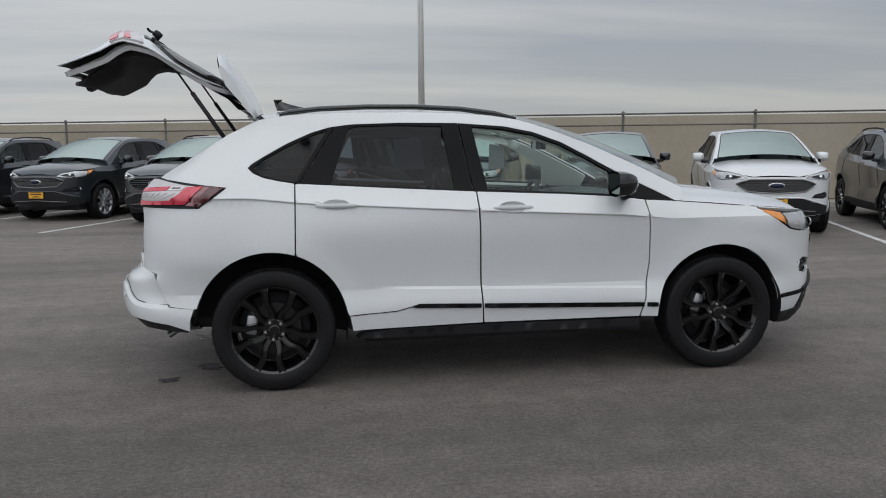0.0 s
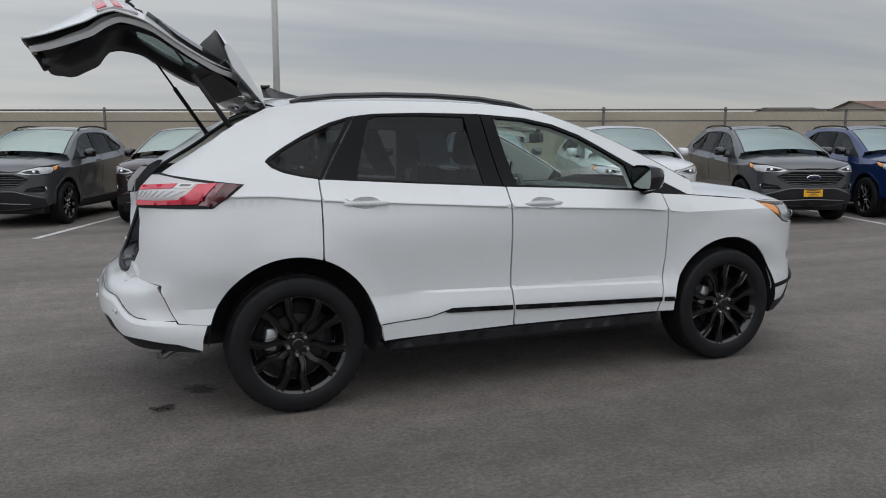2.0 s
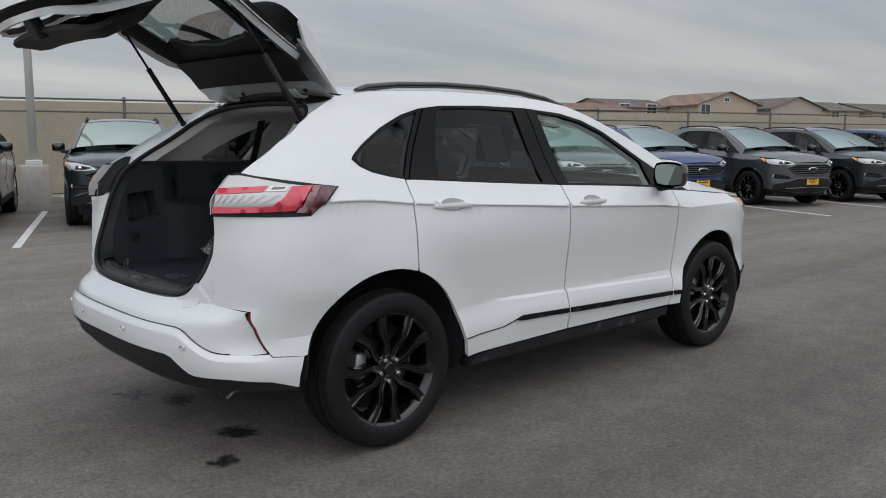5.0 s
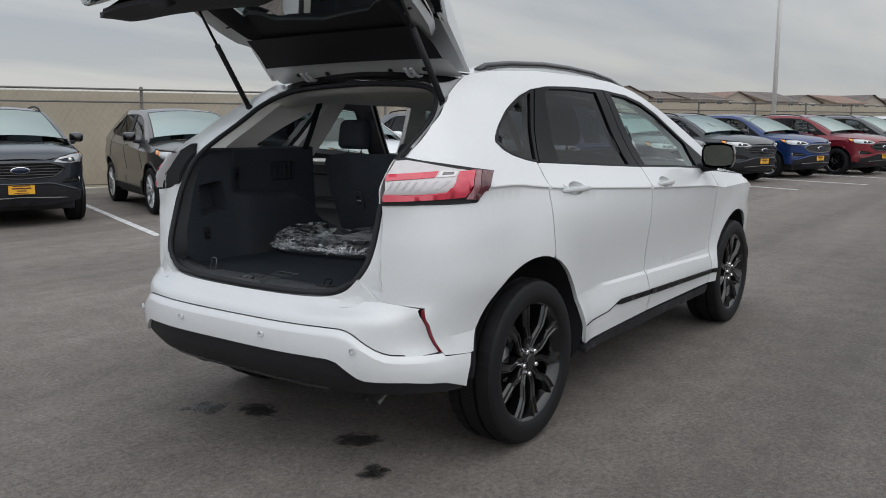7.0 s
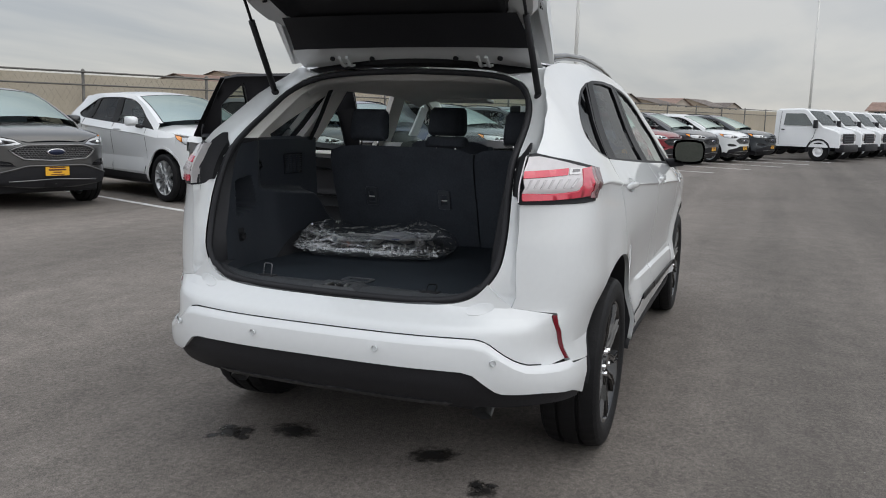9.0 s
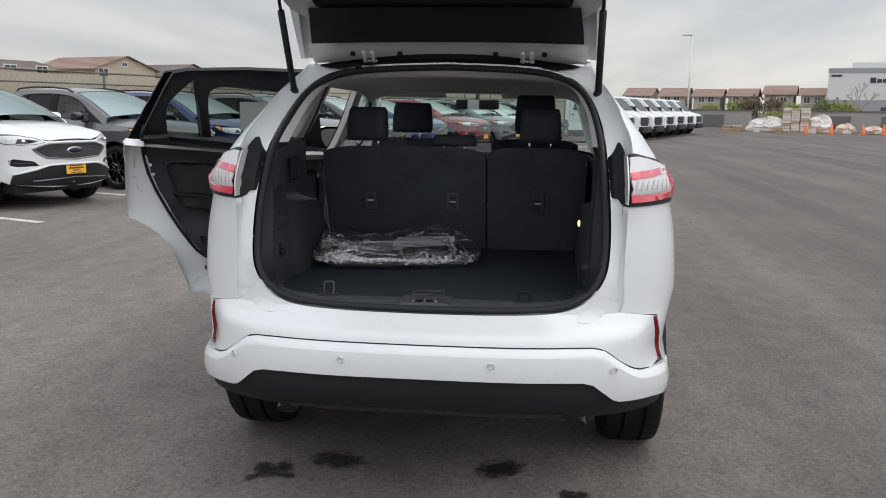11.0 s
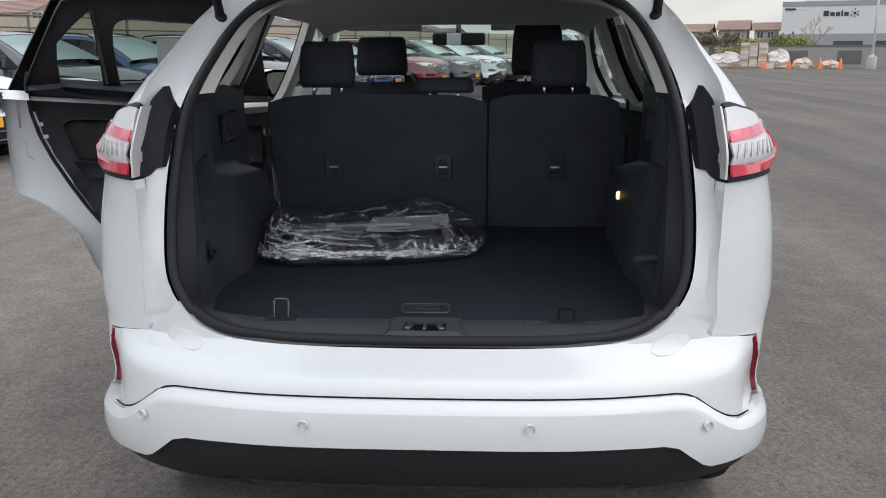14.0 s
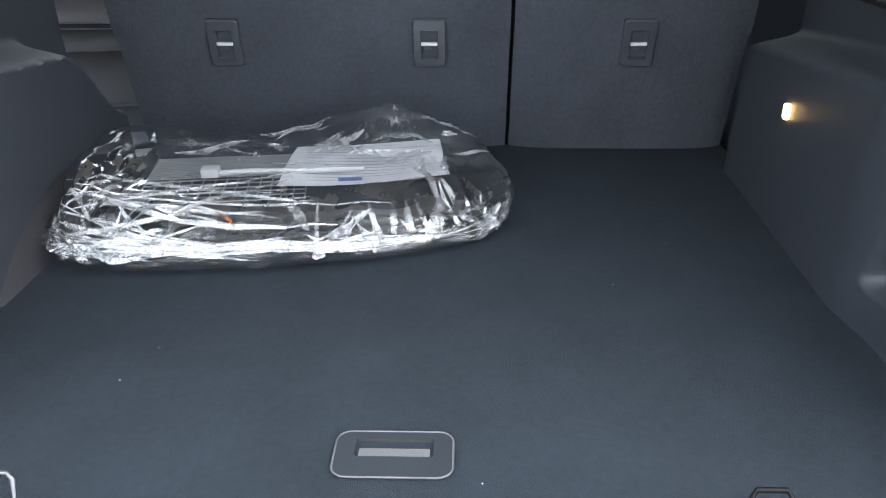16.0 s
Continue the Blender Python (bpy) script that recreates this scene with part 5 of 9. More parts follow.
def make_door(side, loop, outer, inner, gmat, hx, label, split):
    """One door: skin, window frame, pane, handle; side is -1 for the right."""
    fl = (lambda b: b) if side < 0 else mirror_y
    d = part(split, fl(door_skin(loop, hx)(bmesh.new())), M_WHITE, hero, label)
    part("window_frame", fl(frame_of(outer, inner)(bmesh.new())), M_SATIN, d)
    part("window_pane", fl(pane(inner)(bmesh.new())), gmat, d)
    part("handle", fl(handle(bmesh.new(), hx)), M_WHITE, d)
    part("handle_cup", fl(handle_cup(bmesh.new(), hx)), M_WHITE, d)
    return d


make_door(-1, RDOOR, FRAME_R, PANE_R, M_PRIVACY, 0.385, "white rear door, closed", "rear_door")
part("window_sticker", sheet(bmesh.new(), [S((0.755, 1.33), (0.94, 1.33), (0.925, 1.515), (0.755, 1.515))], skin, 0.08, offset=-0.016, skirt=0), M_PAPER, bpy.data.objects["rear_door"])
make_door(-1, FDOOR, FRAME_F, PANE_F, M_GLASS, 1.465, "white front door, closed", "front_door")
fdl = make_door(1, FDOOR, FRAME_F, PANE_F, M_GLASS, 1.465, "white front door, closed", "front_door")
part("window_sticker", mirror_y(sheet(bmesh.new(), [S((1.675, 1.285), (1.81, 1.285), (1.79, 1.455), (1.665, 1.485))], skin, 0.08, offset=-0.016, skirt=0)), M_PAPER, fdl, "white paper window sticker")
both(frame_of(FRAME_Q, PANE_Q), "quarter_window_frame", M_SATIN, hero)
both(pane(PANE_Q), "quarter_window", M_PRIVACY, hero)

# the open rear door on the left, swung about its front edge
FRAME_OPEN = [p for p in DLO_LOW if 0.15 < p[0] < 1.3] + [(1.165, 1.645), (0.8, 1.65), (0.5, 1.638), (0.38, 1.618), (0.165, 1.25)]
PANE_OPEN = [(0.25, 1.268), (0.7, 1.228), (1.115, 1.205), (1.06, 1.59), (0.8, 1.597), (0.52, 1.59), (0.43, 1.555)]
odoor = make_door(1, RDOOR, FRAME_OPEN, PANE_OPEN, M_PRIVACYBRIGHT, 0.385, "white rear door standing open, black inner trim", "rear_door")


def inner_sheet(loop, holes, y, thick, bm=None, bulge=0.0):
    bm = bmesh.new() if bm is None else bm
    def flat(u, z):
        x = u - LR + X0
        return Vector((x, -(half(x, z) - y), z))
    return mirror_y(sheet(bm, [S(*loop)] + [S(*h) for h in holes], flat, 0.08, skirt=thick))


INNER_W = [(0.165, 1.262), (0.152, 1.20), (0.15, 0.84)] + arc(ARCH_R, 68, 12, 10) + [(0.46, 0.44), (0.475, 0.36), (1.272, 0.378), (1.262, 0.72), (1.238, 1.187), (0.7, 1.218)]
EDGE = [(0.265, 1.33), (0.252, 1.285), (0.252, 1.164), (0.272, 1.07), (0.310, 0.965), (0.375, 0.838), (0.430, 0.745), (0.485, 0.664), (0.520, 0.62), (0.560, 0.588), (0.605, 0.565), (0.66, 0.551), (1.22, 0.535)]
GLASSHOLE = [(0.613, 1.277), (0.603, 1.36), (0.598, 1.44), (0.600, 1.495), (0.608, 1.520), (0.625, 1.538), (0.655, 1.547), (0.70, 1.548), (0.90, 1.534), (1.06, 1.512), (1.105, 1.30), (1.12, 1.225)]
QUARTERHOLE = [(0.384, 1.302), (0.380, 1.37), (0.388, 1.455), (0.450, 1.520), (0.518, 1.578), (0.528, 1.556), (0.546, 1.289)]
CARD = [(0.300, 1.280), (0.262, 1.280), (0.262, 1.164), (0.282, 1.07), (0.320, 0.97), (0.385, 0.843), (0.440, 0.75), (0.495, 0.672), (0.530, 0.628), (0.570, 0.598), (0.612, 0.576), (0.665, 0.562), (1.24, 0.547), (1.24, 0.72), (1.225, 1.21), (0.83, 1.247), (0.40, 1.288)]


def door_part(nm, loop, holes, y, thick, mt, label=""):
    bm = inner_sheet(loop, holes, y, thick)
    bmesh.ops.reverse_faces(bm, faces=bm.faces)
    return part(nm, bm, mt, odoor, label)


def door_line(nm, pts, y, r, mt):
    bm = bmesh.new()
    tube(bm, [(x, half(x, z) - y, z) for x, z in pts], r, 6)
    return part(nm, smooth(bm), mt, odoor)


panel = door_part("door_inner_panel", INNER_W, [], 0.075, 0.06, M_WHITE)
door_part("sash_trim", [(0.262, 1.255), (0.255, 1.30), (0.275, 1.345), (0.395, 1.570), (0.425, 1.615), (0.5, 1.634), (0.8, 1.645), (1.16, 1.638), (1.235, 1.18)], [GLASSHOLE, QUARTERHOLE], 0.085, 0.03, M_BLACK, "black window frame trim")
door_part("door_card", CARD, [], 0.115, 0.04, M_DOORCARD, "black moulded door card")
door_part("window_divider", [(0.552, 1.288), (0.566, 1.288), (0.533, 1.572), (0.520, 1.580)], [], 0.092, 0.02, M_STEEL)
door_part("belt_rail", [(0.385, 1.288), (0.83, 1.243), (1.22, 1.205), (1.22, 1.165), (0.83, 1.205), (0.50, 1.238), (0.40, 1.262)], [], 0.128, 0.03, M_DOORCARD)
door_part("card_insert", [(0.372, 1.112), (0.421, 1.122), (0.507, 1.122), (0.703, 1.090), (1.20, 1.06), (1.20, 0.905), (0.696, 0.935), (0.412, 0.968), (0.394, 1.03)], [], 0.124, 0.02, M_BLACK)
door_line("insert_piping", [(0.362, 1.110), (0.390, 1.128), (0.421, 1.132), (0.507, 1.131), (0.703, 1.099), (1.20, 1.068)], 0.122, 0.006, M_DOORCARD)
door_part("arm_rest", [(0.400, 0.958), (0.696, 0.925), (1.20, 0.895), (1.20, 0.835), (0.62, 0.862), (0.44, 0.885)], [], 0.150, 0.045, M_DOORCARD)
door_part("map_pocket", [(0.530, 0.715), (0.672, 0.702), (1.18, 0.680), (1.18, 0.590), (0.66, 0.612), (0.585, 0.640), (0.555, 0.668)], [], 0.135, 0.04, M_TRIMBLACK)
door_line("door_seal", EDGE, 0.084, 0.009, M_BLACK)
door_line("seal_edge", [(x + 0.012, z + 0.007) for x, z in EDGE[2:]], 0.110, 0.0055, M_WHITE)
for x, z in ((0.278, 1.115), (0.292, 1.062)):
    bm = bmesh.new()
    box(bm, x - 0.006, x + 0.016, half(x, z) - 0.125, half(x, z) - 0.108, z - 0.008, z + 0.008, 0.003)
    part("door_clip", bm, M_WHITE, odoor)
for x, z, r in ((0.560, 0.518, 0.013), (0.196, 1.16, 0.006)):
    bm = bmesh.new()
    lathe(bm, [(0.0, -0.003), (r * 0.7, -0.004), (r, 0.0), (r, 0.006)], 14, m=Matrix.Translation((x, half(x, z) - 0.077, z)) @ Matrix.Rotation(radians(-90), 4, "Z"))
    part("panel_plug", smooth(bm, 40), M_BLACK, panel)
for pts in ([(0.495, 0.425), (0.530, 0.470), (0.560, 0.475), (0.600, 0.520), (0.640, 0.535)], [(0.195, 1.05), (0.215, 1.035), (0.212, 0.98), (0.235, 0.96)], [(0.205, 1.25), (0.200, 1.10)]):
    bm = bmesh.new()
    tube(bm, [(x, half(x, z) - 0.0755, z) for x, z in pts], 0.0035, 6)
    part("panel_swage", smooth(bm), M_WHITE, panel)
part("window_sticker", mirror_y(sheet(bmesh.new(), [S((0.770, 1.315), (0.962, 1.315), (0.948, 1.468), (0.770, 1.468))], skin, 0.08, offset=-0.016, skirt=0)), mat("sticker_back", (0.40, 0.45, 0.42), 0.8), odoor, "white paper window sticker")
DOOR_OPEN = 66
hinge = Matrix.Translation((1.235, 0.90, 0)) @ Matrix.Rotation(radians(-DOOR_OPEN), 4, "Z") @ Matrix.Translation((-1.235, -0.90, 0))
odoor.matrix_basis = hinge

# roof, windscreen, hood
bm = bmesh.new()
gridmesh(bm, [[roof_point(x, v) for v in np.linspace(-1, 1, 25)] for x in np.linspace(-0.03, 1.52, 26)])
part("roof", smooth(bm), M_WHITE, hero)
bm = bmesh.new()
gridmesh(bm, [[roof_point(x, v) for v in np.linspace(-0.985, 0.985, 21)] for x in np.linspace(1.53, 2.58, 16)])
part("windshield", smooth(bm), M_SCREEN, hero, "large raked clear windshield")
LINER_Z = curve([(-0.10, 1.592), (-0.02, 1.566), (0.10, 1.582), (0.4, 1.600), (1.0, 1.592), (1.3, 1.568), (1.50, 1.530), (1.60, 1.522)], 0.03)


def liner_point(x, v):
    """The headliner hangs below the roof and turns down towards the side rails."""
    z = LINER_Z(x) - 0.018 * v * v - 0.045 * abs(v) ** 9
    return Vector((x, v * (half(x, LINER_Z(x)) - 0.045), z))


bm = bmesh.new()
gridmesh(bm, [[liner_point(x, v) for v in np.linspace(-1, 1, 33)] for x in np.linspace(-0.02, 1.50, 26)])
part("headliner", smooth(bm), M_LINER, hero, "pale grey fabric headliner")
bm = bmesh.new()
gridmesh(bm, [[hood_point(x, v) for v in np.linspace(-1, 1, 41)] for x in np.linspace(2.45, 3.70, 34)])
bmesh.ops.recalc_face_normals(bm, faces=bm.faces)
part("hood", smooth(bm), M_WHITE, hero)
for sgn in (-1, 1):
    bm = bmesh.new()
    tube(bm, [hood_point(x, sgn) + Vector((0, sgn * 0.001, -0.004)) for x in np.linspace(2.52, 3.66, 22)], 0.0045, 5)
    part("hood_gap", smooth(bm), M_BLACK, hero)
for sgn in (-1, 1):
    bm = bmesh.new()
    tube(bm, [(x, sgn * (half(x, CANT(x)) - 0.035), CANT(x) + dz) for x, dz in ((0.06, 0.003), (0.12, 0.020), (0.3, 0.031), (0.6, 0.035), (0.9, 0.035), (1.2, 0.031), (1.42, 0.020), (1.56, 0.002))], 0.017, 8)
    part("roof_rail", smooth(bm), M_GLOSSBLACK, hero, "black roof rail")
    mirror_part(hero, M_GLOSSBLACK, sgn)
bm = bmesh.new()
rows = []
for k in range(7):
    t = k / 6
    w = 0.018 * (1 - t * 0.7)
    rows.append([(0.16 - 0.14 * (1 - t) * 1.0 - 0.10 * t, -w, 1.715 + 0.075 * t), (0.30 - 0.30 * t, 0, 1.71 + 0.075 * t), (0.02 - 0.02 * t, w, 1.715 + 0.075 * t)])
gridmesh(bm, rows, closed=True)
part("roof_antenna", smooth(bm), M_GLOSSBLACK, hero)

# rear bumper: an upper ledge and a proud lower face that meet in a step
BUMP_R = [(0.0, 0.545), (0.46, 0.544), (0.55, 0.541), (0.585, 0.530), (0.65, 0.470), (0.672, 0.459), (0.71, 0.456), (0.79, 0.452)]
LIP = [(0.0, 0.654), (0.50, 0.655), (0.58, 0.653), (0.62, 0.644), (0.715, 0.572), (0.745, 0.558), (0.79, 0.552)]
LIP_U = [(uy(y, z), z) for y, z in LIP]


def lip_line(y):
    """Height of the edge of the bumper's proud lower face: level behind, dropping towards the corners."""
    return float(np.interp(abs(y), [0.0, 0.50, 0.58, 0.62, 0.715, 0.745, 0.79, 0.862], [0.654, 0.655, 0.653, 0.644, 0.572, 0.558, 0.552, 0.545]))


def outward(p):
    return Vector((-1, math.copysign(min(1.0, max(0.0, (abs(p.y) - 0.55) / 0.33)) * 0.9, p.y), 0)).normalized()


def bumper_skin(u, z):
    """The proud lower face, with a bevel along its upper edge."""
    p = skin(u, z)
    k = min(1.0, max(0.0, (lip_line(p.y) - z) / 0.022))
    return p + outward(p) * (0.010 + 0.014 * k) * min(1.0, max(0.15, (p.x + 0.44) / -0.22))


def seam_u(z):
    """Where the bumper meets the quarter panel at a height."""
    return float(np.interp(z, [q[1] for q in SEAM_U[2:5]], [q[0] for q in SEAM_U[2:5]]))


@functools.lru_cache(None)
def pocket(z):
    """At a height: where the ledge ends beside the corner reflector, and how far it is drawn in there."""
    a = skin(seam_u(z), z)
    u = uy(abs(a.y) - 0.018, z)
    return u, abs(a.y) - 0.018, a.x - 0.004 - skin(u, z).x


def ledge_skin(u, z):
    """The upper part, drawn in towards the corner reflectors."""
    p = skin(u, z)
    if z > 0.755:
        return p
    _, y, sunk = pocket(round(z, 4))
    t = min(1.0, max(0.0, 1 - (y - abs(p.y)) / 0.085))
    return p + Vector((sunk * t * t * (3 - 2 * t) * min(1.0, max(0.0, (0.732 - z) / 0.05)), 0, 0))


def lip_crease(u):
    z = 0.64
    for _ in range(4):
        z = lip_line(skin(u, z).y)
    return z - 0.022


low = [(uy(y, z), z) for y, z in BUMP_R] + S((-0.60, 0.428), (-0.487, 0.385)) + SEAM_U[:3] + LIP_U[::-1]
low_all = low[:-1] + [(0.0, 0.654)] + [(-u, z) for u, z in low[:-1][::-1] if u > 1e-6]
REFLECT_Z = [float(z) for z in np.linspace(0.545, 0.718, 9)]
led = [(u, z - 0.014) for u, z in LIP_U] + [(pocket(z)[0], z) for z in REFLECT_Z] + [(uy(0.812, 0.724), 0.724)] + SEAM_U[5:] + GATE_LOW[::-1]
led_all = led + [(-u, z) for u, z in led[::-1] if u > 1e-6]
bumper = part("rear_bumper", sheet(bmesh.new(), [led_all], ledge_skin, 0.03, inset=0.0004, skirt=0.025, edge=0.02, creases=((lambda u: 0.684, 0.006), (lambda u: 0.70, 0.006))), M_WHITE, hero, "white rear bumper with parking sensors")
part("bumper_face", sheet(bmesh.new(), [low_all], bumper_skin, 0.03, inset=0.0004, skirt=0.035, edge=0.014, creases=((lip_crease, 0.004),)), M_WHITE, bumper)
# thin dark tube added along the lip for the shadow in its gap
bm = bmesh.new()
tube(bm, [skin(u, lip_line(skin(u, 0.64).y) + 0.001) + outward(skin(u, 0.64)) * 0.001 for u in np.linspace(-LIP_U[-1][0], LIP_U[-1][0], 60)], 0.0022, 5)
part("bumper_gap_shadow", smooth(bm), M_SATIN, bumper)
val_l = [(uy(y, z), z + 0.004) for y, z in BUMP_R] + S((-0.60, 0.432), (-0.487, 0.389), (-0.50, 0.372)) + [(uy(0.80, 0.385), 0.385), (uy(0.68, 0.376), 0.376), (uy(0.5, 0.372), 0.372), (0.0, 0.370)]
val_all = val_l + [(-u, z) for u, z in val_l[::-1] if u > 1e-6]
part("rear_valance", sheet(bmesh.new(), [val_all], bumper_skin, 0.05, inset=0.001, offset=-0.014, skirt=0.05), M_BLACK, hero, "black plastic lower rear valance")
valance = bpy.data.objects["rear_valance"]
strip = [(uy(y, 0.392), 0.392) for y in (0.0, 0.2, 0.40, 0.50)] + [(uy(y, 0.374), 0.374) for y in (0.47, 0.2, 0.0)]
part("valance_strip", sheet(bmesh.new(), [strip + [(-u, z) for u, z in strip[::-1] if u > 1e-6]], bumper_skin, 0.04, offset=-0.010, skirt=0.012), M_SCUFFED, valance, "scuffed glossy strip along the valance")
for y, z in ((-0.645, 0.580), (0.655, 0.582), (-0.243, 0.603), (0.262, 0.603)):
    p = bumper_skin(uy(-y, z), z)
    q = bumper_skin(uy(-y - 0.01, z), z) - bumper_skin(uy(-y + 0.01, z), z)
    yaw = math.atan2(q.y, q.x)
    bm = bmesh.new()
    lathe(bm, [(0.0, -0.0025), (0.0082, -0.0025), (0.0082, -0.0050), (0.0098, -0.0050), (0.0098, -0.0025), (0.0108, -0.003), (0.011, -0.012)], 20, m=Matrix.Translation(p) @ Matrix.Rotation(yaw, 4, "Z") @ Matrix.Rotation(radians(180), 4, "Z"))
    bmesh.ops.recalc_face_normals(bm, faces=bm.faces)
    part("parking_sensor", smooth(bm, 30), M_WHITE, hero)
for sgn in (-1, 1):
    bm = bmesh.new()
    rows = []
    for z in REFLECT_Z:
        a = skin(seam_u(z) - 0.001, z) + Vector((0.003, 0.001, 0))
        b = Vector((a.x - 0.003, a.y + 0.0175, z))
        rows.append([a + Vector((0.02, 0.004, 0)), a, a.lerp(b, 0.5) + Vector((-0.001, 0, 0)), b, b + Vector((0.02, 0, 0))])
    gridmesh(bm, rows, closed=True)
    bmesh.ops.recalc_face_normals(bm, faces=bm.faces)
    bm = smooth(bm, 40)
    part("rear_reflector", mirror_y(bm) if sgn > 0 else bm, M_REFLECT, hero, "tall dark red corner reflector")
    bm = bmesh.new()
    for dz, r in ((0.0, 1.0), (0.006, 0.86)):
        rows = []
        for x, z in ((-0.48, 0.345), (-0.57, 0.338), (-0.63, 0.322), (-0.668, 0.296)):
            rows.append([(x - 0.012 * math.sin(a), sgn * 0.547 + 0.040 * r * math.cos(a), z + dz + 0.018 * r * math.sin(a)) for a in np.linspace(0, 2 * math.pi, 18, endpoint=False)])
        gridmesh(bm, rows, closed=True)
    bmesh.ops.recalc_face_normals(bm, faces=bm.faces)
    part("exhaust_tip", smooth(bm), M_STEEL, hero)

# tail lamps on the body: a black housing, a ribbed clear upper, a red bar and a red lower band that turns up at its outer end
for sgn in (-1, 1):
    fl = mirror_y if sgn > 0 else (lambda b: b)
    lens = lambda loop, off, skirt=0.006: fl(sheet(bmesh.new(), [loop], skin, 0.03, offset=off, skirt=skirt, edge=0.015))
    L = lambda *p: [(uy(y, z), z) if k else (ux(y, z), z) for k, y, z in p]
    lamp = part("tail_lamp", lens(shrink(dense(TAIL_LAMP, 0.03), 0.001), 0.006, 0.035), M_BLACK, hero, "tail lamp with clear ribbed upper and red lower lens")
    clear = L((1, 0.693, 1.160), (1, 0.688, 1.222), (1, 0.692, 1.276), (1, 0.722, 1.278), (1, 0.80, 1.257), (0, -0.494, 1.245), (0, -0.42, 1.235), (0, -0.47, 1.205), (0, -0.53, 1.160))
    part("clear_lens", lens(clear, 0.011), M_LENSCLEAR, lamp)
    low = L((1, 0.694, 1.131), (1, 0.692, 1.158), (1, 0.789, 1.163), (0, -0.575, 1.167), (0, -0.545, 1.175), (0, -0.520, 1.193), (0, -0.478, 1.232), (0, -0.385, 1.235), (0, -0.445, 1.176), (0, -0.487, 1.136))
    part("red_lens", lens(low, 0.016), M_LENSRED, lamp)
    part("grey_band", lens(L((0, -0.381, 1.235), (0, -0.346, 1.233), (0, -0.446, 1.126), (0, -0.482, 1.129)), 0.0145), M_BANDRED, lamp)
    part("dark_red_tip", lens(L((0, -0.342, 1.233), (0, -0.268, 1.227), (0, -0.322, 1.186), (0, -0.413, 1.122), (0, -0.445, 1.124)), 0.0145), M_TIPRED, lamp)
    part("red_bar", lens(L((1, 0.692, 1.203), (1, 0.689, 1.226), (0, -0.569, 1.236), (0, -0.596, 1.212)), 0.015), M_LENSRED, lamp)
    win = part("clear_window", lens(L((0, -0.588, 1.213), (0, -0.562, 1.236), (0, -0.486, 1.234), (0, -0.512, 1.213)), 0.015), M_FIN, lamp)
    part("window_slot", lens(L((0, -0.566, 1.220), (0, -0.553, 1.231), (0, -0.505, 1.230), (0, -0.516, 1.221)), 0.0165), M_LENSSMOKE, win)
    for k in range(7):
        y0 = 0.706 + 0.0205 * k
        part("lens_fin", lens([(uy(y0, 1.17), 1.171), (uy(y0 + 0.005, 1.17), 1.171), (uy(y0 + 0.014, 1.20), 1.199), (uy(y0 + 0.007, 1.20), 1.199)], 0.0135, 0.003), M_FINSHADE, lamp)
    bm = bmesh.new()
    gridmesh(bm, [[skin(uy(0.690, z), z) + Vector((dx, dy, 0)) for dx, dy in ((-0.012, -0.001), (-0.013, 0.004), (0.018, 0.009), (0.050, 0.011))] for z in np.linspace(1.126, 1.286, 9)])
    bmesh.ops.recalc_face_normals(bm, faces=bm.faces)
    part("lens_return", smooth(fl(bm), 60), M_LENSCLEAR, lamp)
    low_b, top_b = curve([(0.0, 1.140), (0.55, 1.138), (0.75, 1.122), (1.0, 1.117)], 0.02), curve([(0.0, 1.272), (0.3, 1.284), (0.5, 1.300), (0.72, 1.328), (0.80, 1.332), (0.90, 1.318), (1.0, 1.296)], 0.02)
    for nm, mt, f0, f1, sunk in (("lamp_bracket", M_BLACK, 0.30, 1.0, 0.0), ("bracket_shelf", M_SATIN, 0.0, 0.34, 0.004)):
        bm = bmesh.new()
        rows = []
        for f in np.linspace(f0, f1, 9):
            col = []
            for t in np.linspace(0, 1, 9):
                z = float(low_b(f) + (top_b(f) - low_b(f)) * t)
                col.append(seal_at(z).lerp(skin(uy(0.684, z), z) + Vector((0.030, 0, 0)), f) + Vector((sunk + 0.008 * math.sin(math.pi * f), 0, 0)))
            back = Vector((0.020, 0, 0))
            rows.append([col[0] + back] + col + [col[-1] + back])
        gridmesh(bm, rows)
        bmesh.ops.recalc_face_normals(bm, faces=bm.faces)
        part(nm, smooth(fl(bm), 40), mt, hero, "black plastic bracket beside the tail lamp" if mt is M_BLACK else "")

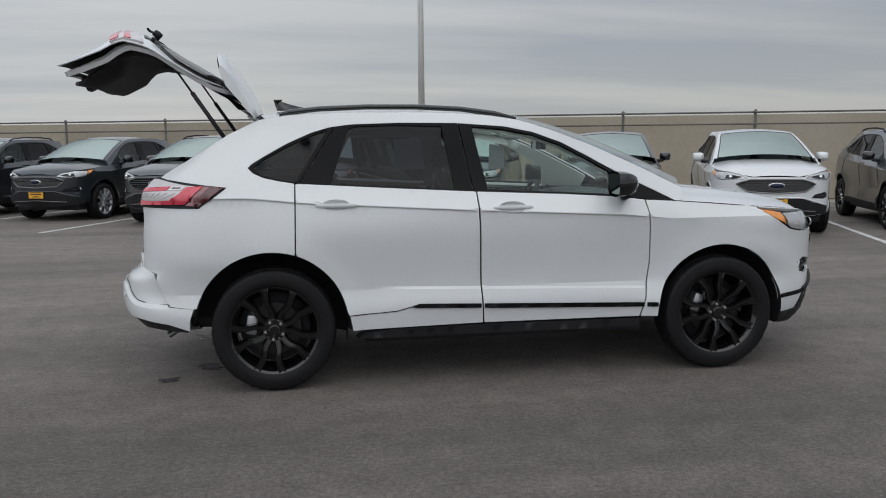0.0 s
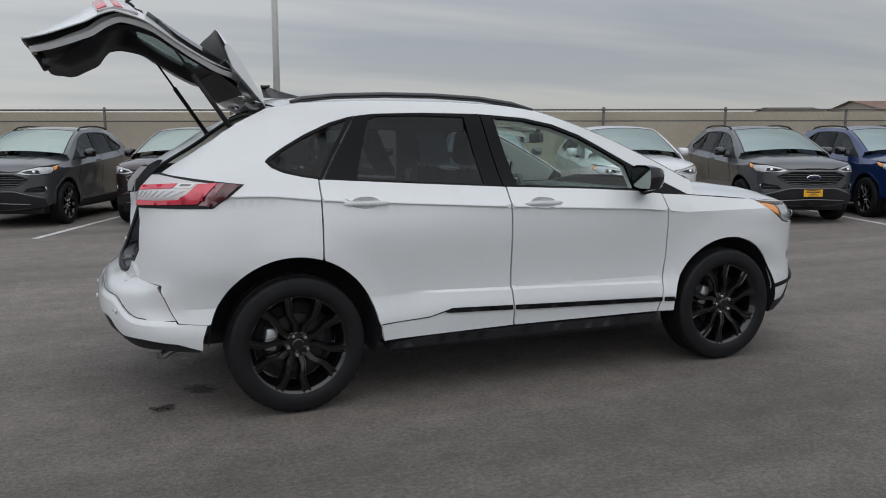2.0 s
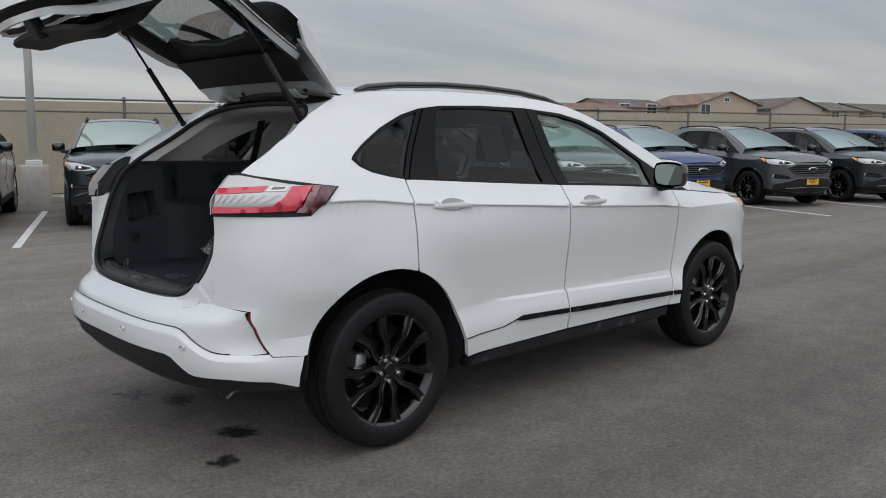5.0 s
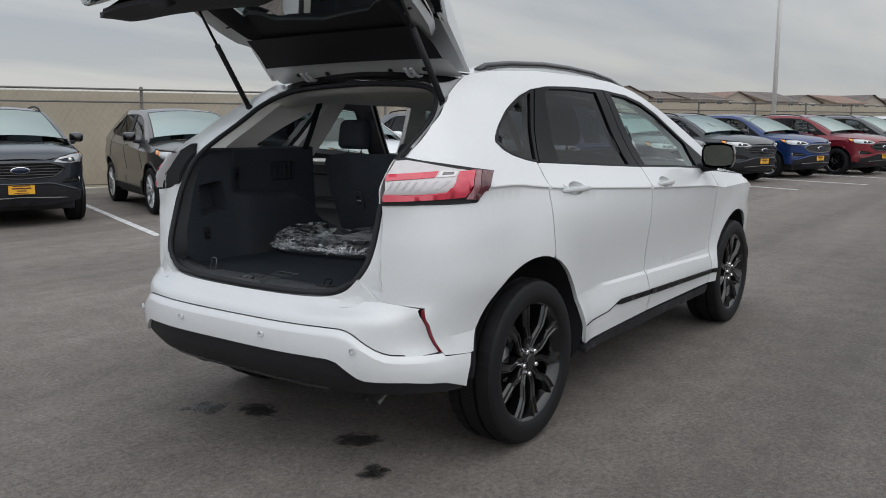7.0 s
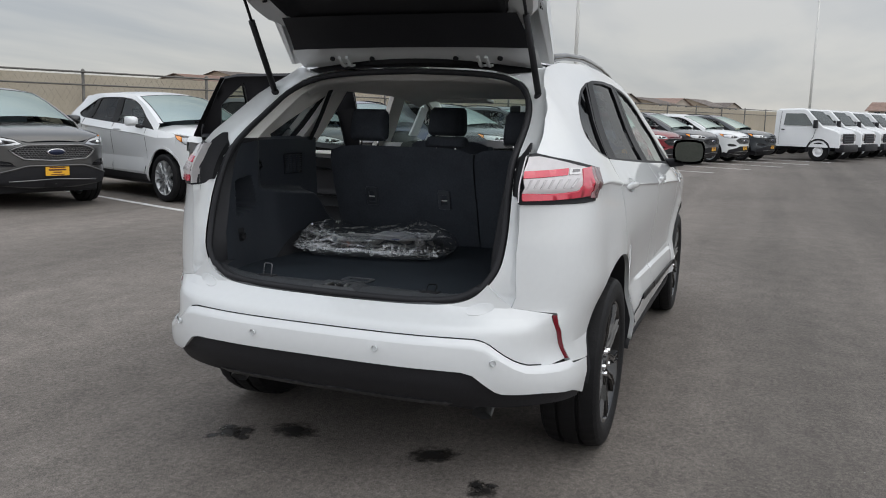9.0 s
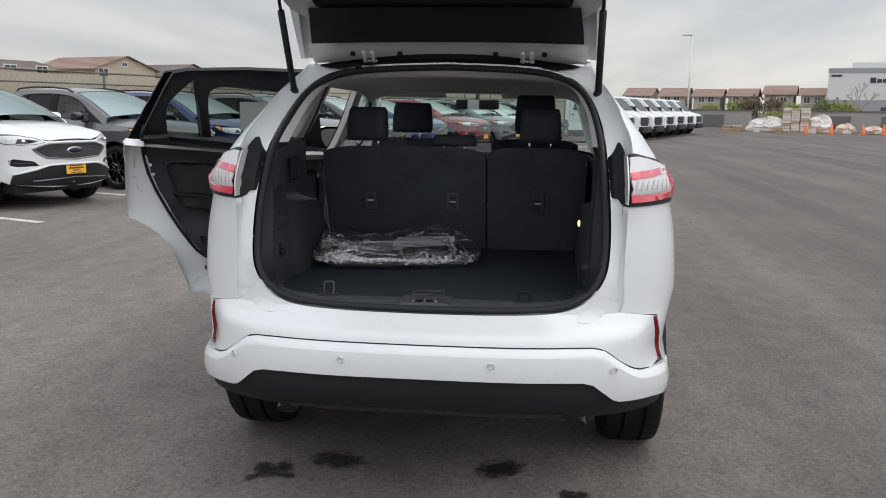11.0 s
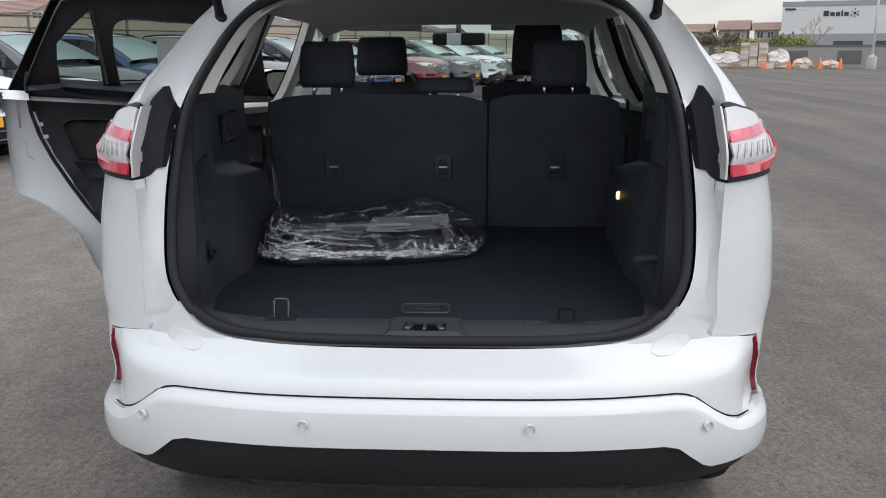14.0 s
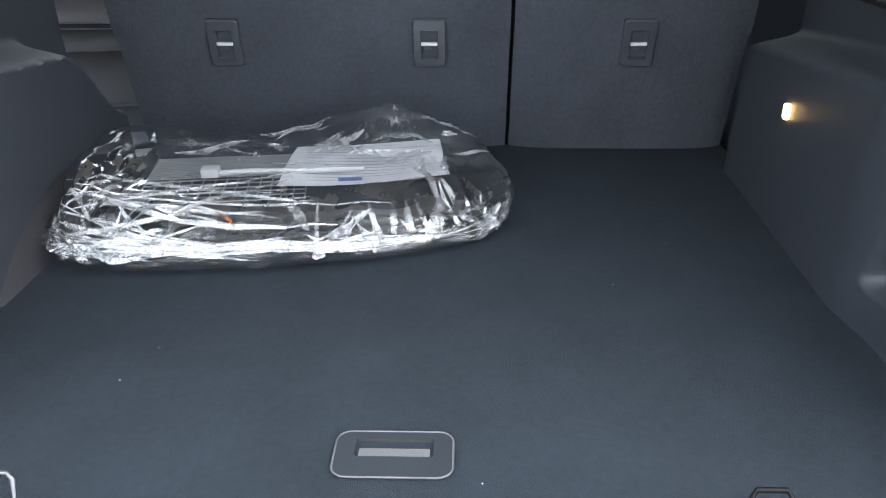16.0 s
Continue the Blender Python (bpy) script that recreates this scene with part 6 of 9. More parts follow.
# sill strip and rocker
for sgn in (-1, 1):
    fl = mirror_y if sgn > 0 else (lambda b: b)
    zc = lambda x: 0.497 - 0.030 * (x - 0.83)
    for a, b in ((0.83, 1.262), (1.284, 2.325), (2.345, 2.414)):
        loop = [(x, zc(x) - 0.013) for x in np.linspace(a + (0.03 if a == 0.83 else 0), b, 6)] + [(x, zc(x) + 0.013) for x in np.linspace(b, a + (0.05 if a == 0.83 else 0), 6)]
        if a == 0.83:
            loop.append((0.82, zc(0.82) - 0.006))
        part("side_strip", fl(sheet(bmesh.new(), [S(*loop)], skin, 0.06, offset=0.010, skirt=0.012)), M_SATIN, hero, "slim black side moulding")
    loop = [(0.50, 0.30), (2.30, 0.305), (2.30, 0.362), (1.28, 0.358), (0.75, 0.352), (0.55, 0.335)]
    part("front_strip", fl(sheet(bmesh.new(), [FBLACK], skin, 0.05, offset=0.004, skirt=0.01)), M_SATIN, hero)
    part("front_lip", fl(sheet(bmesh.new(), [S((3.30, 0.345), (3.32, 0.30)) + [(un(0.80, 0.27), 0.27), (un(0.3, 0.25), 0.25), (un(0.3, 0.33), 0.33), (un(0.80, 0.36), 0.36)]], skin, 0.06, offset=0.008, skirt=0.02)), M_BLACK, hero)
    part("rocker", fl(sheet(bmesh.new(), [S(*loop)], lambda u, z: skin(u, z) + Vector((0, -0.012 + 0.25 * (z - 0.33), 0)), 0.06, skirt=0.06)), M_BLACK, hero, "black plastic sill below the doors")

for sgn in (-1, 1):
    bm = bmesh.new()
    line = [skin(ux(x, z), z) + Vector((0, -0.0012, 0)) for x, z in ((0.455, 0.452), (0.56, 0.457), (0.66, 0.462), (0.74, 0.468), (0.80, 0.484), (0.84, 0.494))]
    tube(bm, [(p.x, -sgn * p.y, p.z) for p in line], 0.0028, 5)
    part("sill_seam", smooth(bm), M_SATIN, hero)

# wheels, liners, underside
for k, (x, sgn) in enumerate(((0.0, -1), (2.849, -1), (0.0, 1), (2.849, 1))):
    m = pose(x, sgn * 0.805, 0.372, 0, (8, 22, 31, 50)[k], 0 if sgn < 0 else 180)
    if k == 0:
        hw = wheel("wheel", M_RIM, "")
        hw["label"] = "black five-twin-spoke alloy wheel"
        hw.matrix_basis, hw.parent = m, hero
    else:
        c2 = copy_thing(hw, m)
        c2.parent = hero
    cx, cz, r = ARCH_R if x < 1 else ARCH_F
    bm = bmesh.new()
    rows = []
    for a in np.linspace(-14, 178, 50):
        c, s = math.cos(radians(a)), math.sin(radians(a))
        yo = half(cx + r * c, cz + r * s) - 0.012 if cx + r * c > X0 - 0.25 else half(X0, cz + r * s) - 0.03
        rows.append([(cx + (r - 0.003) * c, sgn * (yo - 0.008), cz + (r - 0.003) * s), (cx + (r + 0.01) * c, sgn * 0.58, cz + (r + 0.01) * s), (cx, sgn * 0.575, cz)])
    gridmesh(bm, rows)
    part("wheel_arch_liner", smooth(bm), M_BLACK, hero)
bm = bmesh.new()
box(bm, -0.74, 3.40, -0.55, 0.55, 0.33, 0.46, 0.03)
box(bm, 0.55, 2.35, -0.84, 0.84, 0.26, 0.36, 0.02)
box(bm, 0.1, 1.1, -0.5, 0.5, 0.27, 0.36, 0.03)
part("underbody", bm, M_BLACK, hero)

# ---- the raised tailgate: built shut on the same skin, then turned about its hinge ----
GATE_OPEN = 64.0
HINGE = (-0.075, 0.0, 1.70)
gate_turn = Matrix.Translation(HINGE) @ Matrix.Rotation(radians(GATE_OPEN), 4, "Y") @ Matrix.Translation((-HINGE[0], 0, -HINGE[2]))


def UY(*pts):
    return [(uy(y, z), z) for y, z in pts]


def mirrored(loop):
    """Closes a right half outline (from the middle, round, back to the middle) with its mirror."""
    return loop + [(-u, z) for u, z in loop[::-1] if u > 1e-6]


GATE_OUT = mirrored(UY((0.0, 0.742), (0.45, 0.748), (0.56, 0.78), (0.63, 0.84), (0.660, 0.93), (0.672, 1.12), (0.672, 1.20), (0.672, 1.31), (0.666, 1.40), (0.632, 1.51), (0.575, 1.585), (0.45, 1.625), (0.0, 1.648)))
GATE_GLASS = mirrored(UY((0.0, 1.285), (0.40, 1.29), (0.54, 1.30), (0.565, 1.34), (0.54, 1.45), (0.50, 1.54), (0.46, 1.56), (0.0, 1.575)))
GATE_RIM_IN = mirrored(UY((0.0, 0.775), (0.46, 0.78), (0.56, 0.815), (0.60, 0.88), (0.61, 1.10), (0.60, 1.33), (0.55, 1.50), (0.50, 1.55), (0.44, 1.572), (0.0, 1.592)))
gate = part("tailgate", sheet(bmesh.new(), [GATE_OUT, GATE_GLASS], skin, 0.05, skirt=0.006, edge=0.03), M_WHITE, hero, "white tailgate raised high on gas struts")
gate.matrix_basis = gate_turn
part("gate_lining", sheet(bmesh.new(), [shrink(dense(GATE_OUT, 0.03), 0.012), shrink(dense(GATE_GLASS, 0.03), -0.004)], skin, 0.05, offset=-0.012, skirt=0), M_BLACK, gate)
part("gate_glass", sheet(bmesh.new(), [GATE_GLASS], skin, 0.08, offset=-0.004, skirt=0), M_GATEGLASS, gate)


def depth_skin(extra):
    def f(u, z):
        p = skin(u, z)
        k = extra(p.y, z)
        return p + Vector((k, -p.y * 0.10 * k / 0.1, 0))
    return f


rim_depth = depth_skin(lambda y, z: 0.055 + 0.02 * min(1, max(0, (1.25 - z) / 0.2)))
bm = sheet(bmesh.new(), [shrink(dense(GATE_OUT, 0.03), 0.006), GATE_RIM_IN], rim_depth, 0.05, skirt=-0.03)
bmesh.ops.reverse_faces(bm, faces=bm.faces)
part("gate_inner_frame", bm, M_WHITE, gate, "white painted inner frame of the tailgate")


def trim_bulge(y, z):
    """Depth of the inner trim behind the skin: shallow at the glass, deep over the latch."""
    d = math.hypot(max(0.0, 1.30 - z, z - 1.515), max(0.0, abs(y) - 0.46))
    low = min(1, max(0, (1.26 - z) / 0.22)) * min(1, max(0, (z - 0.74) / 0.14))
    side = max(0.0, 1 - (abs(y) / 0.615) ** 8)
    return 0.026 + 0.084 * min(1.0, d / 0.09) ** 0.7 + 0.11 * low * side


TRIM_HOLE = mirrored(UY((0.0, 1.305), (0.36, 1.307), (0.44, 1.315), (0.475, 1.345), (0.478, 1.40), (0.472, 1.45), (0.465, 1.495), (0.30, 1.525), (0.0, 1.535)))
bm = sheet(bmesh.new(), [shrink(dense(GATE_RIM_IN, 0.03), -0.004), TRIM_HOLE], depth_skin(trim_bulge), 0.03, skirt=-0.022)
bmesh.ops.reverse_faces(bm, faces=bm.faces)
part("gate_trim", bm, M_BLACK, gate, "black moulded inner trim of the tailgate")
# lamps on the tailgate
for sgn in (-1, 1):
    fl = mirror_y if sgn > 0 else (lambda b: b)
    lmp = part("gate_lamp", fl(sheet(bmesh.new(), [UY((0.655, 1.125), (0.655, 1.20), (0.652, 1.29), (0.50, 1.275), (0.36, 1.22), (0.36, 1.17), (0.45, 1.13))], skin, 0.05, offset=0.012, skirt=0.02)), M_LENSCLEAR, gate, "clear and red lamp half on the tailgate")
    part("gate_lamp_red", fl(sheet(bmesh.new(), [UY((0.648, 1.13), (0.648, 1.175), (0.40, 1.185), (0.40, 1.165), (0.47, 1.137))], skin, 0.05, offset=0.016, skirt=0.006)), M_LENSRED, lmp)
    part("gate_lamp_bar", fl(sheet(bmesh.new(), [UY((0.648, 1.205), (0.648, 1.236), (0.45, 1.228), (0.42, 1.208))], skin, 0.05, offset=0.016, skirt=0.006)), M_LENSRED, lmp)
    # aero blades beside the glass
    part("gate_blade", fl(sheet(bmesh.new(), [UY((0.565, 1.335), (0.648, 1.40), (0.622, 1.51), (0.575, 1.575), (0.50, 1.60), (0.50, 1.545), (0.545, 1.45))], skin, 0.05, offset=0.022, skirt=0.03)), M_GLOSSBLACK, gate)
    for y, z in ((0.585, 1.20), (0.59, 1.10), (0.615, 1.36), (0.592, 1.47)):
        bm = bmesh.new()
        p = rim_depth(uy(y, z), z)
        lathe(bm, [(0.0, 0.0), (0.011, 0.0), (0.011, 0.006), (0.0, 0.006)], 10, axis="z", m=Matrix.Translation(p + Vector((0.005, 0, 0))) @ Matrix.Rotation(radians(90), 4, "Y"))
        part("rubber_stop", fl(bm), M_BLACK, gate)
# roof spoiler: white above, black below
def spoiler_row(v):
    y = 0.615 * v
    e = 1 - 0.30 * abs(v) ** 6
    c = 0.045 * (1 - v * v)
    lead = -0.03 - 0.03 * (1 - v * v)
    tip = -0.16 - 0.345 * e
    top = [(lead, y, 1.660 + c), (-0.2 * e, y, 1.664 + c), (-0.16 - 0.22 * e, y, 1.652 + c), (tip + 0.01, y, 1.634 + c), (tip, y, 1.622 + c)]
    low = [(tip, y, 1.622 + c), (tip + 0.015, y, 1.610 + c), (-0.14 - 0.20 * e, y, 1.598 + c), (-0.335 + 0.02 * v * v, y * 0.985, 1.592 + c * 0.5), (-0.325, y * 0.97, 1.588 + c * 0.4)]
    return top, low


for idx, nm, mt in ((0, "gate_spoiler", M_WHITE), (1, "spoiler_underside", M_SATIN)):
    bm = bmesh.new()
    gridmesh(bm, [spoiler_row(v)[idx] for v in np.linspace(-1, 1, 25)])
    bmesh.ops.recalc_face_normals(bm, faces=bm.faces)
    part(nm, smooth(bm, 50), mt, gate)
for sgn in (-1, 1):
    top, low = spoiler_row(float(sgn))
    bm = bmesh.new()
    prof = top + low[1:]
    a = [bm.verts.new((x, y - sgn * 0.004, z)) for x, y, z in prof]
    b = [bm.verts.new((x, y + sgn * 0.014, z + 0.002)) for x, y, z in prof]
    bm.faces.new(b)
    for k in range(len(prof)):
        k2 = (k + 1) % len(prof)
        bm.faces.new((a[k], a[k2], b[k2], b[k]))
    bmesh.ops.recalc_face_normals(bm, faces=bm.faces)
    part("spoiler_end", bm, M_WHITE, gate)
# painted top rail of the inner frame, which comes down to the hinges when the gate is up
bm = bmesh.new()
rows = []
for v in np.linspace(-1, 1, 25):
    y = 0.575 * v
    c = 0.030 * (1 - v * v)
    rows.append([(-0.30, y * 0.92, 1.520 + c * 0.3), (-0.20, y * 0.95, 1.572 + c * 0.6), (-0.125, y * 0.965, 1.594 + c * 0.75), (-0.115, y, 1.606 + c * 0.8), (-0.075, y, 1.628 + c), (-0.012, y, 1.672 + c), (0.0, y, 1.688 + c)])
for lo, hi, nm, mt in ((0, 3, "gate_trim_apron", M_BLACK), (2, 7, "gate_top_rail", M_WHITE)):
    bm = bmesh.new()
    gridmesh(bm, [r[lo:hi] for r in rows])
    bmesh.ops.recalc_face_normals(bm, faces=bm.faces)
    rail = part(nm, smooth(bm, 40), mt, gate)
for y in (-0.40, -0.20, 0.20, 0.40):
    bm = bmesh.new()
    lathe(bm, [(0.0, -0.004), (0.012, -0.004), (0.012, 0.004)], 10, axis="z", m=Matrix.Translation((-0.06, y, 1.648)) @ Matrix.Rotation(radians(-30), 4, "Y"))
    part("rail_plug", bm, M_BLACK, rail)
# wiper, latch, grab recess, hinges
bm = bmesh.new()
p = skin(uy(0.05, 1.30), 1.30)
lathe(bm, [(0.0, 0.0), (0.022, 0.0), (0.026, 0.02), (0.026, 0.05), (0.0, 0.05)], 12, axis="z", m=Matrix.Translation(p + Vector((-0.045, 0, 0.02))) @ Matrix.Rotation(radians(70), 4, "Y"))
tube(bm, [p + Vector((-0.035, 0, 0.02)), p + Vector((-0.03, -0.18, 0.015)), p + Vector((-0.01, -0.36, 0.03))], 0.008, 6)
part("rear_wiper", smooth(bm), M_BLACK, gate)
bm = bmesh.new()
q = skin(0.0, 0.79)
box(bm, q.x + 0.06, q.x + 0.16, -0.05, 0.05, 0.755, 0.80, 0.008)
part("gate_latch", bm, M_BLACK, gate)
for y in (-0.33, 0.33):
    bm = bmesh.new()
    for dy in (-0.018, 0.018):
        tube(bm, [(-0.02, y + dy, 1.645), (-0.06, y + dy, 1.628), (-0.115, y + dy, 1.640), (-0.15, y + dy, 1.668)], 0.009, 6)
    box(bm, -0.09, -0.03, y - 0.03, y + 0.03, 1.632, 1.642, 0.002)
    part("gate_hinge", smooth(bm), M_WHITE, hero)
for sgn in (-1, 1):
    a, b = Vector((-0.262, sgn * 0.612, 1.505)), gate_turn @ Vector((-0.545, sgn * 0.597, 1.372))
    m = a.lerp(b, 0.62)
    bm = bmesh.new()
    tube(bm, [a, m], 0.0135, 10)
    st_ = part("gas_strut", smooth(bm), M_BLACK, hero, "black gas strut holding the tailgate up")
    bm = bmesh.new()
    tube(bm, [m, b], 0.0065, 8)
    part("strut_rod", smooth(bm), M_BLACK, st_)
    for c in (a, b):
        bm = bmesh.new()
        bmesh.ops.create_icosphere(bm, subdivisions=2, radius=0.019, matrix=Matrix.Translation(c))
        part("strut_ball", smooth(bm), M_BLACK, st_)

bm = bmesh.new()
rows = []
for v in np.linspace(-0.98, 0.98, 25):
    p = roof_point(-0.03, v)
    q = seal_at(float(np.interp(abs(v), [0.0, 0.45, 0.75, 0.98], [1.625, 1.618, 1.606, 1.592])))
    q.y = math.copysign(q.y, v)
    rows.append([p + Vector((0.004, 0, -0.003)), p + Vector((0.0, 0, -0.020)), p.lerp(q, 0.5) + Vector((0.008, 0, -0.008)), q + Vector((-0.004, 0, 0.006))])
gridmesh(bm, rows)
bmesh.ops.recalc_face_normals(bm, faces=bm.faces)
part("hinge_trough", smooth(bm), M_SATIN, hero)

def side_trim_y(x, z, wide=False):
    """Distance of the load bay's side trim from the middle."""
    y = 0.588 + 0.03 * x + 0.02 * min(1, max(0, (z - 0.757) / 0.45))
    s = lambda a, b, v: (lambda t: t * t * (3 - 2 * t))(min(1, max(0, (v - a) / (b - a))))
    # wheel housing that stands into the bay, with a rounded shoulder
    zs = 1.052 - 0.10 * (x + 0.2)
    in_x = s(-0.40, -0.26, x)
    zs -= 0.0 if wide else 0.13 * s(0.08, 0.285, x)
    y -= 0.018 * in_x * (1 - s(zs, zs + 0.02, z))
    y += 0.075 * in_x * s(zs - 0.004, zs + 0.03, z)
    # cubby in the rear part
    cub = s(-0.600, -0.588, x) * (1 - s(-0.445 + 0.25 * (1.06 - z), -0.433 + 0.25 * (1.06 - z), x)) * s(0.985, 0.997, z - 0.12 * (x + 0.52)) * (1 - s(1.125, 1.137, z - 0.10 * (x + 0.52)))
    if wide:
        cub = s(-0.625, -0.605, x) * (1 - s(-0.40 + 0.30 * (0.98 - z), -0.375 + 0.30 * (0.98 - z), x)) * s(0.815, 0.84, z) * (1 - s(1.10, 1.125, z))
    return y + 0.095 * cub + (0.0 if wide else 0.026 * s(-0.72, -0.45, x))


def side_trim_start(z):
    return max(-0.70, seal_at(z).x + 0.050)


# ---- tailgate opening: seal, painted return, sill ----
ring = [Vector((x, -y, z)) for x, y, z in SEAL] + [Vector((x, y, z)) for x, y, z in SEAL[-2:0:-1]]
bm = bmesh.new()
tube(bm, [p + Vector((0.006, -p.y * 0.022, 0.012 if p.z < 0.8 else -0.013 * min(1.0, max(0.0, (p.z - 1.5) / 0.08)))) for p in ring], 0.0128, 8, closed=True)
part("gate_seal", smooth(bm), M_BLACK, hero, "thick black rubber seal round the opening")
bm = bmesh.new()
rows = []
for p in ring:
    inn = Vector((0.0, -p.y * 0.062, 0.014 if p.z < 0.8 else 0))
    if p.z > 1.5:
        inn.z -= 0.03 * (p.z - 1.5) / 0.14
    end = p + Vector((0.10 if p.z > 0.79 else 0.030, 0, 0)) + inn
    if 0.80 < p.z < 1.29:
        # runs on into the side trim
        xs = side_trim_start(p.z)
        end = Vector((xs + 0.002, math.copysign(side_trim_y(xs, p.z, p.y < 0) + 0.001, p.y), p.z))
    mid_ = p + Vector((0.010, 0, 0)) + inn * 0.4
    rows.append([mid_, mid_.lerp(end, 0.5) + Vector((0.006, 0, 0)), end])
for nm, mt, keep in (("opening_trim", M_BLACK, lambda a, b: min(a, b) < 1.302), ("opening_liner", M_LINER, lambda a, b: min(a, b) >= 1.302)):
    bm = bmesh.new()
    for r0, r1 in zip(rows, rows[1:] + rows[:1]):
        if keep(r0[0].z, r1[0].z):
            gridmesh(bm, [r0, r1])
    bmesh.ops.remove_doubles(bm, verts=bm.verts, dist=1e-5)
    bmesh.ops.recalc_face_normals(bm, faces=bm.faces)
    part(nm, smooth(bm, 60), mt, hero)
bm = bmesh.new()
rows = []
for y in np.linspace(-0.56, 0.56, 33):
    e = max(0.0, (abs(y) - 0.40) / 0.16)
    up = 0.035 * e * e
    mid = 0.012 * max(0.0, 1 - (abs(y) / 0.14) ** 6) if abs(y) < 0.14 else 0.0
    rows.append([(-0.848 + 0.05 * e, y, 0.742 + up), (-0.838 + 0.05 * e, y, 0.757 + up), (-0.815 + 0.045 * e, y, 0.767 + up), (-0.765 + 0.03 * e, y, 0.771 + up), (-0.758 + 0.03 * e, y, 0.7665 + up), (-0.712 + 0.01 * e, y, 0.764 + up * 0.6), (-0.700, y, 0.750)])
gridmesh(bm, rows)
bmesh.ops.recalc_face_normals(bm, faces=bm.faces)
sill = part("cargo_sill", smooth(bm, 25), M_SILL, hero, "dark grey plastic cargo sill plate")
for k in range(-24, 25):
    y = k * 0.0195
    if abs(y) > 0.115:
        e = max(0.0, (abs(y) - 0.40) / 0.16)
        bm = bmesh.new()
        gridmesh(bm, [[(x, y + w, 0.7645 + 0.035 * e * e + h) for w, h in ((-0.009, -0.002), (-0.004, 0.0014), (0.004, 0.0014), (0.009, -0.002))] for x in (-0.756 + 0.03 * e, -0.714)])
        bmesh.ops.recalc_face_normals(bm, faces=bm.faces)
        part("sill_rib", smooth(bm, 60), M_SILL, sill)
# raised housing of the latch striker, open towards the tail
bm = bmesh.new()
well = [(-0.834, -0.050), (-0.834, 0.050), (-0.771, 0.050), (-0.771, -0.050)]
tops = [(-0.838, -0.080), (-0.838, 0.080), (-0.735, 0.078), (-0.735, -0.078)]
base = [(-0.842, -0.098), (-0.842, 0.098), (-0.722, 0.100), (-0.722, -0.100)]
levels = [[(x, y, 0.762) for x, y in base], [(x, y, 0.7775) for x, y in tops], [(x, y, 0.7775) for x, y in well], [(x, y, 0.762) for x, y in well]]
vs = gridmesh(bm, levels, closed=True)
bmesh.ops.recalc_face_normals(bm, faces=bm.faces)
lt = part("striker_plate", bm, M_SILL, sill)
bm = bmesh.new()
box(bm, -0.832, -0.773, -0.048, 0.048, 0.7715, 0.7735)
part("striker_well", bm, M_GLOSSBLACK, lt)
for y in (-0.036, 0.0, 0.036):
    bm = bmesh.new()
    w = 0.007 if y else 0.004
    box(bm, -0.822, -0.782, y - w, y + w, 0.773, 0.781, 0.003, Matrix.Translation((-0.80, y, 0)) @ Matrix.Rotation(radians(-14 if y > 0 else 14 if y < 0 else 0), 4, "Z") @ Matrix.Translation((0.80, -y, 0)))
    part("striker_claw", smooth(bm), M_STEEL, lt)
for sgn in (-1, 1):
    # round bump-stop pads pressed into the bumper's corner
    bm = bmesh.new()
    loop = [(uy(0.575 + 0.045 * math.cos(a) + 0.02 * math.sin(a), 0.745 + 0.022 * math.sin(a)), 0.745 + 0.022 * math.sin(a)) for a in np.linspace(0, 2 * math.pi, 20, endpoint=False)]
    sheet(bm, [loop], skin, 0.02, offset=0.004, skirt=0.006, edge=0.015)
    part("bumper_pad", mirror_y(bm) if sgn > 0 else bm, M_WHITE, hero)

# ---- load bay ----
bm = bmesh.new()
gridmesh(bm, [[(x, y, 0.757) for y in np.linspace(-0.62, 0.62, 9)] for x in np.linspace(-0.71, 0.46, 9)])
for f in bm.faces:
    if f.normal.z < 0:
        f.normal_flip()
cargo_floor = part("cargo_floor", bm, M_CARPET, hero, "blue-black carpeted load floor with scattered lint")
rng = random.Random(5)
bm = bmesh.new()
for _ in range(14):
    x, y, r = rng.uniform(-0.68, 0.3), rng.uniform(-0.5, 0.4), rng.uniform(0.0004, 0.0009)
    bmesh.ops.create_icosphere(bm, subdivisions=1, radius=r, matrix=Matrix.Translation((x, y, 0.758)))
tagged(part("lint", bm, M_PAPER, cargo_floor), kind="stuff")


def rounded(cx, cy, hx, hy, r, n=5):
    out = []
    for sx, sy, a0 in ((1, 1, 0), (-1, 1, 90), (-1, -1, 180), (1, -1, 270)):
        for k in range(n + 1):
            a = radians(a0 + 90 * k / n)
            out.append((cx + sx * (hx - r) + r * math.cos(a), cy + sy * (hy - r) + r * math.sin(a)))
    return out


flat = lambda z: (lambda u, v: Vector((u, v, z)))
pull = part("floor_pull", sheet(bmesh.new(), [rounded(-0.612, 0.010, 0.036, 0.061, 0.016), rounded(-0.602, 0.010, 0.0145, 0.041, 0.003)], flat(0.7615), 0.03, skirt=0.02, edge=0.012), mat("pull_plastic", (0.024, 0.029, 0.036), 0.45, vary=0.1, scale=20, bump=0.1, bump_scale=400), cargo_floor, "black recessed pull handle with a paler rim")
# thin rim, paler than the plate
bm = bmesh.new()
tube(bm, [(x, y, 0.7612) for x, y in rounded(-0.612, 0.010, 0.0365, 0.0615, 0.016)], 0.0012, 6, closed=True)
part("pull_rim", smooth(bm), mat("rim_plastic", (0.12, 0.12, 0.13), 0.35, vary=0.3, scale=40), pull)
bm = bmesh.new()
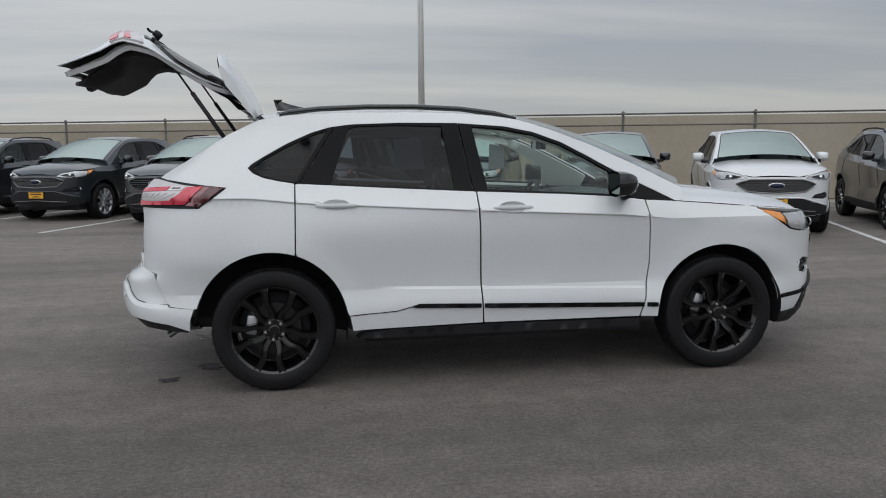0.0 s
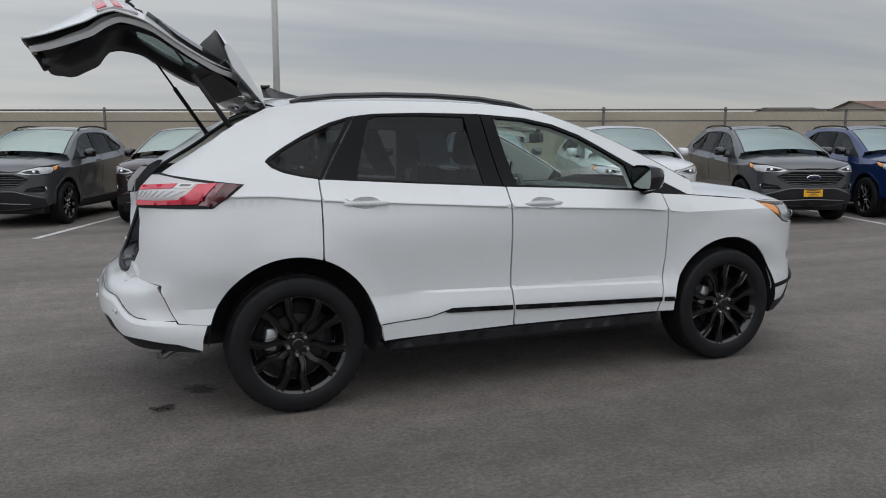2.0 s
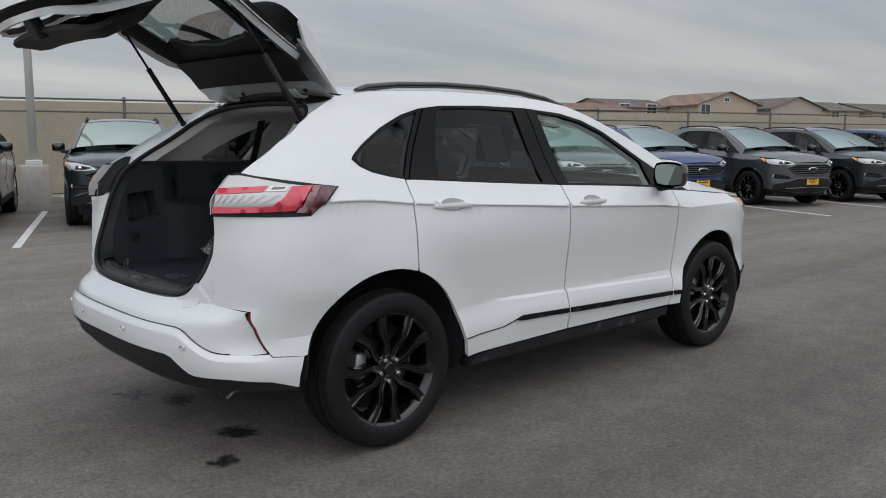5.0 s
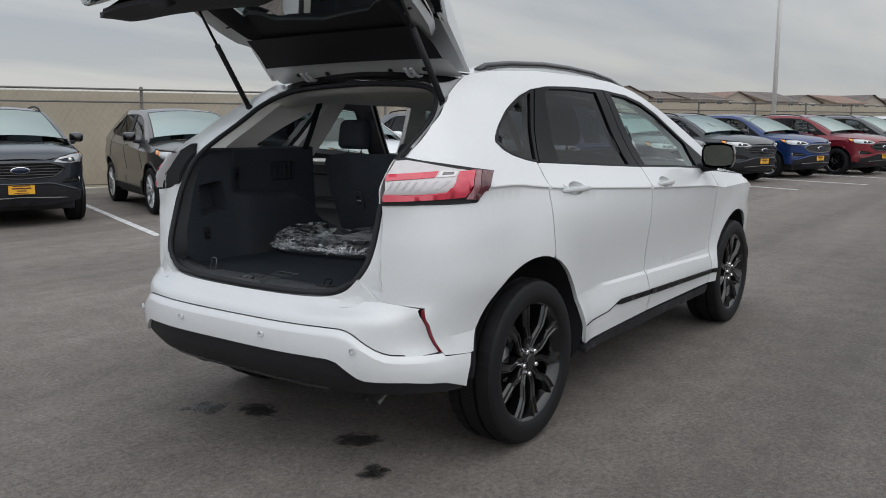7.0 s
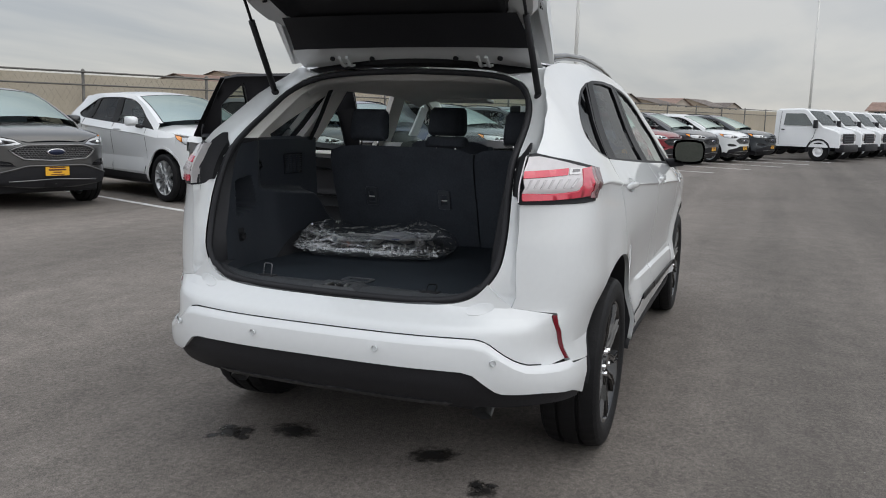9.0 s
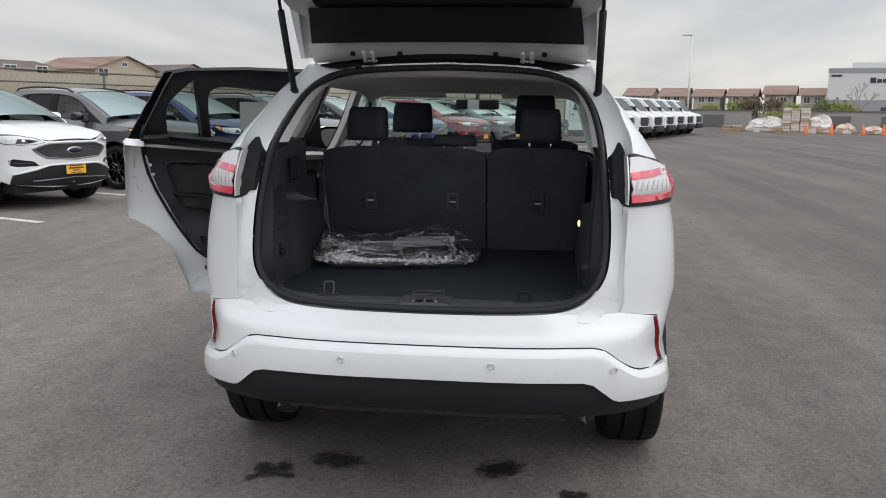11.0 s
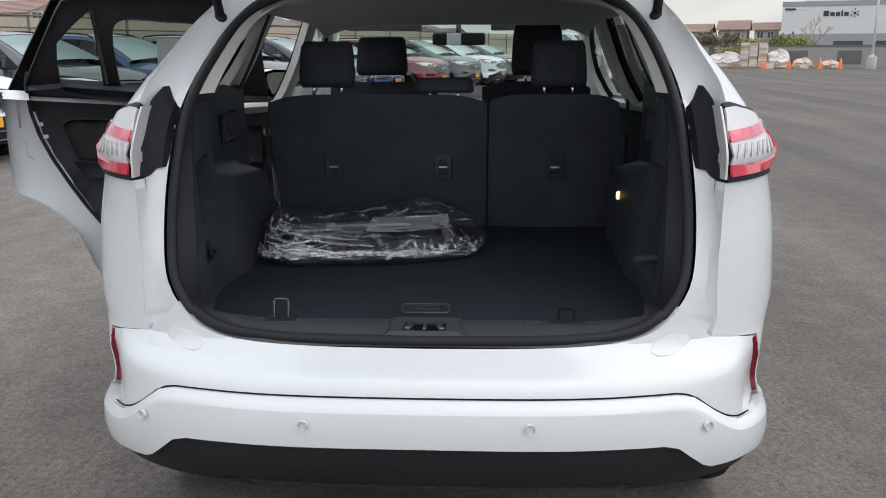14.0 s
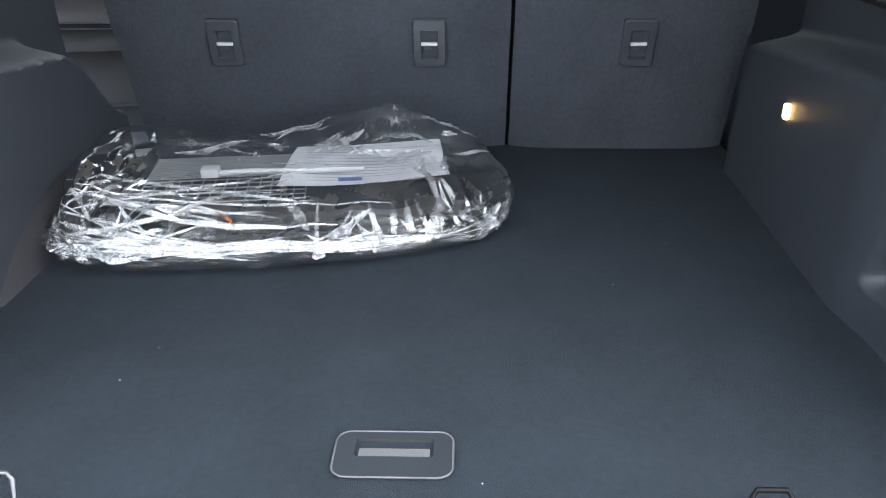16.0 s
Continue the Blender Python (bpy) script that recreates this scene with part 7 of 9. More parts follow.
gridmesh(bm, [[(x, y, z) for y in (-0.031, 0.051)] for x, z in ((-0.5875, 0.7612), (-0.589, 0.742), (-0.602, 0.741), (-0.6165, 0.7400))])
part("pull_well", bm, mat("well_plastic", (0.03, 0.03, 0.033), 0.5, vary=0.2, scale=30), pull)
bm = bmesh.new()
box(bm, -0.6155, -0.5975, -0.028, 0.048, 0.750, 0.7575, 0.002, Matrix.Identity(4))
part("pull_tab", smooth(bm), mat("tab_plastic", (0.14, 0.14, 0.145), 0.35, vary=0.2, scale=30), pull)
for y in (0.365, -0.345):
    bm = bmesh.new()
    box(bm, -0.742, -0.700, y - 0.036, y + 0.036, 0.7630, 0.7690, 0.002)
    tie = part("tie_down", bm, M_BLACK, cargo_floor, "wire tie-down loop standing up" if y > 0 else "dark tie-down loop, half folded")
    bm = bmesh.new()
    tall, back = (0.053, 0.011) if y > 0 else (0.030, 0.030)
    tube(bm, [(-0.722, y - 0.018, 0.760), (-0.722 + back * 0.9, y - 0.018, 0.755 + tall), (-0.722 + back, y - 0.014, 0.760 + tall), (-0.722 + back, y + 0.014, 0.760 + tall), (-0.722 + back * 0.9, y + 0.018, 0.755 + tall), (-0.722, y + 0.018, 0.760)], 0.0029, 6, closed=True)
    part("tie_loop", smooth(bm), M_WIRELOOP if y > 0 else M_SATIN, tie)


for sgn in (-1, 1):
    bm = bmesh.new()
    rows = []
    for k in np.linspace(0, 1, 98):
        xs = [side_trim_start(z) * (1 - k) + 0.285 * k for z in np.linspace(0.75, 1.29, 82)]
        rows.append([(x, sgn * side_trim_y(x, z, sgn < 0), z) for x, z in zip(xs, np.linspace(0.75, 1.29, 82))] + [(xs[-1], sgn * (min(half(xs[-1], 1.30), abs(skin(ux(xs[-1], 1.30), 1.30).y)) - 0.045), 1.302)])
    gridmesh(bm, rows)
    if sgn > 0:
        bmesh.ops.reverse_faces(bm, faces=bm.faces)
    trim = part("cargo_side_trim", smooth(bm, 50), M_TRIMBLACK, hero, "black moulded load bay side trim")
    yv = side_trim_y(0.03, 1.17, sgn < 0)
    bm = bmesh.new()
    gridmesh(bm, [[(x, sgn * (yv + (0.004 if 0 < i < 3 and 0 < j < 3 else -0.010)), z) for j, z in enumerate((1.120, 1.128, 1.212, 1.220))] for i, x in enumerate((-0.050, -0.042, 0.108, 0.116))])
    vent = part("vent_grille", bm, M_BLACK, trim)
    for k in range(4):
        x = -0.018 + k * 0.034
        bm = bmesh.new()
        box(bm, x - 0.0025, x + 0.0025, sgn * yv - 0.014, sgn * yv + 0.014, 1.126, 1.214, 0.001)
        part("vent_bar", bm, M_TRIMBLACK, vent)
    for k in range(8):
        z = 1.136 + k * 0.0105
        bm = bmesh.new()
        box(bm, -0.044, 0.110, sgn * yv - 0.010, sgn * yv + 0.010, z - 0.0018, z + 0.0018)
        part("vent_slat", bm, M_TRIMBLACK, vent)
    # coat hook in its tall recess
    yh = side_trim_y(-0.30, 1.17, sgn < 0)
    bm = bmesh.new()
    box(bm, -0.345, -0.285, sgn * yh - 0.006, sgn * yh + 0.006, 1.105, 1.205, 0.006)
    hk = part("hook_plate", bm, M_BLACK, trim)
    bm = bmesh.new()
    tube(bm, [(-0.315, sgn * (yh - 0.004), 1.195), (-0.315, sgn * (yh - 0.026), 1.190), (-0.315, sgn * (yh - 0.030), 1.172), (-0.315, sgn * (yh - 0.020), 1.162)], 0.006, 8)
    part("hook", smooth(bm), M_SATIN, hk)
    if sgn > 0:
        bm = bmesh.new()
        yv = side_trim_y(-0.55, 0.86)
        box(bm, -0.60, -0.55, sgn * yv - 0.006, sgn * yv + 0.006, 0.865, 0.925, 0.005)
        sk = part("power_socket", bm, M_BLACK, trim)
        bm = bmesh.new()
        lathe(bm, [(0.0, 0.0), (0.012, 0.0), (0.014, 0.003), (0.014, 0.012)], 14, m=Matrix.Translation((-0.575, sgn * yv - sgn * 0.010, 0.893)) @ Matrix.Rotation(radians(180 if sgn > 0 else 0), 4, "Z"))
        part("socket_cap", smooth(bm), M_BLACK, sk)
bm = bmesh.new()
yl = -side_trim_y(0.01, 0.952, True) + 0.002
box(bm, 0.003, 0.017, yl - 0.004, yl + 0.007, 0.940, 0.966, 0.004)
part("cargo_lamp", bm, M_BULB, hero, "small lit amber cargo lamp")

# white painted rear face of the left centre pillar in the open doorway, with the door's hinges
bm = bmesh.new()
gridmesh(bm, [[(1.250, half(1.2, z) - 0.030, z), (1.222, half(1.2, z) - 0.042, z), (1.208, half(1.2, z) - 0.085, z), (1.203, half(1.2, z) - 0.15, z), (1.215, half(1.2, z) - 0.19, z)] for z in np.linspace(0.44, 1.25, 14)])
bmesh.ops.recalc_face_normals(bm, faces=bm.faces)
pillar = part("door_pillar", smooth(bm, 40), M_WHITE, hero, "white painted centre pillar in the open doorway")
for z in (0.66, 1.045):
    bm = bmesh.new()
    yh = half(1.2, z) - 0.06
    box(bm, 1.175, 1.215, yh - 0.05, yh + 0.02, z - 0.022, z + 0.022, 0.005)
    box(bm, 1.150, 1.185, yh + 0.005, yh + 0.03, z - 0.018, z + 0.018, 0.005)
    part("door_hinge", bm, M_WHITE, pillar)
# pale upper trims and pillars
def upper(bm):
    top = [(ux(x, CANT(x)), CANT(x) - 0.01) for x in np.linspace(-0.10, 2.5, 24)]
    out = S((-0.56, 1.268), (-0.3, 1.258), (0.1, 1.235), (0.7, 1.19), (1.23, 1.165), (1.8, 1.14), (2.45, 1.10)) + top[::-1] + S((-0.135, 1.565), (-0.20, 1.525), (-0.255, 1.48), (-0.36, 1.41), (-0.45, 1.355))
    hol = [S(*PANE_Q), S((0.33, 1.24), (0.7, 1.222), (1.15, 1.197), (1.09, 1.592), (0.8, 1.597), (0.50, 1.59)), S(*[(x, z) for x, z in PANE_F])]
    return sheet(bm, [out] + hol, skin, 0.08, offset=-0.055, skirt=-0.03)


ta, tb = both(upper, "pillar_trim", M_LINER, hero, "pale grey pillar trim")
for o in (ta, tb):
    o.data.flip_normals()
bm = bmesh.new()
rows = []
for v in np.linspace(-1, 1, 33):
    zg = float(np.interp(abs(v), [0.0, 0.45, 0.75, 0.90, 1.0], [1.625, 1.618, 1.604, 1.584, 1.556]))
    a, b = seal_at(zg), liner_point(-0.02, v)
    a = Vector((a.x + 0.022, math.copysign(abs(a.y) - 0.012, v), zg - 0.026))
    b.x += 0.03
    rows.append([a, a.lerp(b, 0.45) + Vector((0, 0, -0.006)), b + Vector((0.0, 0, -0.004)), b + Vector((0.02, 0, 0.004))])
gridmesh(bm, rows)
bmesh.ops.recalc_face_normals(bm, faces=bm.faces)
part("rear_header", smooth(bm, 60), M_LINER, hero, "pale rear header trim above the opening")

# ---- seats ----
def seat_back(name, y0, y1, x_low, x_high, z0, z1, thick, label, parent=hero):
    bm = bmesh.new()
    rows = []
    for k in range(13):
        t = k / 12
        y = y0 + (y1 - y0) * t
        e = (1 - abs(2 * t - 1) ** 6)
        r = []
        for j in range(17):
            v = j / 16
            z = z0 + (z1 - z0) * v - 0.03 * (1 - e) * (v > 0.5)
            x = x_low + (x_high - x_low) * v + 0.022 * (1 - e) + 0.02 * max(0, (v - 0.9) / 0.1) ** 2 - 0.006 * math.sin(v * math.pi)
            r.append((x, y, z))
        r.append((x_high + thick, y, z1 - 0.03))
        r.append((x_low + thick, y, z0))
        rows.append(r)
    gridmesh(bm, rows)
    for row in (rows[0], rows[-1]):
        bm.faces.new([bm.verts.new(p) for p in row])
    bmesh.ops.recalc_face_normals(bm, faces=bm.faces)
    return part(name, smooth(bm, 50), M_SEAT, parent, label)


def headrest(parent, x, y, z0, z1, w, d=0.11):
    bm = bmesh.new()
    rows = []
    for k in range(11):
        t = k / 10
        z = z0 + (z1 - z0) * t
        s = math.sqrt(max(0.03, 1 - abs(2 * t - 1) ** 5))
        ring = []
        for j in range(18):
            a = 2 * math.pi * j / 18
            c, q = math.cos(a), math.sin(a)
            kk = (abs(c) ** 4 + abs(q) ** 4) ** 0.25
            ring.append((x + d / 2 * s * c / kk + 0.02 * t, y + w / 2 * (0.88 + 0.12 * s) * q / kk * (1 - 0.10 * t), z))
        rows.append(ring)
    vs = gridmesh(bm, rows, closed=True)
    bm.faces.new(vs[0][::-1])
    bm.faces.new(vs[-1])
    bmesh.ops.recalc_face_normals(bm, faces=bm.faces)
    hr = part("headrest", smooth(bm, 50), M_SEAT, parent)
    for dy in (-0.05, 0.05):
        bm = bmesh.new()
        tube(bm, [(x, y + dy, z0 - 0.05), (x, y + dy, z0 + 0.03)], 0.006, 8)
        part("headrest_post", smooth(bm), M_CHROME, hr)
    return hr


M_LATCH = mat("latch_plastic", (0.046, 0.052, 0.063), 0.38, vary=0.12, scale=30)


def latch(parent, y):
    P = lambda z: 0.425 + (0.268 - 0.425) * (z - 0.757) / 0.505 - 0.006
    tilt = math.atan2(0.268 - 0.425, 0.505)
    m = Matrix.Translation((P(1.0), y, 1.0)) @ Matrix.Rotation(tilt, 4, "Y")
    loops = ((0.004, 0.050, 0.033, 0.008), (-0.007, 0.0495, 0.0325, 0.008), (-0.010, 0.047, 0.030, 0.007), (-0.010, 0.0305, 0.0175, 0.002), (-0.008, 0.0295, 0.0165, 0.002), (0.006, 0.0290, 0.0165, 0.002))
    bm = bmesh.new()
    gridmesh(bm, [[m @ Vector((d, q, p)) for p, q in rounded(-0.002 if hx < 0.04 else 0.0, 0.0, hx, hy, r)] for d, hx, hy, r in loops], closed=True)
    bmesh.ops.recalc_face_normals(bm, faces=bm.faces)
    lt2 = part("seat_latch", smooth(bm, 25), M_LATCH, parent)
    bm = bmesh.new()
    box(bm, 0.002, 0.006, -0.018, 0.018, -0.034, 0.030, 0.0, m)
    part("latch_well", bm, M_BLACK, lt2)
    bm = bmesh.new()
    box(bm, -0.004, 0.003, -0.003, 0.012, -0.016, -0.004, 0.001, m)
    part("latch_block", bm, M_LATCH, lt2)
    bm = bmesh.new()
    box(bm, -0.0105, -0.004, -0.0160, 0.0160, -0.0035, 0.0020, 0.0008, m)
    part("latch_tab", bm, M_TAB, lt2)


wide = seat_back("rear_seat_back", -0.148, 0.638, 0.425, 0.268, 0.757, 1.262, 0.16, "wide black cloth rear seat back, upright")
slim = seat_back("rear_seat_back", -0.615, -0.156, 0.425, 0.268, 0.757, 1.262, 0.16, "narrow black cloth rear seat back, upright")
latch(wide, 0.413), latch(wide, 0.010), latch(slim, -0.397)
headrest(wide, 0.31, 0.42, 1.285, 1.445, 0.20)
headrest(wide, 0.33, 0.005, 1.265, 1.318, 0.22, 0.09)
headrest(slim, 0.31, -0.40, 1.285, 1.445, 0.20)
for y, lab in ((0.33, "driver"), (-0.38, "passenger")):
    s1 = seat_back("front_seat_back", y - 0.25, y + 0.25, 1.42, 1.20, 0.62, 1.27, 0.13, "black cloth front seat, upright")
    headrest(s1, 1.20, y, 1.30, 1.47 if y > 0 else 1.52, 0.24, 0.12)
    bm = bmesh.new()
    box(bm, 1.40, 1.92, y - 0.26, y + 0.26, 0.50, 0.66, 0.05)
    part("seat_cushion", smooth(bm), M_SEAT, s1)
bm = bmesh.new()
box(bm, 0.46, 1.0, -0.62, 0.62, 0.55, 0.74, 0.05)
part("rear_bench", smooth(bm), M_SEAT, hero)
bm = bmesh.new()
rows = []
for y in np.linspace(-0.74, 0.74, 21):
    h = 0.04 * math.exp(-((y - 0.38) / 0.16) ** 2)
    rows.append([(2.05, y, 0.80), (2.03, y, 1.00), (2.08, y, 1.10 + h), (2.25, y, 1.125 + h * 0.6), (2.55, y, 1.12), (2.62, y, 1.10)])
gridmesh(bm, rows)
bmesh.ops.recalc_face_normals(bm, faces=bm.faces)
dash = part("dashboard", smooth(bm, 60), M_TRIMBLACK, hero, "black dashboard")
bm = bmesh.new()
box(bm, 2.015, 2.035, -0.14, 0.14, 0.93, 1.10, 0.006)
part("centre_screen", bm, M_GLOSSBLACK, dash)
wm = Matrix.Translation((1.90, 0.40, 1.02)) @ Matrix.Rotation(radians(-68), 4, "Y")
bm = bmesh.new()
tube(bm, [wm @ Vector((0.185 * math.cos(a), 0.185 * math.sin(a), 0)) for a in np.linspace(0, 2 * math.pi, 28, endpoint=False)], 0.016, 8, closed=True)
for a in (90, 210, 330):
    tube(bm, [wm @ Vector((0, 0, -0.02)), wm @ Vector((0.18 * math.cos(radians(a)), 0.18 * math.sin(radians(a)), 0))], 0.018, 6)
bmesh.ops.create_icosphere(bm, subdivisions=2, radius=0.06, matrix=wm @ Matrix.Diagonal((1, 1, 0.5, 1)))
part("steering_wheel", smooth(bm), M_TRIMBLACK, hero)
bm = bmesh.new()
box(bm, 1.86, 1.90, -0.145, 0.138, 1.435, 1.500, 0.014)
tube(bm, [(1.90, 0, 1.49), (1.95, 0, 1.54)], 0.014, 6)
mr = part("rearview_mirror", smooth(bm), M_BLACK, hero)
bm = bmesh.new()
box(bm, 1.857, 1.8605, -0.130, 0.123, 1.442, 1.493)
part("mirror_face", bm, M_BLACK, mr)
bm = bmesh.new()
box(bm, 1.850, 1.855, -0.015, 0.060, 1.437, 1.497, 0.001)
part("mirror_tag", bm, M_PAPER, mr, "white paper tag hung on the mirror")
for y in (-0.36, 0.36):
    bm = bmesh.new()
    box(bm, 1.46, 1.62, y - 0.19, y + 0.19, 1.518, 1.540, 0.009, Matrix.Translation((1.46, 0, 1.53)) @ Matrix.Rotation(radians(5), 4, "Y") @ Matrix.Translation((-1.46, 0, -1.53)))
    part("sun_visor", smooth(bm), M_LINER, hero)
bm = bmesh.new()
box(bm, 0.45, 2.6, -0.78, 0.78, 0.36, 0.44, 0.02)
part("cabin_floor", bm, M_CARPET, hero)
bm = bmesh.new()
for x0, x1, z0, z1 in ((0.44, 1.26, 0.44, 1.16), (1.26, 2.40, 0.44, 1.13)):
    gridmesh(bm, [[(x, -(half(x, z) - 0.13), z) for z in np.linspace(z0, z1, 6)] for x in np.linspace(x0, x1, 8)])
part("door_card", smooth(bm), M_TRIMBLACK, hero)
bm = bmesh.new()
gridmesh(bm, [[(x, half(x, z) - 0.13, z) for z in np.linspace(0.44, 1.13, 6)] for x in np.linspace(1.26, 2.40, 8)])
part("door_card", smooth(bm), M_TRIMBLACK, hero)
# seat belts on the rear pillars
for sgn in (-1, 1):
    bm = bmesh.new()
    gridmesh(bm, [[(0.20 + dx, sgn * (half(0.3, z) - 0.095), z) for dx in (0.0, 0.045)] for z in np.linspace(1.20, 1.56, 6)])
    part("seat_belt", bm, M_BLACK, hero)
    bm = bmesh.new()
    box(bm, 1.20, 1.245, sgn * 0.80 - 0.004, sgn * 0.80 + 0.004, 0.6, 1.2)
    part("seat_belt", bm, M_BLACK, hero)

# ---- the clear plastic bag with floor mats in the load bay ----
def film(name, clear, haze_lo, haze_hi, gloss, rough, scale):
    """Thin clear plastic: see-through, milky where it lies in several layers, with a sharp gloss."""
    m = bpy.data.materials.new(name)
    m.use_nodes = True
    n, l = m.node_tree.nodes, m.node_tree.links
    n.clear()
    out, mix, haze, tr, df, gl, fr = (n.new("ShaderNode" + k) for k in ("OutputMaterial", "MixShader", "MixShader", "BsdfTransparent", "BsdfDiffuse", "BsdfGlossy", "Fresnel"))
    tr.inputs[0].default_value = (*clear, 1)
    df.inputs[0].default_value = (0.80, 0.81, 0.83, 1)
    gl.inputs["Roughness"].default_value = rough
    fr.inputs["IOR"].default_value = 1.5
    k = n.new("ShaderNodeMath")
    k.operation = "MULTIPLY_ADD"
    k.inputs[1].default_value, k.inputs[2].default_value = 0.48, gloss
    co, layer, rng_ = n.new("ShaderNodeTexCoord"), n.new("ShaderNodeTexNoise"), n.new("ShaderNodeMapRange")
    layer.inputs["Scale"].default_value, layer.inputs["Detail"].default_value, layer.inputs["Distortion"].default_value = scale, 5.0, 1.2
    l.new(co.outputs["Object"], layer.inputs["Vector"])
    for key, v in zip(("From Min", "From Max", "To Min", "To Max"), (0.46, 0.70, haze_lo, haze_hi)):
        rng_.inputs[key].default_value = v
    l.new(layer.outputs[0], rng_.inputs[0])
    l.new(rng_.outputs[0], haze.inputs[0])
    l.new(fr.outputs[0], k.inputs[0])
    l.new(tr.outputs[0], haze.inputs[1])
    l.new(df.outputs[0], haze.inputs[2])
    l.new(k.outputs[0], mix.inputs[0])
    l.new(haze.outputs[0], mix.inputs[1])
    l.new(gl.outputs[0], mix.inputs[2])
    l.new(mix.outputs[0], out.inputs[0])
    return m


M_FILM = film("clear_film", (0.95, 0.96, 0.97), 0.004, 0.06, 0.02, 0.06, 9.0)
# film in folds, with the white of its glints put into the colour
M_FOLDGLINT = film("glinting_fold_film", (0.93, 0.94, 0.95), 0.24, 0.85, 0.16, 0.18, 22.0)
M_MAT = mat("mat_rubber", (0.020, 0.022, 0.025), 0.6, vary=0.2, scale=10, bump=0.3, bump_scale=200)
# mat ribs, with paleness put into their colour so that they show
M_RIB = mat("pale_mat_rib", (0.34, 0.345, 0.35), 0.45)
BAG_AT = Matrix.Translation((0.035, 0.231, 0.757)) @ Matrix.Rotation(radians(8), 4, "Z")
bag = tagged(new("bagged_floor_mats"), "clear crinkled plastic bag of black floor mats with a paper slip", "bag")
bag.matrix_basis = BAG_AT
LY, LX = 0.379, 0.238


def bag_top(a, b):
    """Height of the bag; a runs from its right end to its left, b from front to back, both -1 to 1."""
    h = 0.106 + 0.034 * max(0.0, a) ** 2 + 0.012 * b
    h += 0.058 * math.exp(-((a + 0.42) / 0.34) ** 2 - ((b - 0.85) / 0.55) ** 2)
    h += 0.022 * math.exp(-((a - 0.82) / 0.22) ** 2)
    return h * (max(0.0, 1 - abs(a) ** 7) * max(0.0, 1 - abs(b) ** 5)) ** 0.28


def bag_point(a, t):
    """A place on the bag's skin; t turns round it, from the back over the top to the front."""
    c, s = math.cos(t), math.sin(t)
    kk = (abs(c) ** 5 + abs(s) ** 5) ** 0.2
    b, up_ = c / kk, s / kk
    e = max(0.05, 1 - abs(a) ** (14 if a > 0 else 9)) ** 0.42
    end = 1.0 - 0.22 * max(0.0, -a - 0.25) - 0.10 * max(0.0, a - 0.3)
    top = bag_top(a * 0.985, b * 0.92)
    z = 0.046 + (top - 0.046 if up_ > 0 else 0.045) * up_
    x = b * LX * e * end + 0.035 * max(0.0, -a) ** 2
    x += 0.045 * max(0.0, up_) * max(0.0, -b)
    return Vector((x, a * LY, max(0.0015, (0.072 if a > 0 else 0.045) * (1 - e) + z * e + (0.022 * max(0.0, a - 0.6) if up_ < 0 else 0.0))))


def bag_normal(a, t):
    h = 1e-3
    n = (bag_point(a, t + h) - bag_point(a, t - h)).cross(bag_point(min(1, a + h), t) - bag_point(max(-1, a - h), t))
    return n.normalized() if n.length > 1e-12 else Vector((0, 0, 1))


def crumple(a, t):
    """Sharp folds that fan out from the gathered ends, over a shallow slack of the whole film."""
    r = 0.0
    for ga, gt, rays, tall, reach in ((0.86, 3.0, 9.0, 0.0075, 0.75), (-0.92, 2.7, 7.0, 0.0085, 0.55), (-0.45, 1.0, 6.0, 0.006, 0.5)):
        da, dt = (a - ga) * LY, (t - gt) * 0.13
        d = math.hypot(da, dt)
        ang = math.atan2(dt, da)
        fold = 1 - 2.4 * abs(noise.noise(Vector((math.cos(ang) * rays * 0.5, math.sin(ang) * rays * 0.5, d * 3.0 + ga))))
        r += tall * fold * math.exp(-((d / (reach * LY)) ** 2)) * min(1.0, d / 0.03)
    q = Vector((a * 2.2 + 0.5 * math.sin(t), math.cos(t) * 1.4, math.sin(t) * 1.2))
    r += 0.0065 * (1 - 2.5 * abs(noise.noise(q * 2.1))) + 0.0018 * (1 - 2.5 * abs(noise.noise(q * 4.6)))
    return r


NB, NA = 150, 170
rows = []
for j in range(NA + 1):
    a = -1 + 2 * j / NA
    ring_ = []
    for k in range(NB):
        t = 2 * math.pi * (k + 0.5 * (j % 2)) / NB
        p = bag_point(a, t)
        if 0 < j < NA and p.z > 0.012:
            p = p + bag_normal(a, t) * crumple(a, t)
        p.z = max(0.0015, p.z)
        ring_.append(p)
    rows.append(ring_)
bm = bmesh.new()
vs = gridmesh(bm, rows, closed=True)
bm.faces.new(vs[0][::-1])
bm.faces.new(vs[-1])
bmesh.ops.recalc_face_normals(bm, faces=bm.faces)
for f in bm.faces:
    f.smooth = True
lim = radians(24)
for e in bm.edges:
    if len(e.link_faces) == 2 and e.calc_face_angle(0) > lim:
        e.smooth = False
film_ob = part("plastic_film", bm, M_FILM, bag, "clear crinkled plastic film")
film_ob.visible_shadow = False

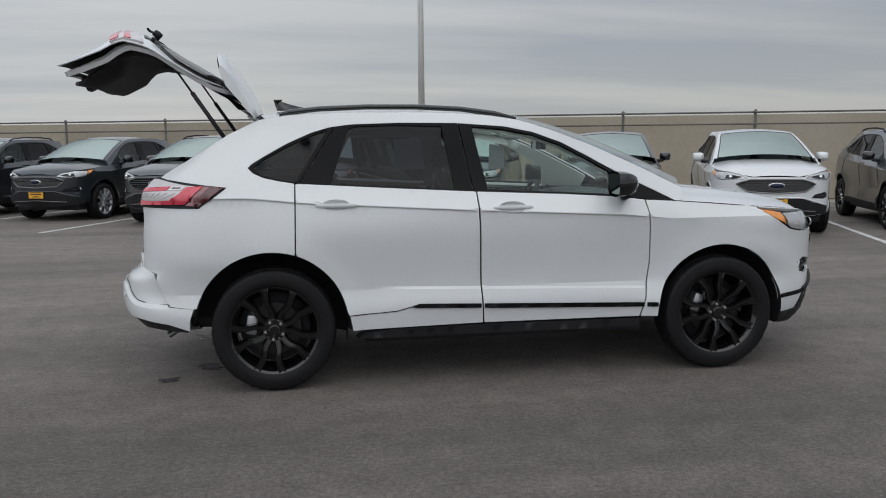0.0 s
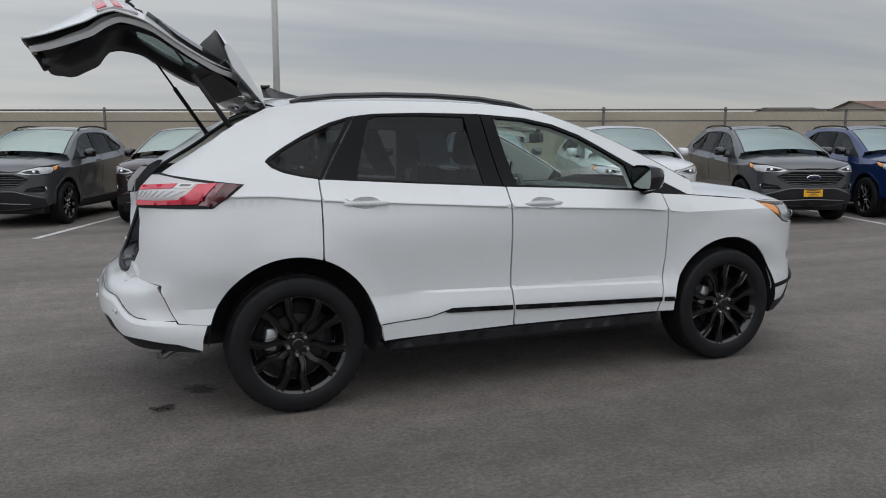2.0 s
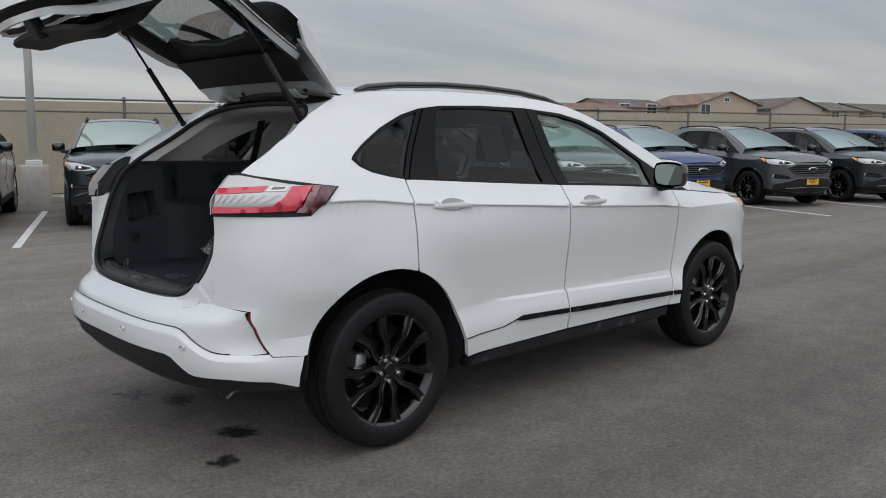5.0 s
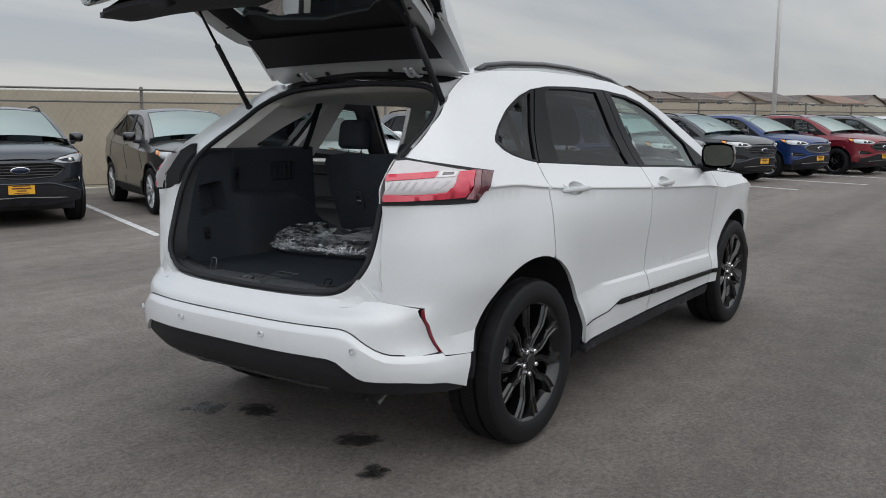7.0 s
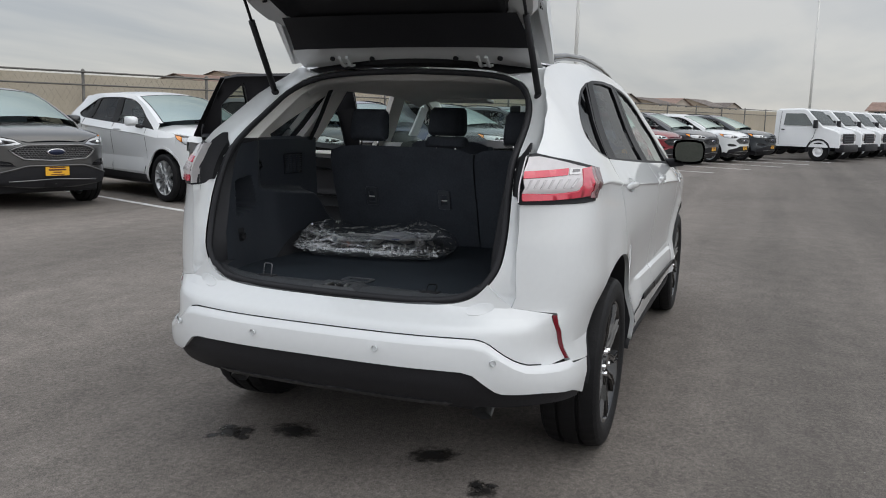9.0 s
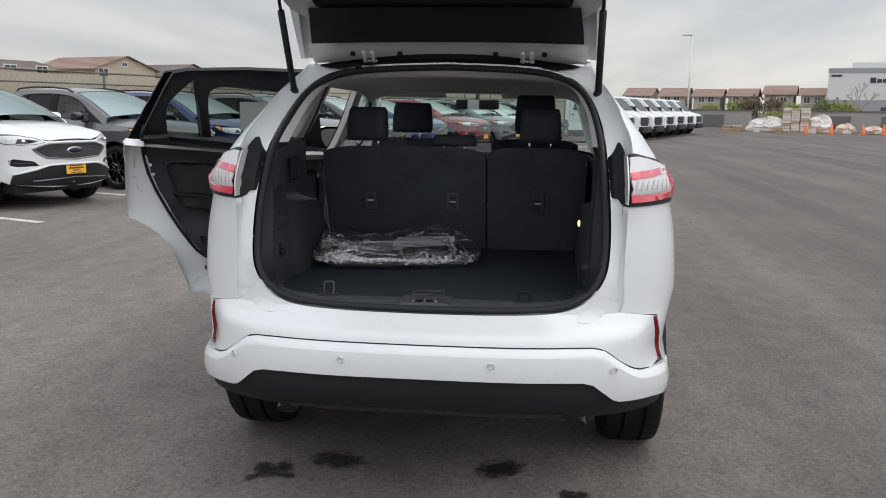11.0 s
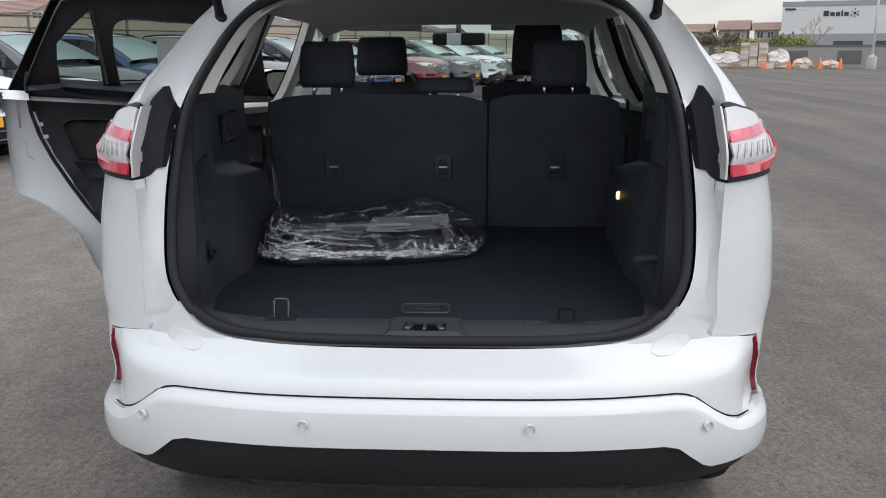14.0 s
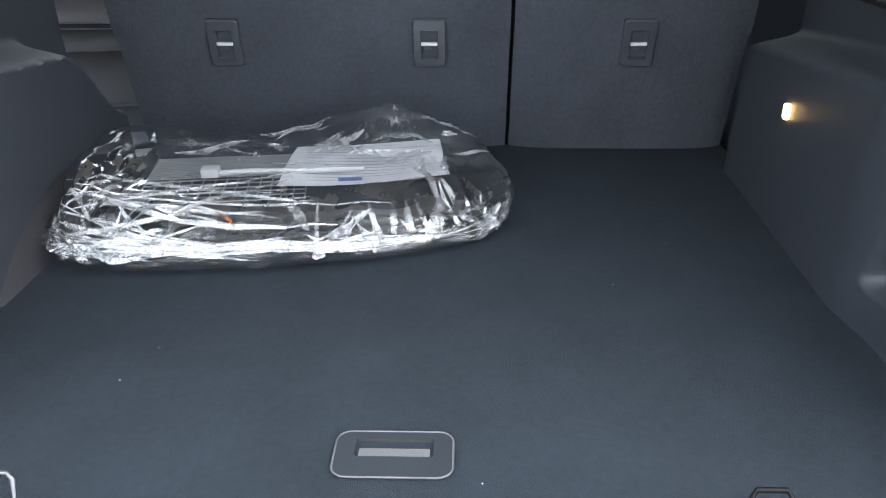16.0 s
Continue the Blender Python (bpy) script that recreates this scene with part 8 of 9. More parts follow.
# pinched folds of doubled film: narrow roofs that run over the skin and die out at both ends, whitened for the glints
rng = random.Random(21)
FOLDS = []
for _ in range(13):
    a0, t0 = rng.gauss(0.84, 0.07), rng.gauss(2.75, 0.25)
    FOLDS.append((a0, t0, a0 - rng.uniform(0.25, 1.35), t0 + rng.uniform(-0.95, 0.55), rng.uniform(0.002, 0.006)))
for _ in range(15):
    a0, t0 = rng.uniform(0.62, 0.97), rng.uniform(2.3, 3.7)
    FOLDS.append((a0, t0, a0 + rng.uniform(-0.13, 0.13), t0 + rng.uniform(-0.45, 0.45), rng.uniform(0.002, 0.007)))
for _ in range(24):
    a0, t0 = rng.uniform(-0.93, -0.05), rng.uniform(2.25, 3.4)
    FOLDS.append((a0, t0, a0 + rng.uniform(-0.22, 0.22), t0 + rng.choice((-1, 1)) * rng.uniform(0.3, 0.9), rng.uniform(0.003, 0.009)))
for _ in range(5):
    a0, t0 = rng.uniform(-0.75, 0.95), rng.uniform(2.9, 3.3)
    FOLDS.append((a0, t0, a0 - rng.uniform(0.2, 0.7), t0 + rng.uniform(-0.22, 0.22), rng.uniform(0.0015, 0.0045)))
for _ in range(20):
    a0, t0 = rng.uniform(-0.80, 0.25), rng.uniform(0.85, 1.7)
    FOLDS.append((a0, t0, a0 + rng.uniform(-0.35, 0.35), t0 + rng.uniform(-0.25, 0.25), rng.uniform(0.003, 0.012)))
for _ in range(8):
    a0, t0 = rng.uniform(0.6, 0.9), rng.uniform(1.9, 2.5)
    FOLDS.append((a0, t0, a0 - rng.uniform(0.4, 1.2), t0 + rng.uniform(0.0, 0.35), rng.uniform(0.002, 0.006)))
for _ in range(24):
    # crushed film at the left end
    a0, t0 = rng.uniform(0.55, 0.95), rng.uniform(2.2, 3.5)
    FOLDS.append((a0, t0, a0 - rng.uniform(0.04, 0.16), t0 + rng.uniform(-0.35, 0.35), rng.uniform(0.0015, 0.005)))
for k in range(7):
    # long straight creases that fan out over the front
    FOLDS.append((0.97, 2.3 + 0.12 * k, 0.30 - 0.13 * k, 2.75 + 0.09 * k, 0.0022 + 0.0005 * (k % 3)))
    FOLDS.append((0.25 - 0.02 * k, 2.9 + 0.05 * k, -0.35 - 0.08 * k, 3.15 + 0.05 * k, 0.002 + 0.0004 * (k % 2)))
for k in range(6):
    # upright pleats at the right
    FOLDS.append((-0.32 - 0.10 * k, 2.30, -0.38 - 0.10 * k + 0.06 * (k % 2), 2.95, 0.006 - 0.0005 * k))
bm = bmesh.new()
for a0, t0, a1, t1, w in FOLDS:
    bend = rng.uniform(-0.12, 0.12)
    line = []
    for k in range(11):
        f = k / 10
        a = max(-0.985, min(0.985, a0 + (a1 - a0) * f))
        t = t0 + (t1 - t0) * f + bend * math.sin(math.pi * f)
        nn = bag_normal(a, t)
        line.append((bag_point(a, t) + nn * (crumple(a, t) + 0.0006), nn))
    rows = []
    lean = rng.uniform(-0.5, 0.5)
    for k, (p, nn) in enumerate(line):
        d = line[min(10, k + 1)][0] - line[max(0, k - 1)][0]
        side = d.cross(nn)
        if side.length < 1e-9:
            continue
        side.normalize()
        ww = w * math.sin(math.pi * (0.03 + 0.94 * k / 10)) ** 0.8 * rng.uniform(0.75, 1.25)
        rows.append([p - side * ww, p + nn * ww * 0.75 + side * ww * lean, p + side * ww])
    if len(rows) > 3:
        gridmesh(bm, rows)
for v in bm.verts:
    v.co.z = max(0.002, v.co.z)
bmesh.ops.recalc_face_normals(bm, faces=bm.faces)
tagged(part("film_fold_glints", bm, M_FOLDGLINT, film_ob), kind="stuff").visible_shadow = False

for k, (z, sc, tw) in enumerate(((0.010, 1.0, 2), (0.025, 0.98, -2), (0.040, 0.97, 1), (0.055, 0.95, -1))):
    bm = bmesh.new()
    box(bm, -0.150 * sc, 0.165 * sc, -0.285 * sc, 0.285 * sc, z - 0.008, z + 0.008, 0.006, Matrix.Rotation(radians(tw), 4, "Z"))
    for sy in (-1, 1):
        box(bm, -0.150 * sc, 0.165 * sc, sy * 0.285 * sc - 0.008, sy * 0.285 * sc + 0.008, z, z + 0.020, 0.004, Matrix.Rotation(radians(tw), 4, "Z"))
    fm = part("floor_mat", smooth(bm, 40), M_MAT, bag)
    if k == 3:
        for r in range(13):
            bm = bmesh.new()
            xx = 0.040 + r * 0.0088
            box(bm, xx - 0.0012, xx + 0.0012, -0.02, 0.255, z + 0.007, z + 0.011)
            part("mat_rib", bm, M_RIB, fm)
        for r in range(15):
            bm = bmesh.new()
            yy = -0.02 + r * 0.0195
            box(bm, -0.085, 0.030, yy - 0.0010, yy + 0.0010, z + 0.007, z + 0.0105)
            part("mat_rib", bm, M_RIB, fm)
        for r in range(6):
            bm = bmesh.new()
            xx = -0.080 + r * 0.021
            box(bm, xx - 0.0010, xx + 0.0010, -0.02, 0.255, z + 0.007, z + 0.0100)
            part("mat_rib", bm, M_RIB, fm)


def slip_point(x, y):
    return (x, y, 0.080 + 0.08 * (x + 0.055) + 0.004 * math.sin(y * 14) + 0.004 * math.sin(x * 30 + y * 9))


bm = bmesh.new()
gridmesh(bm, [[slip_point(x, y + 0.18 * (0.10 - x) * (y > -0.13)) for y in np.linspace(-0.262, -0.002, 12)] for x in np.linspace(-0.055, 0.105, 8)])
bmesh.ops.recalc_face_normals(bm, faces=bm.faces)
slip = part("paper_slip", smooth(bm), mat("slip_paper", (0.86, 0.86, 0.88), 0.7, vary=0.04, scale=30), bag, "white printed paper slip")
bm = bmesh.new()
for r in range(12):
    x = 0.088 - r * 0.0112
    w = (0.16, 0.22, 0.12, 0.22, 0.20, 0.22, 0.18, 0.22, 0.21, 0.14, 0.22, 0.10)[r]
    gridmesh(bm, [[(px, py, pz + 0.0012) for px, py, pz in (slip_point(x + dx, y) for y in np.linspace(-0.020, -0.020 - w, 10))] for dx in (0.0, 0.0022)])
part("slip_print", bm, mat("slip_ink", (0.42, 0.42, 0.46), 0.7), slip)
bm = bmesh.new()
gridmesh(bm, [[(px, py, pz + 0.0014) for px, py, pz in (slip_point(x, y) for y in np.linspace(-0.075, -0.115, 5))] for x in (-0.040, -0.025)])
part("slip_mark", bm, mat("slip_blue_ink", (0.12, 0.16, 0.42), 0.7), slip)
bm = bmesh.new()
tube(bm, [(0.005, 0.135, 0.082), (0.0, 0.08, 0.086), (-0.012, -0.02, 0.088), (-0.022, -0.12, 0.090)], 0.005, 6)
box(bm, -0.008, 0.020, 0.125, 0.155, 0.078, 0.094, 0.003)
part("plastic_clip", smooth(bm), M_PAPER, bag, "white plastic hanger clip")
bm = bmesh.new()
tube(bm, [(-0.150, 0.105, 0.070), (-0.158, 0.090, 0.060), (-0.163, 0.098, 0.050)], 0.004, 6)
part("orange_tag", smooth(bm), mat("orange_plastic", (0.45, 0.13, 0.05), 0.5), bag)

# ---- oil and water stains on the asphalt ----
def stain_mat():
    """A film of oil that thins out towards its ragged edge."""
    m = bpy.data.materials.new("oil_stain")
    m.use_nodes = True
    n, l = m.node_tree.nodes, m.node_tree.links
    p, out = n["Principled BSDF"], n["Material Output"]
    p.inputs["Base Color"].default_value, p.inputs["Roughness"].default_value = (0.018, 0.017, 0.017, 1), 0.5
    co, ln, ns = n.new("ShaderNodeTexCoord"), n.new("ShaderNodeVectorMath"), n.new("ShaderNodeTexNoise")
    ln.operation = "LENGTH"
    ns.inputs["Scale"].default_value, ns.inputs["Detail"].default_value = 2.6, 8
    l.new(co.outputs["Object"], ln.inputs[0])
    l.new(co.outputs["Object"], ns.inputs["Vector"])
    a = n.new("ShaderNodeMath")
    a.operation = "MULTIPLY_ADD"
    a.inputs[1].default_value = 1.5
    l.new(ns.outputs[0], a.inputs[0])
    l.new(ln.outputs["Value"], a.inputs[2])
    r = n.new("ShaderNodeMapRange")
    r.inputs["From Min"].default_value, r.inputs["From Max"].default_value = 1.15, 1.65
    r.inputs["To Min"].default_value, r.inputs["To Max"].default_value = 0.8, 0.0
    l.new(a.outputs[0], r.inputs[0])
    tr, mx = n.new("ShaderNodeBsdfTransparent"), n.new("ShaderNodeMixShader")
    l.new(r.outputs[0], mx.inputs[0])
    l.new(tr.outputs[0], mx.inputs[1])
    l.new(p.outputs[0], mx.inputs[2])
    l.new(mx.outputs[0], out.inputs[0])
    return m


M_STAIN = stain_mat()


def stain(x, y, rx, ry, turn=0.0, z=0.004):
    bm = bmesh.new()
    vs = [bm.verts.new((1.15 * math.cos(a), 1.15 * math.sin(a), 0)) for a in np.linspace(0, 2 * math.pi, 28, endpoint=False)]
    bm.faces.new(vs)
    ob = tagged(part("oil_stain", bm, M_STAIN), "dark oil stain soaked into the asphalt", "stain", "stains behind the car", "structure")
    ob.matrix_basis = Matrix.Translation((x, y, z)) @ Matrix.Rotation(radians(turn), 4, "Z") @ Matrix.Diagonal((rx, ry, 1, 1))


stain(-0.455, 0.40, 0.105, 0.14)
stain(-0.455, -0.27, 0.105, 0.13, 40)
for k, (x, y, r) in enumerate(((-0.55, 0.60, 0.05), (-0.59, 0.66, 0.06), (-0.62, 0.57, 0.035), (-0.54, 0.69, 0.03), (-0.66, 0.70, 0.03), (-0.655, -0.53, 0.04), (-0.69, -0.58, 0.045), (-0.64, -0.59, 0.025), (-0.73, -0.55, 0.03))):
    stain(x, y, r * 1.5, r, 37 * k, 0.0045 + 0.0003 * k)

# ---- white vans at the end of the row ----
M_VANGLASS = mat("van_side_glass", (0.05, 0.065, 0.065), 0.05, coat=1.0, vary=0.3, scale=3)
M_VANWHITE = paint("van_white", (0.74, 0.75, 0.76), 0.0, 0.4)


def van(label):
    """A white cutaway van, nose towards +x, origin under its front axle."""
    v = tagged(new("white_van"), label, "van", "vans at the end of the row")
    bm = bmesh.new()
    prof = [(-1.15, 0.55), (-1.15, 1.95), (-1.05, 2.05), (-0.1, 2.08), (0.05, 2.04), (0.72, 1.38), (1.30, 1.22), (1.42, 1.12), (1.44, 0.55)]
    rows = []
    for yv, k in ((-1.0, 0.0), (-0.98, 1.0), (0.98, 1.0), (1.0, 0.0)):
        r = []
        for x, z in prof:
            tuck = max(0.0, (z - 1.2)) * 0.14
            yy = math.copysign(abs(yv) - tuck - (0.03 if k else 0), yv)
            r.append((x - (0.04 if (not k and x > 1.2) else 0), yy, z - (0.05 if (not k and z > 1.0) else 0)))
        rows.append(r)
    vs = gridmesh(bm, rows)
    bm.faces.new(vs[0])
    bm.faces.new(vs[-1][::-1])
    bm.faces.new([r[0] for r in vs] + [r[-1] for r in vs[::-1]])
    bmesh.ops.recalc_face_normals(bm, faces=bm.faces)
    part("body", smooth(bm, 30), M_VANWHITE, v)
    bm = bmesh.new()
    gridmesh(bm, [[(0.10 + 0.60 * t, y * (0.86 - 0.06 * (1 - t)), 2.0 - 0.585 * t + 0.012) for y in (-1, -0.5, 0, 0.5, 1)] for t in (0.06, 0.5, 0.97)])
    bmesh.ops.recalc_face_normals(bm, faces=bm.faces)
    part("windshield", bm, M_SCREEN, v)
    bm = bmesh.new()
    gridmesh(bm, [[(0.09 + 0.60 * t, y * (0.88 - 0.06 * (1 - t)), 2.0 - 0.585 * t + 0.006) for y in (-1, 0, 1)] for t in (0.04, 0.99)])
    part("screen_back", bm, M_BLACK, v)
    for sgn in (-1, 1):
        bm = bmesh.new()
        vs = [bm.verts.new((x, sgn * (1.004 - max(0, z - 1.2) * 0.14), z)) for x, z in ((-0.80, 1.40), (0.34, 1.40), (0.30, 1.48), (0.02, 1.84), (-0.06, 1.87), (-0.76, 1.87))]
        bm.faces.new(vs)
        part("side_window", bm, M_VANGLASS, v)
        for line in (((-0.92, 1.95), (-0.95, 1.3), (-0.95, 0.62)), ((0.40, 1.42), (0.46, 1.2), (0.40, 0.95), (0.20, 0.62))):
            bm = bmesh.new()
            tube(bm, [(x, sgn * (1.003 - max(0, z - 1.2) * 0.14), z) for x, z in line], 0.008, 4)
            part("door_seam", bm, M_SATIN, v)
        bm = bmesh.new()
        box(bm, -0.86, -0.74, sgn * 1.0 - 0.02, sgn * 1.0 + 0.02, 1.20, 1.24, 0.006)
        part("door_handle", bm, M_BLACK, v)
        bm = bmesh.new()
        box(bm, 1.30, 1.45, sgn * 0.83 - 0.13, sgn * 0.83 + 0.13, 0.80, 1.08, 0.03)
        part("headlamp", smooth(bm), M_LAMP, v)
        bm = bmesh.new()
        box(bm, 0.42, 0.56, sgn * 1.12 - 0.11, sgn * 1.12 + 0.11, 1.30, 1.62, 0.03)
        part("door_mirror", smooth(bm), M_BLACK, v)
        bm = bmesh.new()
        lathe(bm, [(0.20, -0.11), (0.36, -0.11), (0.38, -0.07), (0.38, 0.07), (0.36, 0.11), (0.2, 0.11)], 28, m=Matrix.Translation((0.62, sgn * 0.88, 0.38)))
        bmesh.ops.recalc_face_normals(bm, faces=bm.faces)
        wl2 = part("wheel", smooth(bm), M_RUBBER, v)
        bm = bmesh.new()
        lathe(bm, [(0.0, -0.06), (0.07, -0.07), (0.09, -0.05), (0.15, -0.045), (0.17, -0.08), (0.21, -0.085)], 24, m=Matrix.Translation((0.62, sgn * 0.90, 0.38)) @ Matrix.Rotation(radians(0 if sgn < 0 else 180), 4, "Z"))
        part("rim", smooth(bm), M_VANWHITE, wl2)
        bm = bmesh.new()
        rows = []
        for a in np.linspace(-10, 190, 18):
            c, s = math.cos(radians(a)), math.sin(radians(a))
            rows.append([(0.62 + 0.47 * c, sgn * 1.003, 0.42 + 0.47 * s), (0.62 + 0.40 * c, sgn * 1.003, 0.42 + 0.40 * s)])
        gridmesh(bm, rows)
        part("arch_shadow_gap", bm, M_BLACK, v)
    bm = bmesh.new()
    box(bm, 1.40, 1.47, -0.68, 0.68, 0.72, 1.10, 0.02)
    g = part("grille", bm, M_BLACK, v)
    for z in (0.80, 0.90, 1.0):
        bm = bmesh.new()
        box(bm, 1.465, 1.485, -0.62, 0.62, z - 0.015, z + 0.015, 0.005)
        part("grille_bar", bm, M_TRIMBLACK, g)
    bm = bmesh.new()
    box(bm, 1.25, 1.58, -0.98, 0.98, 0.38, 0.68, 0.05)
    part("bumper", smooth(bm), M_BLACK, v)
    bm = bmesh.new()
    box(bm, -3.6, 1.2, -0.45, 0.45, 0.40, 0.60, 0.02)
    part("chassis", bm, M_BLACK, v)
    bm = bmesh.new()
    for sgn in (-1, 1):
        lathe(bm, [(0.2, -0.11), (0.36, -0.11), (0.38, -0.07), (0.38, 0.07), (0.36, 0.11), (0.2, 0.11), (0.0, 0.0)], 24, m=Matrix.Translation((-3.0, sgn * 0.85, 0.38)))
    part("rear_axle", smooth(bm), M_RUBBER, v)
    return v


vn = van("white cutaway van with a black grille and bumper")
vn.matrix_basis = lot_pose(32.7, 8.7, 0, -90)
for k in range(1, 7):
    copy_thing(vn, lot_pose(32.7 + 2.95 * k, 8.7, 0, -90))

# ---- the far wall, stacked goods and cones ----
M_BLOCK = mat("grey_block", (0.29, 0.28, 0.27), 0.9, vary=0.08, scale=2, bump=0.3, bump_scale=30)
M_DARKPANEL = mat("dark_panel", (0.13, 0.125, 0.12), 0.85, vary=0.1, scale=3)
far_wall = tagged(new("wall_east"), "low grey block wall with dark panels and a dark coping", "wall", kind="structure")
far_wall.matrix_basis = lot_pose(61, 0)
bm = bmesh.new()
box(bm, 0, 0.2, 5.35, 15.2, 0, 1.45)
box(bm, 0, 0.2, -60, 3.0, 0, 1.45)
part("blockwork", bm, M_BLOCK, far_wall)
bm = bmesh.new()
box(bm, -0.05, 0.25, 5.30, 15.2, 1.45, 1.55)
box(bm, -0.05, 0.25, -60, 3.05, 1.45, 1.55)
part("coping", bm, M_DARKPANEL, far_wall)
for d0 in (7.2, -1.2, -4.55, -10.5, -14, -20, -24):
    bm = bmesh.new()
    box(bm, -0.03, 0.0, d0, d0 + 1.5, 0.28, 1.18, 0.01)
    part("wall_panel", bm, M_DARKPANEL, far_wall)
gate2 = tagged(new("metal_gate"), "dark metal gate between grey block walls", "gate")
gate2.matrix_basis = lot_pose(61.1, 0)
for z in (0.2, 0.8, 1.55):
    bm = bmesh.new()
    tube(bm, [(0, 3.02, z), (0, 5.33, z)], 0.035, 6)
    part("rail", smooth(bm), M_DARKPANEL, gate2)
for k in range(14):
    bm = bmesh.new()
    tube(bm, [(0, 3.1 + k * 0.165, 0.05), (0, 3.1 + k * 0.165, 1.6)], 0.018, 6)
    part("bar", smooth(bm), M_DARKPANEL, gate2)
M_KRAFT = mat("cardboard", (0.42, 0.31, 0.21), 0.85, vary=0.15, scale=3)
M_WRAP = mat("pallet_wrap", (0.62, 0.58, 0.55), 0.35, vary=0.15, scale=4, bump=0.6, bump_scale=14)
M_WOOD = mat("pallet_wood", (0.34, 0.25, 0.16), 0.85, vary=0.25, scale=6)


def pallet_load(d, w, h, mats, seed, label, rows_n=3):
    rg = random.Random(seed)
    t = tagged(new("pallet_load"), label, "goods", "stacked goods by the far wall")
    t.matrix_basis = lot_pose(59.4, d)
    bm = bmesh.new()
    for k in range(5):
        box(bm, -0.5, 0.5, -w / 2 + k * w / 5, -w / 2 + (k + 0.7) * w / 5, 0.09, 0.12)
    for x in (-0.45, 0, 0.45):
        box(bm, x - 0.05, x + 0.05, -w / 2, w / 2, 0.0, 0.09)
    part("pallet", bm, M_WOOD, t)
    cols = max(2, int(w / 0.5))
    for r in range(rows_n):
        for c in range(cols):
            z0 = 0.12 + r * (h - 0.12) / rows_n
            z1 = z0 + (h - 0.12) / rows_n * rg.uniform(0.86, 0.99)
            y0 = -w / 2 + c * w / cols + rg.uniform(0.0, 0.04)
            bm = bmesh.new()
            box(bm, -0.48 + rg.uniform(0, 0.08), 0.45, y0, y0 + w / cols * 0.93, z0, z1, 0.02)
            part("carton", bm, mats[(r + c + seed) % len(mats)], t)
    return t


def wrapped_pile(d, w, h, seed, label, mt):
    """A lumpy load under loose plastic on a pallet."""
    rg = random.Random(seed)
    t = tagged(new("wrapped_pile"), label, "goods", "stacked goods by the far wall")
    t.matrix_basis = lot_pose(59.4, d)
    bm = bmesh.new()
    box(bm, -0.5, 0.5, -w / 2 + 0.05, w / 2 - 0.05, 0.0, 0.10)
    part("pallet", bm, M_WOOD, t)
    bm = bmesh.new()
    rows = []
    for j in range(11):
        f = j / 10
        sc = (1 - f ** 4) ** 0.5 if f < 1 else 0.05
        rows.append([(0.5 * sc * math.cos(a) * (1 + 0.38 * noise.noise((math.cos(a) * 2, f * 4, seed))), w / 2 * sc * math.sin(a) * (1 + 0.30 * noise.noise((math.sin(a) * 3, f * 3, seed + 7))), 0.10 + (h - 0.1) * f * (1 + 0.55 * noise.noise((math.cos(a) * 2.5, math.sin(a) * 4.5, seed + 3)))) for a in np.linspace(0, 2 * math.pi, 26, endpoint=False)])
    vs = gridmesh(bm, rows, closed=True)
    bm.faces.new(vs[-1])
    bmesh.ops.recalc_face_normals(bm, faces=bm.faces)
    part("wrap", bm, mt, t)
    for k in range(3):
        bm = bmesh.new()
        y = rg.uniform(-w / 2, w / 2 - 0.5)
        box(bm, -0.62 - 0.05 * k, -0.50 - 0.05 * k, y, y + rg.uniform(0.35, 0.6), 0.02, rg.uniform(0.18, 0.4), 0.01, Matrix.Rotation(rg.uniform(-0.12, 0.12), 4, "X"))
        part("board", bm, (M_KRAFT, M_WOOD, M_WRAP)[k], t)
    return t


M_PINK = mat("paper_sacks", (0.60, 0.49, 0.42), 0.8, vary=0.2, scale=5)
pallet_load(2.2, 1.75, 1.72, [M_WRAP, M_PINK, M_KRAFT, M_WRAP, M_PINK], 3, "tall stack of wrapped paper sacks on a pallet", 9)
wrapped_pile(4.15, 2.6, 0.92, 4, "low load under loose white plastic on a pallet", M_WRAP)
wrapped_pile(0.65, 1.5, 1.05, 5, "white-wrapped lumpy load on a pallet", M_WRAP)
wrapped_pile(-0.95, 1.3, 0.60, 6, "slumped tan sacks and boards on a pallet", M_PINK)
wrapped_pile(-2.6, 1.2, 0.52, 7, "low tan pile of sacks and boards", M_PINK)
pallet_load(6.4, 1.3, 0.45, [M_WOOD, M_KRAFT], 8, "low pile of boards and boxes on a pallet", 2)
M_CONE = mat("cone_orange", (0.75, 0.16, 0.03), 0.6, vary=0.08, scale=6)
for k, (d, s) in enumerate(((1.45, 58.2), (-0.1, 58.4), (-2.0, 58.4), (-3.2, 58.0))):
    cone = tagged(new("traffic_cone"), "orange plastic traffic cone on the asphalt", "traffic cone", "cones by the far wall")
    bm = bmesh.new()
    lathe(bm, [(0.15, 0.03), (0.03, 0.70), (0.0, 0.71)], 16, axis="z")
    part("cone", smooth(bm), M_CONE, cone)
    bm = bmesh.new()
    box(bm, -0.19, 0.19, -0.19, 0.19, 0, 0.035, 0.008)
    part("base", bm, M_CONE, cone)
    cone.matrix_basis = lot_pose(s, d)
light_pole(58.3, -5.0, 7.4)
light_pole(64.0, 10.4, 7.3, False)

